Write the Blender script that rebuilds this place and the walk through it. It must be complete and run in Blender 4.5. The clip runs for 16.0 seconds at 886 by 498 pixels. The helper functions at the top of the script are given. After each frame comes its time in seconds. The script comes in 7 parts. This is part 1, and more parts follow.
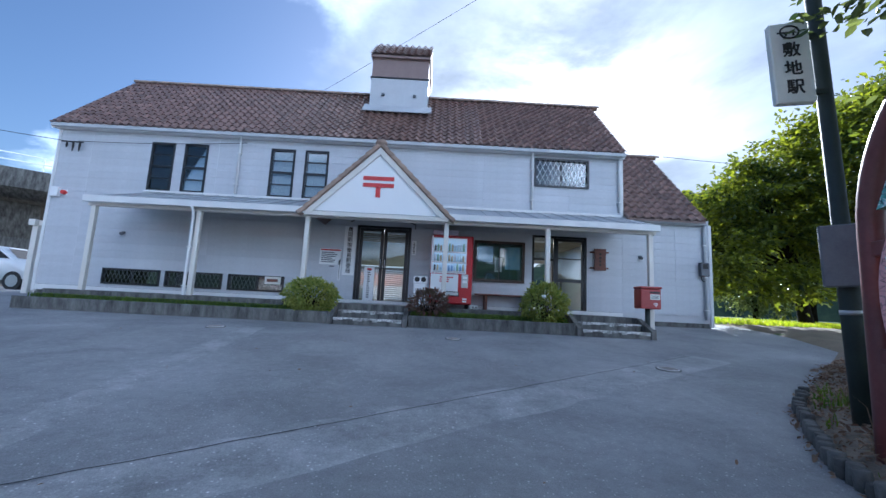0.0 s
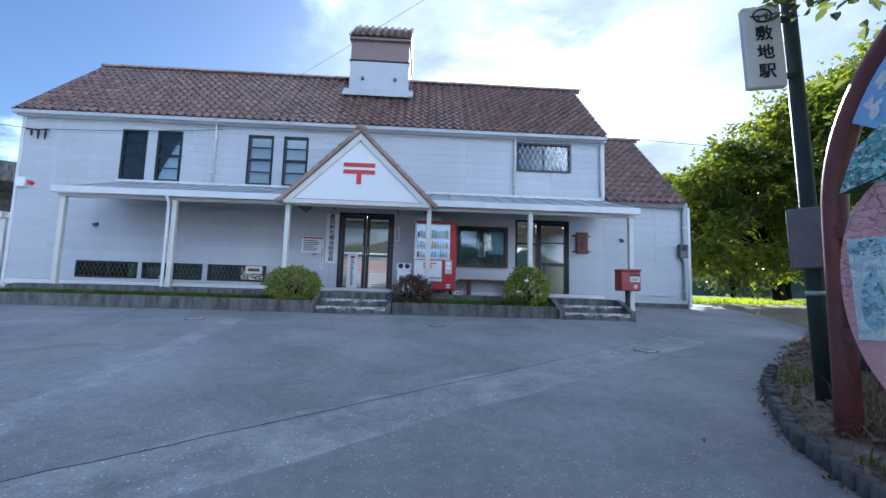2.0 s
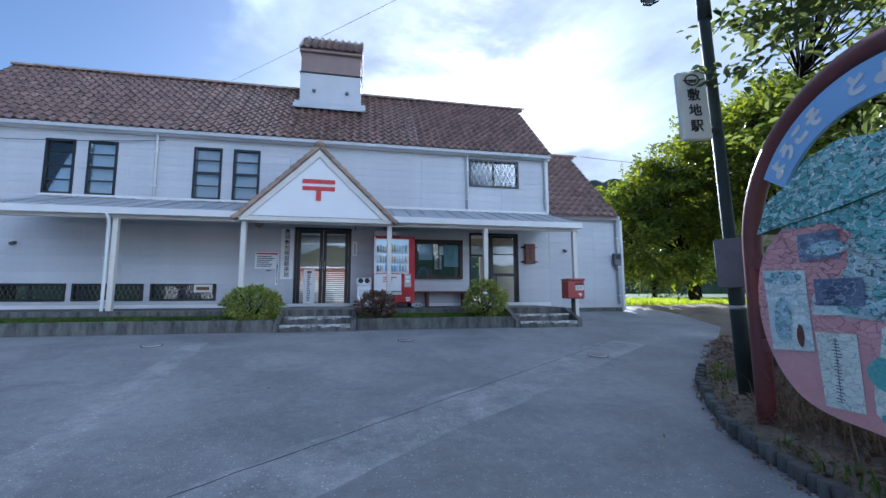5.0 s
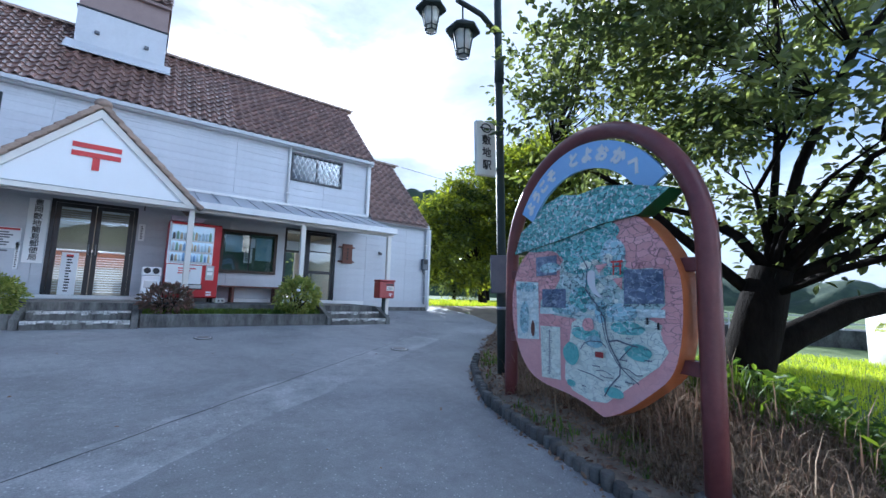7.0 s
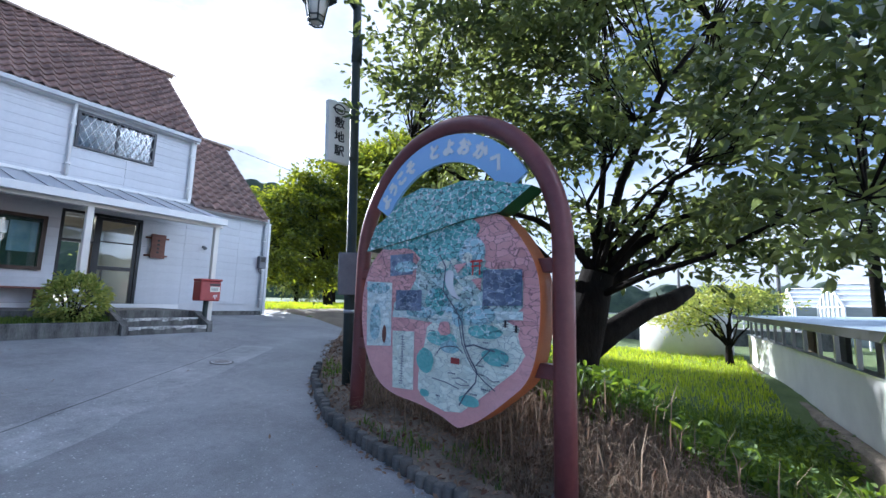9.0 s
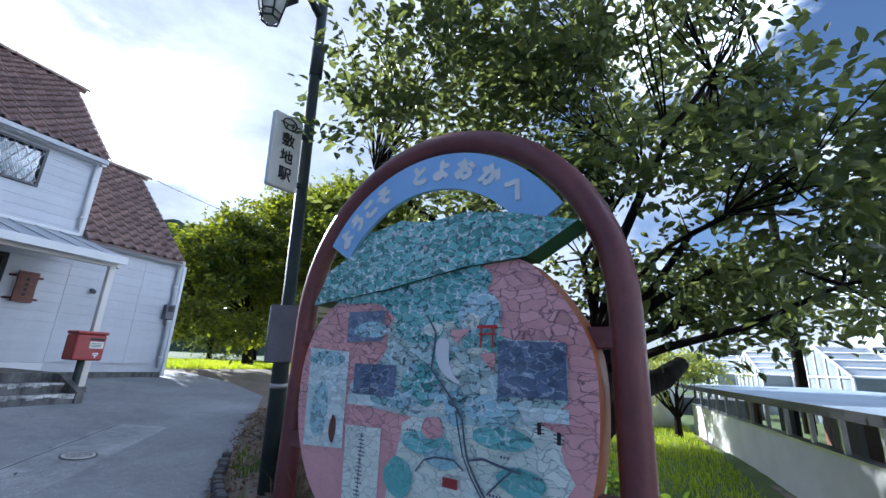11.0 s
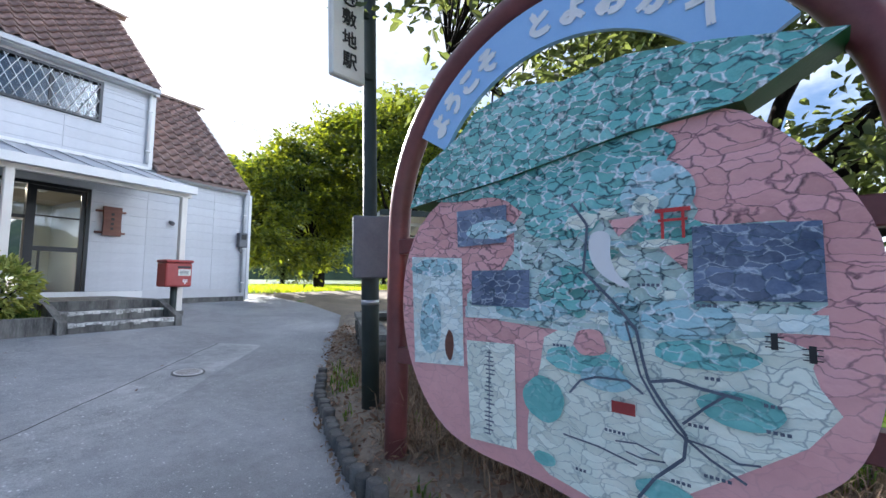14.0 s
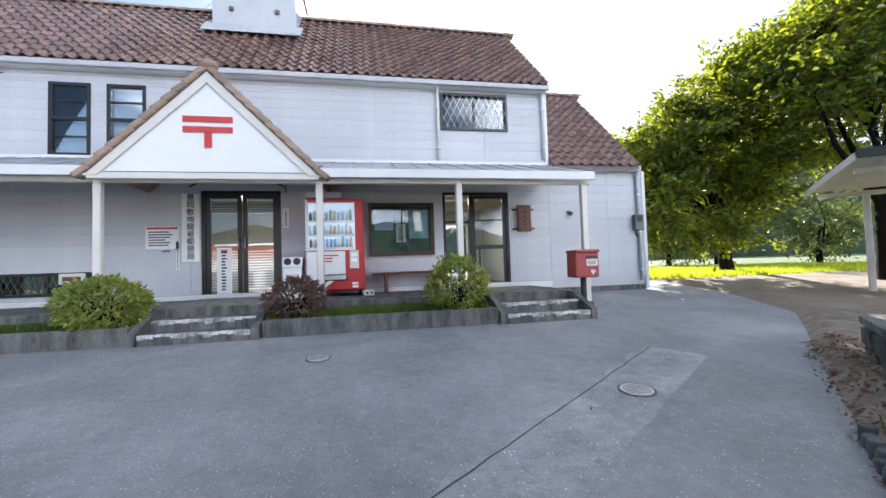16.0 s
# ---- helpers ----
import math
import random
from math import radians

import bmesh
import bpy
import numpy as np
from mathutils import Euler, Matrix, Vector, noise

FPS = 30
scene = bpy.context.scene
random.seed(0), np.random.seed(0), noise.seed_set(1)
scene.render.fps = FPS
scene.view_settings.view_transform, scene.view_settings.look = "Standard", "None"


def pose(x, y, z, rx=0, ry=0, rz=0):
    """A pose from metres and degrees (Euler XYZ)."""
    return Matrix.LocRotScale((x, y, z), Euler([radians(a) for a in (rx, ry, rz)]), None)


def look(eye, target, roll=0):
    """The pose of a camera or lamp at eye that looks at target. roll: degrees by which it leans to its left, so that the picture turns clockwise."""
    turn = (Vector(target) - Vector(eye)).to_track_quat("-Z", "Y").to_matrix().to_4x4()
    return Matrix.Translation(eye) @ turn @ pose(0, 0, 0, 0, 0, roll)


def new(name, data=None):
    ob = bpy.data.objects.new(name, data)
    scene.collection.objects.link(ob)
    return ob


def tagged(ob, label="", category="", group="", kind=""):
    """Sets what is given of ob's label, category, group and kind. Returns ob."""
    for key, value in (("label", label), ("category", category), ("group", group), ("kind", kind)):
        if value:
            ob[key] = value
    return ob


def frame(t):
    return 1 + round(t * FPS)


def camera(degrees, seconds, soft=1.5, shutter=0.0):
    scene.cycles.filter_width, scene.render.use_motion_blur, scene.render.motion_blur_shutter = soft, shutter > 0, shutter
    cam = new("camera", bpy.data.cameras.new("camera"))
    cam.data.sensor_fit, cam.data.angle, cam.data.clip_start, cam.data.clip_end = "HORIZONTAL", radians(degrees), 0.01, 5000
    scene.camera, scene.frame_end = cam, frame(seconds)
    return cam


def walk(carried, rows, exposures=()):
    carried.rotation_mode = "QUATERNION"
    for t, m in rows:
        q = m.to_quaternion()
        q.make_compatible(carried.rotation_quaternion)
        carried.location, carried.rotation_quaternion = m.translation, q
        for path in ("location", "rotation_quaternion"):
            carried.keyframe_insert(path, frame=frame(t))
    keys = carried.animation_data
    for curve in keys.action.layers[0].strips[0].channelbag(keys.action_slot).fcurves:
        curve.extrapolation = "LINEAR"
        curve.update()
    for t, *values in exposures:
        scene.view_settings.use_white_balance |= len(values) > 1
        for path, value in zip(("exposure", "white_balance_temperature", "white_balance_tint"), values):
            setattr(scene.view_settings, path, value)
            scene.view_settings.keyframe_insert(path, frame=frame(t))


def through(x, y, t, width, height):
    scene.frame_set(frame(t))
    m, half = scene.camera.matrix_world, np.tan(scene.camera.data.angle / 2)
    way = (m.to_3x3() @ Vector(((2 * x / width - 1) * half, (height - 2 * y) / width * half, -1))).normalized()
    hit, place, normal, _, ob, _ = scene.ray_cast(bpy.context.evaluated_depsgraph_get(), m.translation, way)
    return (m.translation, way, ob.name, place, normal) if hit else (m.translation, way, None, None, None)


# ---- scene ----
cam = camera(94.7, 16.0)
PATH = [
    (0, (0.549, 0.953, 1.464), (0.574, 2.935, 1.734), 2.9),
    (0.5, (0.576, 1.071, 1.103), (0.605, 3.053, 1.368), 5.6),
    (1, (0.58, 1.093, 1.058), (0.651, 3.08, 1.277), 5.4),
    (1.5, (0.582, 1.033, 1.264), (0.69, 3.023, 1.437), 3.4),
    (2, (0.63, 0.961, 1.501), (0.724, 2.948, 1.7), 1.7),
    (2.5, (0.599, 0.888, 1.593), (0.636, 2.874, 1.822), 0.8),
    (3, (0.553, 0.905, 1.661), (0.556, 2.89, 1.906), 0.3),
    (3.5, (0.423, 0.894, 1.652), (0.497, 2.878, 1.892), -0.0),
    (5.8, (-0.167, 0.346, 1.732), (0.388, 2.254, 1.954), -0.5),
    (6, (-0.224, 0.277, 1.724), (0.38, 2.169, 1.959), -0.7),
    (6.5, (-0.23, 0.251, 1.711), (0.636, 2.04, 1.934), 0.4),
    (7, (-0.083, 0.224, 1.705), (1.101, 1.819, 1.935), 1.8),
    (7.5, (-0.091, 0.165, 1.705), (1.344, 1.538, 1.942), 2.0),
    (8, (-0.089, 0.185, 1.701), (1.483, 1.4, 1.93), 1.5),
    (8.5, (0.075, 0.352, 1.675), (1.716, 1.47, 1.912), 1.4),
    (9, (0.247, 0.587, 1.709), (1.924, 1.645, 1.968), 1.5),
    (9.5, (0.369, 0.899, 1.725), (2.078, 1.881, 2.065), 2.0),
    (10, (0.563, 1.119, 1.738), (2.285, 2.035, 2.181), 2.3),
    (10.2, (0.664, 1.175, 1.759), (2.388, 2.068, 2.241), 2.4),
    (12.3, (1.202, 1.65, 1.887), (3.034, 2.249, 2.423), 2.3),
    (12.5, (1.256, 1.664, 1.888), (3.09, 2.252, 2.427), 2.1),
    (13, (1.323, 1.697, 1.884), (3.182, 2.267, 2.353), 1.7),
    (13.5, (1.327, 1.797, 1.851), (3.189, 2.465, 2.15), 1.1),
    (14, (1.268, 2.005, 1.754), (2.991, 3.008, 1.91), 0.5),
    (14.5, (1.252, 2.277, 1.729), (2.549, 3.796, 1.827), -0.1),
    (15, (1.368, 2.607, 1.736), (2.233, 4.409, 1.812), -0.3),
    (15.5, (1.377, 2.982, 1.814), (1.957, 4.895, 1.865), -1.0),
    (16, (1.449, 3.367, 1.889), (1.829, 5.329, 1.973), -1.9),
]
walk(cam, [(t, look(eye, target, roll)) for t, eye, target, roll in PATH],
     [(0, 1.3, 5000, 10), (0.9, 1.22, 4950, 10), (1.6, 1.48, 5000, 10), (2.5, 1.48, 5000, 10), (3.5, 1.25, 5000, 10), (6, 1.45, 5000, 10), (7, 1.65, 5020, 10), (9, 1.75, 5250, 13), (10.2, 1.62, 5250, 13), (12.3, 1.4, 5170, 13), (13, 1.45, 5200, 13), (14, 2.05, 5720, 13), (15, 2.08, 5800, 14), (16, 2.1, 6050, 14)])

# ---- world, sun ----
SUN_AZ, SUN_EL = radians(17), radians(25)
sun_way = Vector((math.sin(SUN_AZ) * math.cos(SUN_EL), math.cos(SUN_AZ) * math.cos(SUN_EL), math.sin(SUN_EL)))
sun = new("sun", bpy.data.lights.new("sun", "SUN"))
sun.data.energy, sun.data.angle, sun.data.color = 4.2, radians(0.6), (1.0, 0.93, 0.82)
sun.matrix_world = look(sun_way * 60, (0, 0, 0))

world = bpy.data.worlds.new("world")
scene.world = world
world.use_nodes = True
wt = world.node_tree
wt.nodes.clear()


def wn(kind, **values):
    n = wt.nodes.new(kind)
    for k, v in values.items():
        n.inputs[k].default_value = v
    return n


sky = wn("ShaderNodeTexSky")
sky.sky_type, sky.sun_disc = "NISHITA", False
sky.sun_elevation, sky.sun_rotation = SUN_EL, SUN_AZ
sky.air_density, sky.dust_density, sky.ozone_density = 1.0, 1.6, 2.0
wcoord = wn("ShaderNodeTexCoord")
wmap = wn("ShaderNodeMapping")
wmap.inputs["Location"].default_value = (0.42, 0.1, 0.0)
wmap.inputs["Scale"].default_value = (1.0, 1.0, 2.1)
cloud = wn("ShaderNodeTexNoise", Scale=2.1, Detail=9.0, Roughness=0.56, Distortion=0.25)
glow = wt.nodes.new("ShaderNodeVectorMath")
glow.operation = "DOT_PRODUCT"
glow.inputs[1].default_value = sun_way
gpow = wt.nodes.new("ShaderNodeMapRange")
for k, v in (("From Min", 0.62), ("From Max", 1.0), ("To Min", -0.05), ("To Max", 0.1)):
    gpow.inputs[k].default_value = v
add = wt.nodes.new("ShaderNodeMath")
add.operation = "ADD"
cover = wt.nodes.new("ShaderNodeMapRange")
cover.interpolation_type = "SMOOTHSTEP"
for k, v in (("From Min", 0.47), ("From Max", 0.68)):
    cover.inputs[k].default_value = v
cloud_light = wt.nodes.new("ShaderNodeMapRange")
for k, v in (("From Min", -0.4), ("From Max", 0.32), ("To Min", 28.0), ("To Max", 2.8)):
    cloud_light.inputs[k].default_value = v
cloud_col = wt.nodes.new("ShaderNodeVectorMath")
cloud_col.operation = "SCALE"
cloud_col.inputs[0].default_value = (0.95, 0.98, 1.0)
mix = wt.nodes.new("ShaderNodeMix")
mix.data_type = "RGBA"
bg = wn("ShaderNodeBackground", Strength=0.12)
wout = wt.nodes.new("ShaderNodeOutputWorld")
L = wt.links.new
L(wcoord.outputs["Generated"], wmap.inputs["Vector"])
L(wmap.outputs["Vector"], cloud.inputs["Vector"])
L(wcoord.outputs["Generated"], glow.inputs[0])
L(glow.outputs["Value"], gpow.inputs["Value"])
L(cloud.outputs["Fac"], add.inputs[0])
east = wt.nodes.new("ShaderNodeVectorMath")
east.operation = "DOT_PRODUCT"
east.inputs[1].default_value = (0.16, 0.0, 0.02)
L(wcoord.outputs["Generated"], east.inputs[0])
more = wt.nodes.new("ShaderNodeMath")
more.operation = "ADD"
L(gpow.outputs["Result"], more.inputs[0])
L(east.outputs["Value"], more.inputs[1])
L(more.outputs["Value"], add.inputs[1])
L(add.outputs["Value"], cover.inputs["Value"])
lee = wt.nodes.new("ShaderNodeVectorMath")
lee.operation = "DOT_PRODUCT"
lee.inputs[1].default_value = (0.63, 0.75, -0.3)
L(wcoord.outputs["Generated"], lee.inputs[0])
L(lee.outputs["Value"], cloud_light.inputs["Value"])
shade = wn("ShaderNodeTexNoise", Scale=5.0, Detail=6.0, Roughness=0.6)
L(wmap.outputs["Vector"], shade.inputs["Vector"])
shr = wt.nodes.new("ShaderNodeMapRange")
for k, v in (("From Min", 0.3), ("From Max", 0.7), ("To Min", 0.72), ("To Max", 1.25)):
    shr.inputs[k].default_value = v
L(shade.outputs["Fac"], shr.inputs["Value"])
lit = wt.nodes.new("ShaderNodeMath")
lit.operation = "MULTIPLY"
L(cloud_light.outputs["Result"], lit.inputs[0])
L(shr.outputs["Result"], lit.inputs[1])
L(lit.outputs["Value"], cloud_col.inputs["Scale"])
L(cover.outputs["Result"], mix.inputs["Factor"])
dim = wt.nodes.new("ShaderNodeVectorMath")
dim.operation = "SCALE"
dim.inputs["Scale"].default_value = 0.44
L(sky.outputs["Color"], dim.inputs[0])
L(dim.outputs["Vector"], mix.inputs["A"])
L(cloud_col.outputs["Vector"], mix.inputs["B"])
L(mix.outputs["Result"], bg.inputs["Color"])
L(bg.outputs["Background"], wout.inputs["Surface"])

# ---- materials ----


def surface(name, a, b, rough=0.6, metal=0.0, scale=3.0, fine=60.0, bump=0.15, mid=0.5, spread=0.25, vary=0.0, coat=0.0, stretch=(1, 1, 1), spec=0.5, grit=0.45):
    """Two colours mixed by broad and fine noise, with fine relief; vary shifts the value piece by piece."""
    m = bpy.data.materials.new(name)
    m.use_nodes = True
    nt = m.node_tree
    p = nt.nodes["Principled BSDF"]
    co = nt.nodes.new("ShaderNodeTexCoord")
    mp = nt.nodes.new("ShaderNodeMapping")
    mp.inputs["Scale"].default_value = stretch
    n1, n2 = nt.nodes.new("ShaderNodeTexNoise"), nt.nodes.new("ShaderNodeTexNoise")
    n1.inputs["Scale"].default_value, n1.inputs["Detail"].default_value, n1.inputs["Roughness"].default_value = scale, 6, 0.62
    n2.inputs["Scale"].default_value, n2.inputs["Detail"].default_value, n2.inputs["Roughness"].default_value = fine, 4, 0.7
    nt.links.new(co.outputs["Object"], mp.inputs["Vector"])
    for n in (n1, n2):
        nt.links.new(mp.outputs["Vector"], n.inputs["Vector"])
    s = nt.nodes.new("ShaderNodeMath")
    s.operation = "MULTIPLY_ADD"
    s.inputs[1].default_value = grit
    nt.links.new(n2.outputs["Fac"], s.inputs[0])
    nt.links.new(n1.outputs["Fac"], s.inputs[2])
    r = nt.nodes.new("ShaderNodeMapRange")
    r.inputs["From Min"].default_value, r.inputs["From Max"].default_value = mid + grit / 2 - spread, mid + grit / 2 + spread
    nt.links.new(s.outputs["Value"], r.inputs["Value"])
    mx = nt.nodes.new("ShaderNodeMix")
    mx.data_type = "RGBA"
    mx.inputs["A"].default_value, mx.inputs["B"].default_value = (*a, 1), (*b, 1)
    nt.links.new(r.outputs["Result"], mx.inputs["Factor"])
    out = mx.outputs["Result"]
    if vary:
        oi, ge = nt.nodes.new("ShaderNodeObjectInfo"), nt.nodes.new("ShaderNodeNewGeometry")
        ad = nt.nodes.new("ShaderNodeMath")
        ad.operation = "ADD"
        nt.links.new(oi.outputs["Random"], ad.inputs[0])
        nt.links.new(ge.outputs["Random Per Island"], ad.inputs[1])
        fr = nt.nodes.new("ShaderNodeMath")
        fr.operation = "FRACT"
        nt.links.new(ad.outputs["Value"], fr.inputs[0])
        vr = nt.nodes.new("ShaderNodeMapRange")
        vr.inputs["To Min"].default_value, vr.inputs["To Max"].default_value = 1 - vary, 1 + vary
        nt.links.new(fr.outputs["Value"], vr.inputs["Value"])
        hs = nt.nodes.new("ShaderNodeHueSaturation")
        nt.links.new(vr.outputs["Result"], hs.inputs["Value"])
        nt.links.new(out, hs.inputs["Color"])
        out = hs.outputs["Color"]
    nt.links.new(out, p.inputs["Base Color"])
    p.inputs["Roughness"].default_value, p.inputs["Metallic"].default_value = rough, metal
    p.inputs["Coat Weight"].default_value = coat
    p.inputs["Specular IOR Level"].default_value = spec
    if bump:
        bp = nt.nodes.new("ShaderNodeBump")
        bp.inputs["Strength"].default_value, bp.inputs["Distance"].default_value = bump, 0.02
        nt.links.new(s.outputs["Value"], bp.inputs["Height"])
        nt.links.new(bp.outputs["Normal"], p.inputs["Normal"])
    return m


def leafy(name, a, b, through=0.45, rough=0.45):
    """Leaves: glossy on top, letting light through."""
    m = bpy.data.materials.new(name)
    m.use_nodes = True
    nt = m.node_tree
    p = nt.nodes["Principled BSDF"]
    ge = nt.nodes.new("ShaderNodeNewGeometry")
    co, nz = nt.nodes.new("ShaderNodeTexCoord"), nt.nodes.new("ShaderNodeTexNoise")
    nz.inputs["Scale"].default_value = 0.9
    nt.links.new(co.outputs["Object"], nz.inputs["Vector"])
    ad = nt.nodes.new("ShaderNodeMath")
    ad.operation = "MULTIPLY_ADD"
    ad.inputs[1].default_value = 0.7
    nt.links.new(ge.outputs["Random Per Island"], ad.inputs[0])
    nt.links.new(nz.outputs["Fac"], ad.inputs[2])
    mr = nt.nodes.new("ShaderNodeMapRange")
    mr.inputs["From Min"].default_value, mr.inputs["From Max"].default_value = 0.35, 1.25
    nt.links.new(ad.outputs["Value"], mr.inputs["Value"])
    mx = nt.nodes.new("ShaderNodeMix")
    mx.data_type = "RGBA"
    mx.inputs["A"].default_value, mx.inputs["B"].default_value = (*a, 1), (*b, 1)
    nt.links.new(mr.outputs["Result"], mx.inputs["Factor"])
    nt.links.new(mx.outputs["Result"], p.inputs["Base Color"])
    p.inputs["Roughness"].default_value = rough
    tr = nt.nodes.new("ShaderNodeBsdfTranslucent")
    hs = nt.nodes.new("ShaderNodeHueSaturation")
    hs.inputs["Saturation"].default_value, hs.inputs["Value"].default_value, hs.inputs["Hue"].default_value = 1.15, 2.6, 0.475
    nt.links.new(mx.outputs["Result"], hs.inputs["Color"])
    nt.links.new(hs.outputs["Color"], tr.inputs["Color"])
    ms = nt.nodes.new("ShaderNodeMixShader")
    ms.inputs["Fac"].default_value = through
    nt.links.new(p.outputs["BSDF"], ms.inputs[1])
    nt.links.new(tr.outputs["BSDF"], ms.inputs[2])
    nt.links.new(ms.outputs["Shader"], nt.nodes["Material Output"].inputs["Surface"])
    return m


def glassy(name, tint=(1, 1, 1), rough=0.0):
    m = bpy.data.materials.new(name)
    m.use_nodes = True
    nt = m.node_tree
    gl, tr, ms, fr = (nt.nodes.new("ShaderNodeBsdfGlossy"), nt.nodes.new("ShaderNodeBsdfTransparent"), nt.nodes.new("ShaderNodeMixShader"), nt.nodes.new("ShaderNodeFresnel"))
    gl.inputs["Roughness"].default_value = rough
    tr.inputs["Color"].default_value = (*tint, 1)
    fr.inputs["IOR"].default_value = 1.75
    nt.links.new(fr.outputs["Fac"], ms.inputs["Fac"])
    nt.links.new(tr.outputs["BSDF"], ms.inputs[1])
    nt.links.new(gl.outputs["BSDF"], ms.inputs[2])
    nt.links.new(ms.outputs["Shader"], nt.nodes["Material Output"].inputs["Surface"])
    return m


def cracked(name, a, b, crack_glint=(0.55, 0.62, 0.66), scale=20.0, rough=0.35, strength=0.9, lines=0.5, width=0.06, low=0.12):
    """Old paint film broken into curling flakes, worst in the upper half where the weather gets at it. Pale lines are
    painted sky glints on flake edges.
    """
    m = surface(name, a, b, rough=rough, scale=2.5, fine=25, bump=0, spread=0.3)
    nt = m.node_tree
    p = nt.nodes["Principled BSDF"]
    node, link = nt.nodes.new, nt.links.new
    co, mp = node("ShaderNodeTexCoord"), node("ShaderNodeMapping")
    mp.inputs["Scale"].default_value = (1, 1, 2.3)
    wp, vm = node("ShaderNodeTexNoise"), node("ShaderNodeVectorMath")
    wp.inputs["Scale"].default_value, wp.inputs["Detail"].default_value = 7.0, 4
    vm.operation = "MULTIPLY_ADD"
    vm.inputs[1].default_value = (0.13, 0.13, 0.13)
    link(co.outputs["Object"], wp.inputs["Vector"])
    link(wp.outputs["Color"], vm.inputs[0])
    link(co.outputs["Object"], vm.inputs[2])
    link(vm.outputs["Vector"], mp.inputs["Vector"])
    vo, cell = node("ShaderNodeTexVoronoi"), node("ShaderNodeTexVoronoi")
    vo.feature = "DISTANCE_TO_EDGE"
    for v in (vo, cell):
        v.inputs["Scale"].default_value = scale
        link(mp.outputs["Vector"], v.inputs["Vector"])
    xyz, worn = node("ShaderNodeSeparateXYZ"), node("ShaderNodeMapRange")
    link(vm.outputs["Vector"], xyz.inputs["Vector"])
    link(xyz.outputs["Z"], worn.inputs["Value"])
    for k, v in (("From Min", 1.25), ("From Max", 1.75), ("To Min", low), ("To Max", 1.0)):
        worn.inputs[k].default_value = v
    edge = node("ShaderNodeMapRange")
    for k, v in (("From Min", 0.0), ("From Max", width), ("To Min", 1.0), ("To Max", 0.0)):
        edge.inputs[k].default_value = v
    link(vo.outputs["Distance"], edge.inputs["Value"])
    line = node("ShaderNodeMath")
    line.operation = "MULTIPLY"
    link(edge.outputs["Result"], line.inputs[0])
    link(worn.outputs["Result"], line.inputs[1])
    mu = node("ShaderNodeMath")
    mu.operation = "MULTIPLY"
    mu.inputs[1].default_value = lines
    link(line.outputs["Value"], mu.inputs[0])
    old = p.inputs["Base Color"].links[0].from_socket
    mx = node("ShaderNodeMix")
    mx.data_type = "RGBA"
    # given a pale line colour, noise paints stretches of line as sky glints
    pick, two, tone = node("ShaderNodeTexNoise"), node("ShaderNodeMapRange"), node("ShaderNodeMix")
    pick.inputs["Scale"].default_value, pick.inputs["Detail"].default_value = 26.0, 2
    link(co.outputs["Object"], pick.inputs["Vector"])
    for k, v in (("From Min", 0.47), ("From Max", 0.57)):
        two.inputs[k].default_value = v
    link(pick.outputs["Fac"], two.inputs["Value"])
    tone.data_type = "RGBA"
    tone.inputs["A"].default_value = (0.03, 0.07, 0.09, 1) if crack_glint[1] > 0.4 else (*crack_glint, 1)
    tone.inputs["B"].default_value = (*crack_glint, 1) if crack_glint[1] > 0.15 else (*[min(c * 2.2, 0.9) for c in crack_glint], 1)
    link(two.outputs["Result"], tone.inputs["Factor"])
    link(tone.outputs["Result"], mx.inputs["B"])
    link(mu.outputs["Value"], mx.inputs["Factor"])
    link(old, mx.inputs["A"])
    link(mx.outputs["Result"], p.inputs["Base Color"])
    # each flake leans its own way
    off, tip, lean = node("ShaderNodeVectorMath"), node("ShaderNodeVectorMath"), node("ShaderNodeVectorMath")
    off.operation, tip.operation, lean.operation = "SUBTRACT", "SUBTRACT", "DOT_PRODUCT"
    link(mp.outputs["Vector"], off.inputs[0])
    link(cell.outputs["Position"], off.inputs[1])
    link(cell.outputs["Color"], tip.inputs[0])
    tip.inputs[1].default_value = (0.5, 0.5, 0.5)
    link(off.outputs["Vector"], lean.inputs[0])
    link(tip.outputs["Vector"], lean.inputs[1])
    lift = node("ShaderNodeMath")
    lift.operation = "MULTIPLY_ADD"
    lift.inputs[1].default_value = 0.004
    link(line.outputs["Value"], lift.inputs[0])
    tilt = node("ShaderNodeMath")
    tilt.operation = "MULTIPLY"
    link(lean.outputs["Value"], tilt.inputs[0])
    link(worn.outputs["Result"], tilt.inputs[1])
    link(tilt.outputs["Value"], lift.inputs[2])
    bp = node("ShaderNodeBump")
    bp.inputs["Strength"].default_value, bp.inputs["Distance"].default_value = strength, 1.0
    link(lift.outputs["Value"], bp.inputs["Height"])
    link(bp.outputs["Normal"], p.inputs["Normal"])
    return m


M_SIDING = surface("painted_siding", (0.47, 0.48, 0.51), (0.59, 0.60, 0.625), rough=0.5, scale=0.8, fine=14, bump=0.03, vary=0.035)
M_WALLCORE = surface("wall_core", (0.5, 0.5, 0.52), (0.56, 0.56, 0.57), rough=0.8)
M_TRIM = surface("painted_trim", (0.66, 0.66, 0.66), (0.78, 0.77, 0.75), rough=0.45, scale=2, bump=0.04)
M_CREAM = surface("cream_painted_post", (0.66, 0.62, 0.56), (0.75, 0.72, 0.66), rough=0.5, scale=2.5, bump=0.05)
M_GABLE = surface("gable_white", (0.80, 0.80, 0.80), (0.85, 0.85, 0.85), rough=0.5, scale=1, bump=0.02)
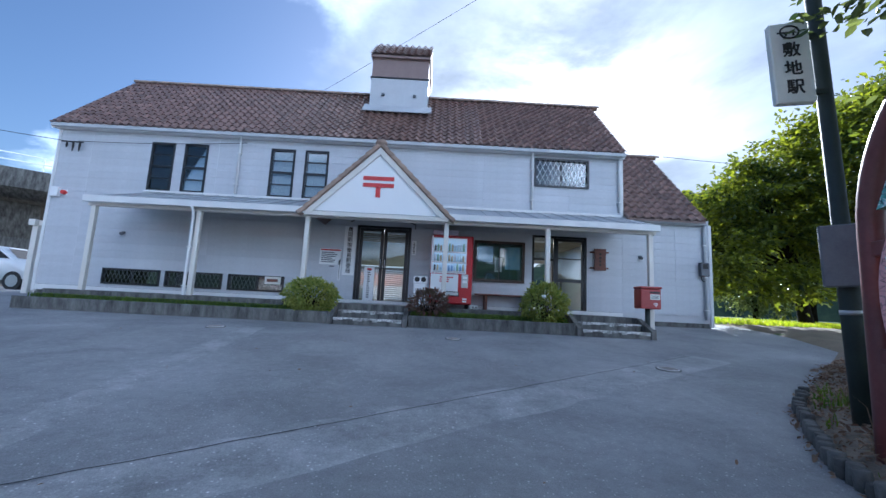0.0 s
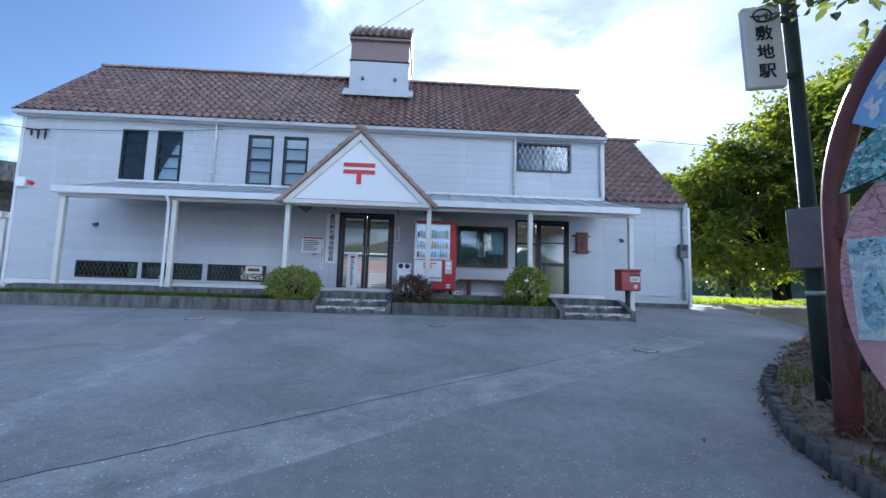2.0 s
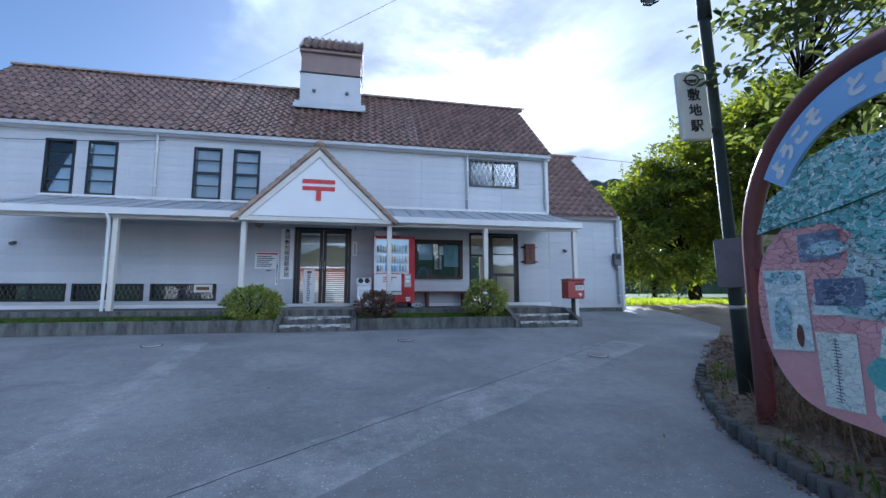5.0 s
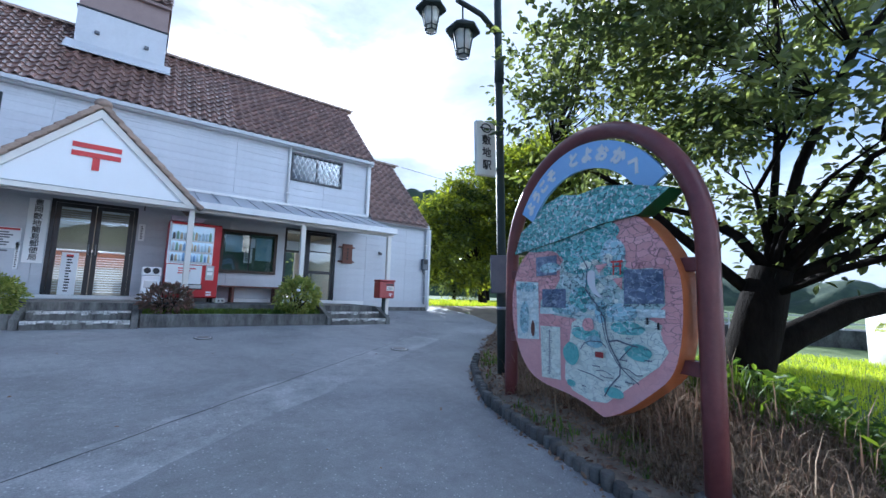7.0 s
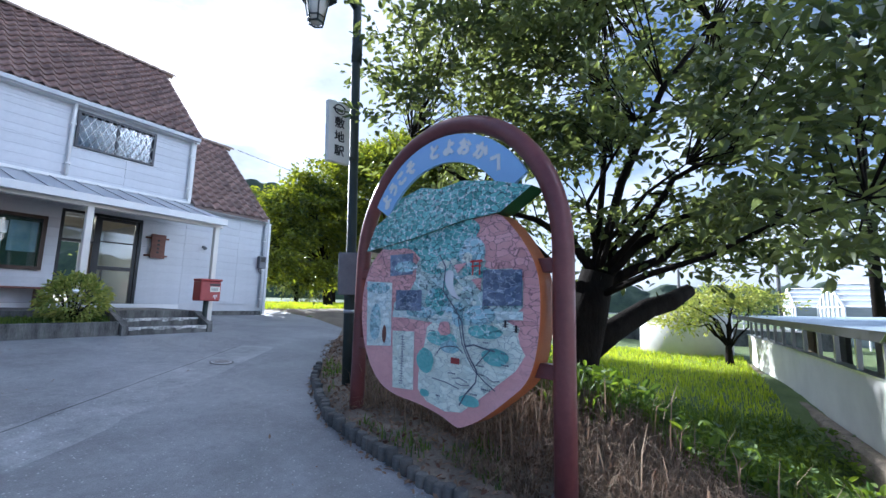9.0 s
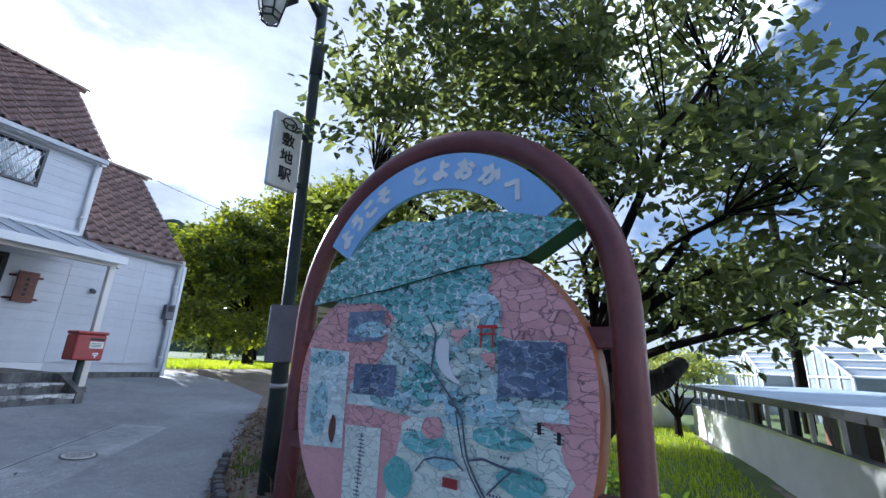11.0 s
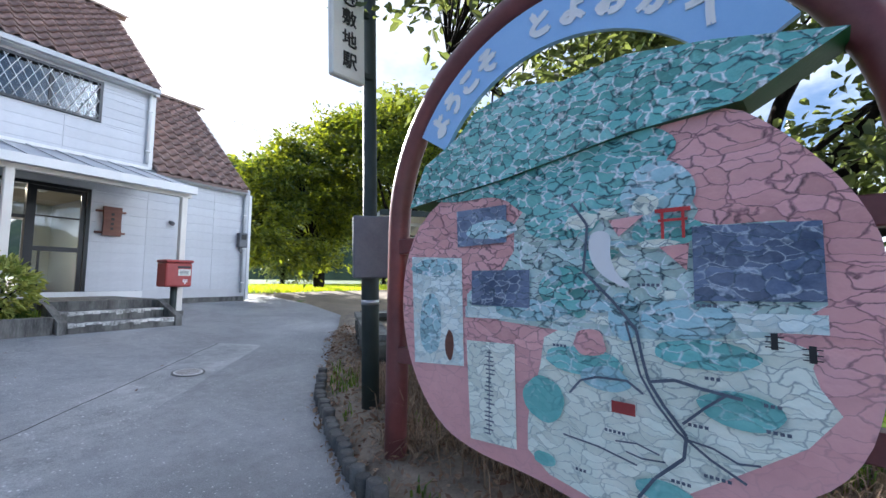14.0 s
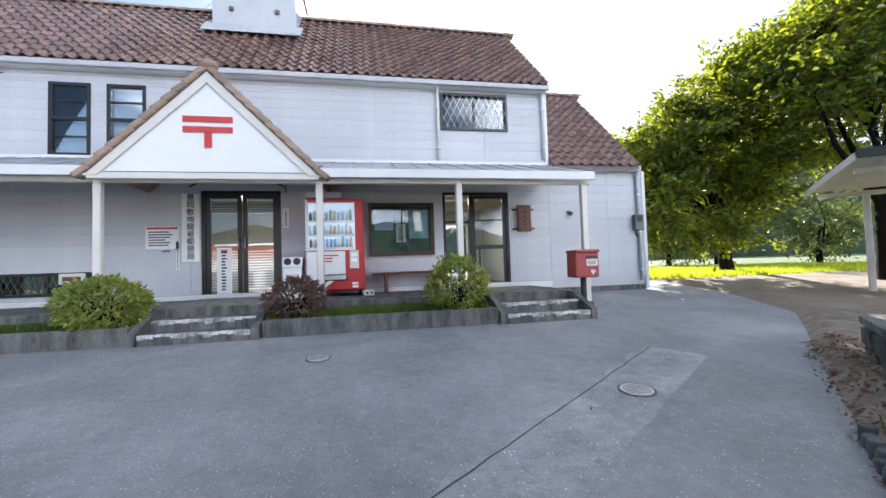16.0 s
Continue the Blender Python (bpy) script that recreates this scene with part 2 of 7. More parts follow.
M_TILE = surface("clay_roof_tile", (0.085, 0.048, 0.04), (0.33, 0.205, 0.165), rough=0.28, scale=5, fine=50, bump=0.25, vary=0.25)
M_RIDGE = surface("ridge_tile", (0.2, 0.135, 0.1), (0.4, 0.29, 0.22), rough=0.65, scale=6, bump=0.3, vary=0.2)
M_BAND = surface("brown_band", (0.24, 0.17, 0.16), (0.3, 0.22, 0.2), rough=0.7)
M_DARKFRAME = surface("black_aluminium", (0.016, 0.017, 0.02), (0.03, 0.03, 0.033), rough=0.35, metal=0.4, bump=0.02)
M_GLASS = glassy("window_glass", (0.8, 0.85, 0.88))
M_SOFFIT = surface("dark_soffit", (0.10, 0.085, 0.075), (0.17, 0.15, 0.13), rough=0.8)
M_INSIDE = surface("interior_plaster", (0.34, 0.28, 0.2), (0.42, 0.36, 0.26), rough=0.8)
M_BLIND = surface("pale_blind", (0.58, 0.595, 0.61), (0.66, 0.675, 0.69), rough=0.7, stretch=(0.2, 0.2, 18), bump=0)
M_CONCRETE = surface("weathered_concrete", (0.03, 0.03, 0.028), (0.21, 0.206, 0.192), rough=0.85, scale=3.0, fine=26, bump=0.4, spread=0.22, stretch=(2.2, 1, 0.5))
M_STEP = surface("worn_step_concrete", (0.12, 0.118, 0.112), (0.72, 0.71, 0.68), rough=0.85, scale=5, fine=40, bump=0.4, spread=0.16)
M_ASPHALT = surface("asphalt", (0.15, 0.152, 0.156), (0.44, 0.442, 0.447), rough=0.62, scale=0.5, fine=95, bump=0.75, spread=0.5, grit=1.3)
M_PATCH = surface("worn_asphalt_strip", (0.17, 0.172, 0.174), (0.53, 0.53, 0.528), rough=0.62, scale=1.4, fine=75, bump=0.7, spread=0.5, grit=1.2)


def speckled(m, dots, light, patch=0.35):
    """Adds pale chips of stone and broad stains to a paved surface."""
    nt = m.node_tree
    p = nt.nodes["Principled BSDF"]
    co = nt.nodes.new("ShaderNodeTexCoord")
    vo, st, st2 = nt.nodes.new("ShaderNodeTexVoronoi"), nt.nodes.new("ShaderNodeTexNoise"), nt.nodes.new("ShaderNodeTexNoise")
    vo.inputs["Scale"].default_value = dots
    st.inputs["Scale"].default_value, st.inputs["Detail"].default_value, st.inputs["Roughness"].default_value = 9.0, 6, 0.75
    st2.inputs["Scale"].default_value, st2.inputs["Detail"].default_value, st2.inputs["Distortion"].default_value = 0.7, 5, 1.2
    for n in (vo, st, st2):
        nt.links.new(co.outputs["Object"], n.inputs["Vector"])
    pick = nt.nodes.new("ShaderNodeSeparateColor")
    nt.links.new(vo.outputs["Color"], pick.inputs["Color"])
    rare = nt.nodes.new("ShaderNodeMapRange")
    rare.inputs["From Min"].default_value, rare.inputs["From Max"].default_value = 0.55, 0.95
    nt.links.new(pick.outputs["Red"], rare.inputs["Value"])
    dot = nt.nodes.new("ShaderNodeMapRange")
    dot.inputs["From Min"].default_value, dot.inputs["From Max"].default_value, dot.inputs["To Min"].default_value, dot.inputs["To Max"].default_value = 0.1, 0.29, 1.0, 0.0
    nt.links.new(vo.outputs["Distance"], dot.inputs["Value"])
    mu = nt.nodes.new("ShaderNodeMath")
    mu.operation = "MULTIPLY"
    nt.links.new(rare.outputs["Result"], mu.inputs[0])
    nt.links.new(dot.outputs["Result"], mu.inputs[1])
    old = p.inputs["Base Color"].links[0].from_socket
    mx = nt.nodes.new("ShaderNodeMix")
    mx.data_type = "RGBA"
    mx.inputs["B"].default_value = (*light, 1)
    nt.links.new(mu.outputs["Value"], mx.inputs["Factor"])
    nt.links.new(old, mx.inputs["A"])
    both = nt.nodes.new("ShaderNodeMath")
    both.operation = "ADD"
    nt.links.new(st.outputs["Fac"], both.inputs[0])
    nt.links.new(st2.outputs["Fac"], both.inputs[1])
    mr = nt.nodes.new("ShaderNodeMapRange")
    mr.inputs["From Min"].default_value, mr.inputs["From Max"].default_value, mr.inputs["To Min"].default_value, mr.inputs["To Max"].default_value = 0.75, 1.25, 1 - patch, 1 + patch
    nt.links.new(both.outputs["Value"], mr.inputs["Value"])
    hs = nt.nodes.new("ShaderNodeHueSaturation")
    nt.links.new(mr.outputs["Result"], hs.inputs["Value"])
    nt.links.new(mx.outputs["Result"], hs.inputs["Color"])
    nt.links.new(hs.outputs["Color"], p.inputs["Base Color"])


speckled(M_ASPHALT, 40, (0.78, 0.78, 0.77), 0.2)
speckled(M_PATCH, 30, (0.85, 0.85, 0.84), 0.3)
M_NEWER = surface("newer_dark_asphalt", (0.14, 0.142, 0.145), (0.42, 0.422, 0.426), rough=0.6, scale=0.6, fine=110, bump=0.6, spread=0.5, grit=1.1)
speckled(M_NEWER, 38, (0.72, 0.72, 0.71), 0.2)
M_LINE = surface("dark_joint", (0.04, 0.04, 0.042), (0.08, 0.08, 0.082), rough=0.9)
M_SOIL = surface("leaf_mould_soil", (0.10, 0.082, 0.062), (0.34, 0.275, 0.205), rough=0.95, scale=4, fine=45, bump=0.9)
M_DIRT = surface("pale_dirt", (0.19, 0.15, 0.105), (0.31, 0.25, 0.175), rough=0.95, scale=1.5, fine=30, bump=0.4)
M_LAWN = surface("grassy_ground", (0.05, 0.085, 0.02), (0.13, 0.17, 0.045), rough=0.95, scale=1.6, fine=40, bump=0.8)
M_IRON = surface("cast_iron", (0.2, 0.185, 0.17), (0.42, 0.39, 0.36), rough=0.6, metal=0.2, scale=10, bump=0.4)
M_ARCH = surface("maroon_painted_steel", (0.115, 0.032, 0.034), (0.215, 0.07, 0.066), rough=0.38, scale=3.0, fine=35, bump=0.1, spread=0.3)
M_POLE = surface("dark_green_pole_paint", (0.012, 0.02, 0.018), (0.03, 0.042, 0.036), rough=0.62, scale=4, bump=0.1)
M_GREYBOX = surface("grey_metal_box", (0.10, 0.105, 0.12), (0.17, 0.175, 0.19), rough=0.55, metal=0.3, scale=4, bump=0.08)
M_SIGN = surface("sign_white", (0.62, 0.61, 0.55), (0.74, 0.73, 0.66), rough=0.5, scale=2.5, bump=0.02)
M_INK = surface("sign_ink", (0.015, 0.014, 0.014), (0.03, 0.028, 0.028), rough=0.6, bump=0)
M_RED = surface("postal_red", (0.52, 0.03, 0.028), (0.62, 0.05, 0.045), rough=0.4, bump=0.02)
M_VENDRED = surface("vending_red", (0.42, 0.010, 0.016), (0.5, 0.015, 0.022), rough=0.35, bump=0.0)
M_BOXRED = surface("post_box_red", (0.26, 0.03, 0.03), (0.36, 0.05, 0.045), rough=0.4, bump=0.05, scale=6)
M_WHITE = surface("clean_white", (0.78, 0.78, 0.78), (0.84, 0.84, 0.84), rough=0.4, bump=0.0)
M_STEEL = surface("bare_steel", (0.42, 0.43, 0.44), (0.55, 0.56, 0.57), rough=0.35, metal=0.8, bump=0.03)
M_WOOD = surface("red_brown_wood", (0.11, 0.04, 0.028), (0.20, 0.08, 0.05), rough=0.6, scale=3, stretch=(1, 1, 8), bump=0.2)
M_BARK = surface("dark_bark", (0.006, 0.005, 0.004), (0.024, 0.02, 0.016), rough=0.95, scale=7, fine=40, bump=1.0, stretch=(1, 1, 0.35), spec=0.08)
M_LEAF = leafy("cherry_leaf", (0.02, 0.036, 0.014), (0.115, 0.145, 0.046), 0.4, 0.4)
M_LEAF_Y = leafy("sunny_leaf", (0.016, 0.036, 0.010), (0.15, 0.185, 0.028), 0.48)
M_BUSH = leafy("bush_leaf", (0.09, 0.15, 0.03), (0.34, 0.36, 0.1), 0.35)
M_BUSH_D = leafy("reddish_bush_leaf", (0.05, 0.055, 0.03), (0.2, 0.12, 0.09), 0.3)
M_GRASS = leafy("grass_blade", (0.12, 0.2, 0.022), (0.34, 0.41, 0.06), 0.42, 0.6)
M_WEED_SHADE = leafy("weed_and_shaded_grass_blade", (0.03, 0.07, 0.015), (0.12, 0.185, 0.03), 0.35, 0.6)
M_DRY = leafy("dry_grass_blade", (0.09, 0.065, 0.04), (0.36, 0.27, 0.18), 0.15, 0.85)
M_DEAD = leafy("fallen_leaf", (0.10, 0.05, 0.028), (0.32, 0.23, 0.15), 0.1, 0.8)
M_HILL = surface("wooded_hill", (0.012, 0.03, 0.02), (0.05, 0.075, 0.035), rough=0.95, scale=0.22, fine=1.2, bump=1.0, spread=0.2)

# ---- builders ----


def part(name, bm, material, parent=None, label="", smooth=False):
    """One mesh object from a bmesh, under a thing or a part."""
    me = bpy.data.meshes.new(name)
    bm.normal_update()
    bm.to_mesh(me)
    bm.free()
    if smooth:
        me.polygons.foreach_set("use_smooth", [True] * len(me.polygons))
    for m in (material if isinstance(material, (list, tuple)) else (material,)):
        me.materials.append(m)
    ob = new(name, me)
    ob.parent = parent
    return tagged(ob, label)


def thing(name, m, label, category, group="", kind=""):
    ob = new(name)
    ob.empty_display_size = 0.1
    ob.matrix_world = m
    return tagged(ob, label, category, group, kind)


def setting(ob, label="", category=""):
    return tagged(ob, label, category, "", "structure")


def box(x0, x1, y0, y1, z0, z1, bevel=0.0, bm=None, seg=1):
    own = bm or bmesh.new()
    r = bmesh.ops.create_cube(own, size=1, matrix=Matrix.Translation(((x0 + x1) / 2, (y0 + y1) / 2, (z0 + z1) / 2)) @ Matrix.Diagonal((x1 - x0, y1 - y0, z1 - z0, 1)))
    if bevel:
        es = list({e for v in r["verts"] for e in v.link_edges})
        bmesh.ops.bevel(own, geom=es, offset=bevel, segments=seg, affect="EDGES", profile=0.5)
    return own


def cyl(p0, p1, r0, r1=None, seg=16, bm=None):
    return tube([p0, p1], [r0, r0 if r1 is None else r1], seg, bm)


def tube(pts, radii, seg=10, bm=None, cap=True):
    own = bm or bmesh.new()
    pts = [Vector(p) for p in pts]
    if not isinstance(radii, (list, tuple)):
        radii = [radii] * len(pts)
    side, rings = None, []
    for i, p in enumerate(pts):
        d = (pts[min(i + 1, len(pts) - 1)] - pts[max(i - 1, 0)]).normalized()
        if side is None:
            side = d.cross(Vector((0, 0, 1)) if abs(d.z) < 0.9 else Vector((1, 0, 0))).normalized()
        side = (side - d * side.dot(d)).normalized()
        up = d.cross(side)
        rings.append([own.verts.new(p + radii[i] * (math.cos(a) * side + math.sin(a) * up)) for a in [2 * math.pi * k / seg for k in range(seg)]])
    for a, b in zip(rings, rings[1:]):
        for k in range(seg):
            own.faces.new((a[k], a[(k + 1) % seg], b[(k + 1) % seg], b[k])).smooth = True
    if cap:
        own.faces.new(rings[0][::-1])
        own.faces.new(rings[-1])
    return own


def slab(outline, depth, to_world, bm=None):
    """An outline in (a, b), pushed back by depth; to_world(a, b, c) places it."""
    own = bm or bmesh.new()
    f = [own.verts.new(to_world(a, b, 0)) for a, b in outline]
    k = [own.verts.new(to_world(a, b, depth)) for a, b in outline]
    n = len(f)
    own.faces.new(f)
    own.faces.new(k[::-1])
    for i in range(n):
        own.faces.new((f[i], k[i], k[(i + 1) % n], f[(i + 1) % n]))
    bmesh.ops.recalc_face_normals(own, faces=own.faces[:])
    return own


def free_rects(x0, x1, z0, z1, holes):
    """The rectangle less its holes, as rectangles in rows."""
    zs = sorted({z0, z1, *[min(max(z, z0), z1) for h in holes for z in h[2:]]})
    for a, b in zip(zs, zs[1:]):
        cuts = sorted((h[0], h[1]) for h in holes if h[2] < (a + b) / 2 < h[3])
        x = x0
        for c, d in cuts:
            if c > x + 1e-4:
                yield x, min(c, x1), a, b
            x = max(x, d)
        if x < x1 - 1e-4:
            yield x, x1, a, b


def letters(name, text, size, m, material, parent=None, vertical=False, pitch=1.0, depth=0.003, label="", bold=0.0):
    """Raised lettering: each call makes one mesh."""
    bm = bmesh.new()
    for i, ch in enumerate(text if vertical else [text]):
        if ch == " ":
            continue
        cu = bpy.data.curves.new("letters", "FONT")
        cu.body, cu.size, cu.extrude, cu.align_x, cu.align_y = ch, size, depth, "CENTER", "CENTER"
        ob = bpy.data.objects.new("letters", cu)
        scene.collection.objects.link(ob)
        me = bpy.data.meshes.new_from_object(ob.evaluated_get(bpy.context.evaluated_depsgraph_get()))
        shifts = [(0, 0)] + ([(bold, 0), (-bold, 0), (0, bold), (0, -bold)] if bold else [])
        for k, (sx, sy) in enumerate(shifts):
            copy = me.copy()
            copy.transform(m @ Matrix.Translation((sx, sy - i * pitch * size, 0.0004 * k)))
            bm.from_mesh(copy)
            bpy.data.meshes.remove(copy)
        bpy.data.objects.remove(ob)
        bpy.data.curves.remove(cu)
        bpy.data.meshes.remove(me)
    return part(name, bm, material, parent, label)


def smooth(a, b, x):
    t = min(max((x - a) / (b - a), 0), 1)
    return t * t * (3 - 2 * t)


# ---- the lie of the land ----
KERB = [(2.70, -6.0), (2.68, 0.6), (2.75, 1.6), (2.84, 2.4), (2.98, 3.0), (3.2, 3.7), (3.52, 4.2), (4.15, 5.05), (4.9, 5.75), (6.2, 6.95), (7.3, 7.9), (8.5, 9.0), (9.3, 11.0), (9.6, 13.0), (9.8, 18.0)]


def edge_x(y):
    for (xa, ya), (xb, yb) in zip(KERB, KERB[1:]):
        if y <= yb:
            return xa + (xb - xa) * max(y - ya, 0) / (yb - ya)
    return KERB[-1][0]


def rise(y):
    if y < 2.6:
        return 0.4202 + 0.14 * (max(y, -2) - 2.6)
    return 0.22 + 0.077 * min(max(y, -8), 13) + 0.012 * (max(y, 13) - 13) if y < 60 else 1.785


def land(x, y):
    z = rise(y)
    d = x - edge_x(y)
    if d > 0:
        low = -0.5 + 0.5 * smooth(7.0, 10.5, x) + 0.03 * math.sin(x * 1.1) - 0.004 * max(x - 14, 0)
        bed = z + 0.11 * smooth(0, 0.25, d) + 0.5 * smooth(0.35, 1.7, d) * smooth(-0.5, 1.9, y) * (1 - smooth(3.2, 5.0, y))
        fall = smooth(1.7, 4.3, d) * (1 - smooth(3.6, 7.0, y - 0.25 * max(x - 6, 0)))
        z = bed * (1 - fall) + low * fall
    return z


def steps_of(*spans):
    out = []
    for a, b, n in spans:
        out += [a + (b - a) * i / n for i in range(n)]
    return out + [spans[-1][1]]


bm = bmesh.new()
gx = steps_of((-600, -60, 8), (-60, -14, 8), (-14, 2, 16), (2, 14, 48), (14, 40, 20), (40, 600, 10))
gy = steps_of((-600, -40, 8), (-40, -6, 10), (-6, 14, 60), (14, 40, 18), (40, 600, 10))
grid = [[bm.verts.new((x, y, land(x, y) - (0.09 if x < edge_x(y) - 0.1 and y < 18.5 and y > -39 else 0) + (0.03 * noise.noise((x * 1.7, y * 1.7, 0)) if x > edge_x(y) + 0.4 else 0))) for x in gx] for y in gy]
for j in range(len(gy) - 1):
    for i in range(len(gx) - 1):
        f = bm.faces.new((grid[j][i], grid[j][i + 1], grid[j + 1][i + 1], grid[j + 1][i]))
        f.smooth = True
        c = f.calc_center_median()
        d = c.x - edge_x(c.y)
        f.material_index = 0
        if 0 < d < 2.2 and c.y < 8.6 and c.y > -4:
            f.material_index = 1
        elif d > 0 and 7.4 < c.y < 14.5 and c.x < 30:
            f.material_index = 2
        elif c.x < edge_x(c.y):
            f.material_index = 2
ground = setting(part("ground", bm, [M_LAWN, M_SOIL, M_DIRT]), "grassy and bare earth ground falling to a hollow", "ground")

bm = bmesh.new()
ay = steps_of((-38, -4, 10), (-4, 18, 66))
rows = []
for y in ay:
    ex = edge_x(y)
    xs = steps_of((-34, -8, 10), (-8, ex, 26))
    rows.append([bm.verts.new((x, y, rise(y) + 0.012)) for x in xs])
for a, b in zip(rows, rows[1:]):
    for i in range(len(a) - 1):
        bm.faces.new((a[i], a[i + 1], b[i + 1], b[i])).smooth = True
forecourt = setting(part("road", bm, M_ASPHALT), "grey weathered asphalt forecourt sloping up to the house", "road")


def strip(name, a, b, width, lift, material, label, n=24, wobble=0.0):
    """A flat strip on the slope from a to b."""
    bm = bmesh.new()
    d = (Vector(b) - Vector(a)).normalized()
    s = Vector((-d.y, d.x))
    last = None
    for i in range(n + 1):
        p = Vector(a).lerp(Vector(b), i / n) + s * wobble * noise.noise((i * 0.7, 3.1, 0))
        w = width * (1 + 0.5 * (wobble > 0) * noise.noise((i * 0.9, 9.2, 0)))
        row = [bm.verts.new((q.x, q.y, rise(q.y) + lift)) for q in (p - s * w / 2, p + s * w / 2)]
        if last:
            bm.faces.new((last[0], row[0], row[1], last[1]))
        last = row
    return setting(part(name, bm, material), label, "pavement")


strip("pavement_strip", (-12.2, -5.05), (5.0, 7.55), 0.72, 0.0145, M_PATCH, "paler worn strip of relaid asphalt", 80, 0.05)
strip("pavement_strip", (-1.98, 2.45), (-2.68, 8.55), 0.34, 0.0145, M_PATCH, "paler worn strip of relaid asphalt towards the drain", 40, 0.06)
bm = bmesh.new()
rows = []
for k in range(81):
    y = -6.0 + k * 0.225
    left = -3.0 + (y - 1.25) / 0.7326 if y < 7.3 else 5.26 + 0.25 * (y - 7.3)
    left += 0.1 * noise.noise((y * 1.7, 4.4, 0)) + 0.05 * noise.noise((y * 6.0, 1.4, 0)) - 0.08
    right = edge_x(y) - 0.01
    rows.append([bm.verts.new((left + (right - left) * i / 10, y, rise(y) + 0.0165)) for i in range(11)])
for a, b in zip(rows, rows[1:]):
    for i in range(10):
        bm.faces.new((a[i], a[i + 1], b[i + 1], b[i])).smooth = True
setting(part("road_relaid", bm, M_NEWER), "darker relaid asphalt between the worn strip and the kerb", "road")
strip("trim_joint", (-12.6, -4.98), (4.8, 7.78), 0.012, 0.018, M_LINE, "dark open joint along the relaid strip", 120, 0.02)

# ---- the house ----
WY, FLOOR = 12.2, 1.385
X0, X1, XA = -10.3, 5.71, 8.2
EAVE, RIDGE_Y, RIDGE_Z, EAVE_Y = 6.0, 14.7, 8.67, 12.0
DOOR = (-1.71, -0.21, FLOOR, 3.55)
DOOR2 = (3.18, 4.71, FLOOR, 3.53)
UPPER = [(-7.68, -7.03), (-6.75, -6.09), (-4.32, -3.63), (-3.35, -2.68)]
GRILLE = (3.2, 4.76, 4.93, 5.77)
LOWER = [(-8.5, -6.95), (-6.81, -5.27), (-5.11, -3.59)]
holes = [DOOR, DOOR2, GRILLE] + [(a, b, 4.21, 5.62) for a, b in UPPER] + [(a, b, 1.57, 2.0) for a, b in LOWER]


def wall(name, x0, x1, z0, z1, y, holes, label):
    bm = bmesh.new()
    for a, b, c, d in free_rects(x0, x1, z0, z1, holes):
        box(a, b, y, y + 0.16, c, d, bm=bm)
    return setting(part(name, bm, M_WALLCORE), label, "wall")


wall_front = wall("wall_front", X0, X1, FLOOR + 0.1, EAVE - 0.05, WY + 0.02, holes, "white horizontal board siding front wall")
wall_annex = wall("wall_annex", X1, XA, 1.3, 4.2, WY + 0.02, [], "white board siding wall of the lower wing")


def solid(name, bm, material, label, category):
    return setting(part(name, bm, material), label, category)


def gable_end(name, x0, x1, ya, yb, zb, ze, yr, zr, label):
    bm = slab([(ya, zb), (yb, zb), (yb, ze), (yr, zr), (ya, ze)], x1 - x0, lambda a, b, c: (x0 + c, a, b))
    return solid(name, bm, M_SIDING, label, "wall")


BACK = 17.2
gable_end("wall_west", X0, X0 + 0.16, WY + 0.19, BACK, 0.9, EAVE - 0.1, RIDGE_Y, RIDGE_Z - 0.2, "white gable end wall")
gable_end("wall_east", X1 - 0.16, X1, WY + 0.19, BACK, 0.9, EAVE - 0.1, RIDGE_Y, RIDGE_Z - 0.2, "white gable end wall above the lower wing")
gable_end("wall_annex_east", XA - 0.16, XA, WY + 0.19, BACK + 0.4, 0.9, 4.1, 14.93, 6.85, "white gable end wall of the lower wing")
bm = bmesh.new()
for a, b, c, d in free_rects(X0, X1, 0.9, EAVE, [(3.4, 5.0, FLOOR, 3.3)]):
    box(a, b, BACK, BACK + 0.15, c, d, bm=bm)
solid("wall_back", bm, M_SIDING, "white rear wall with a doorway to the platform", "wall")
solid("wall_annex_back", box(X1, XA, BACK + 0.4, BACK + 0.55, 0.9, 4.2), M_SIDING, "white rear wall of the lower wing", "wall")
solid("foundation", box(X0 + 0.02, XA - 0.02, WY + 0.05, WY + 0.3, 0.85, FLOOR + 0.1), M_CONCRETE, "grey concrete footing", "wall")
solid("floor_inside", box(X0 + 0.17, XA - 0.17, WY + 0.2, BACK - 0.01, FLOOR - 0.12, FLOOR - 0.005), M_CONCRETE, "plain concrete floor inside", "floor")
solid("ceiling_inside", box(X0 + 0.17, X1 - 0.17, WY + 0.2, BACK - 0.01, 3.75, 3.85), M_INSIDE, "plain plaster ceiling inside", "ceiling")
solid("wall_inside", box(X0 + 0.17, 2.1, 15.2, 15.3, FLOOR, 3.74), M_INSIDE, "plain plaster inner wall", "wall")
solid("wall_inside_cross", box(2.1, 2.2, WY + 0.2, BACK - 0.01, FLOOR, 3.74), M_INSIDE, "plain plaster cross wall", "wall")

# porch floor and steps, planting beds in front
solid("floor_porch", box(-8.2, 5.16, 10.25, WY + 0.04, 0.8, FLOOR), M_CONCRETE, "grey concrete porch floor", "floor")


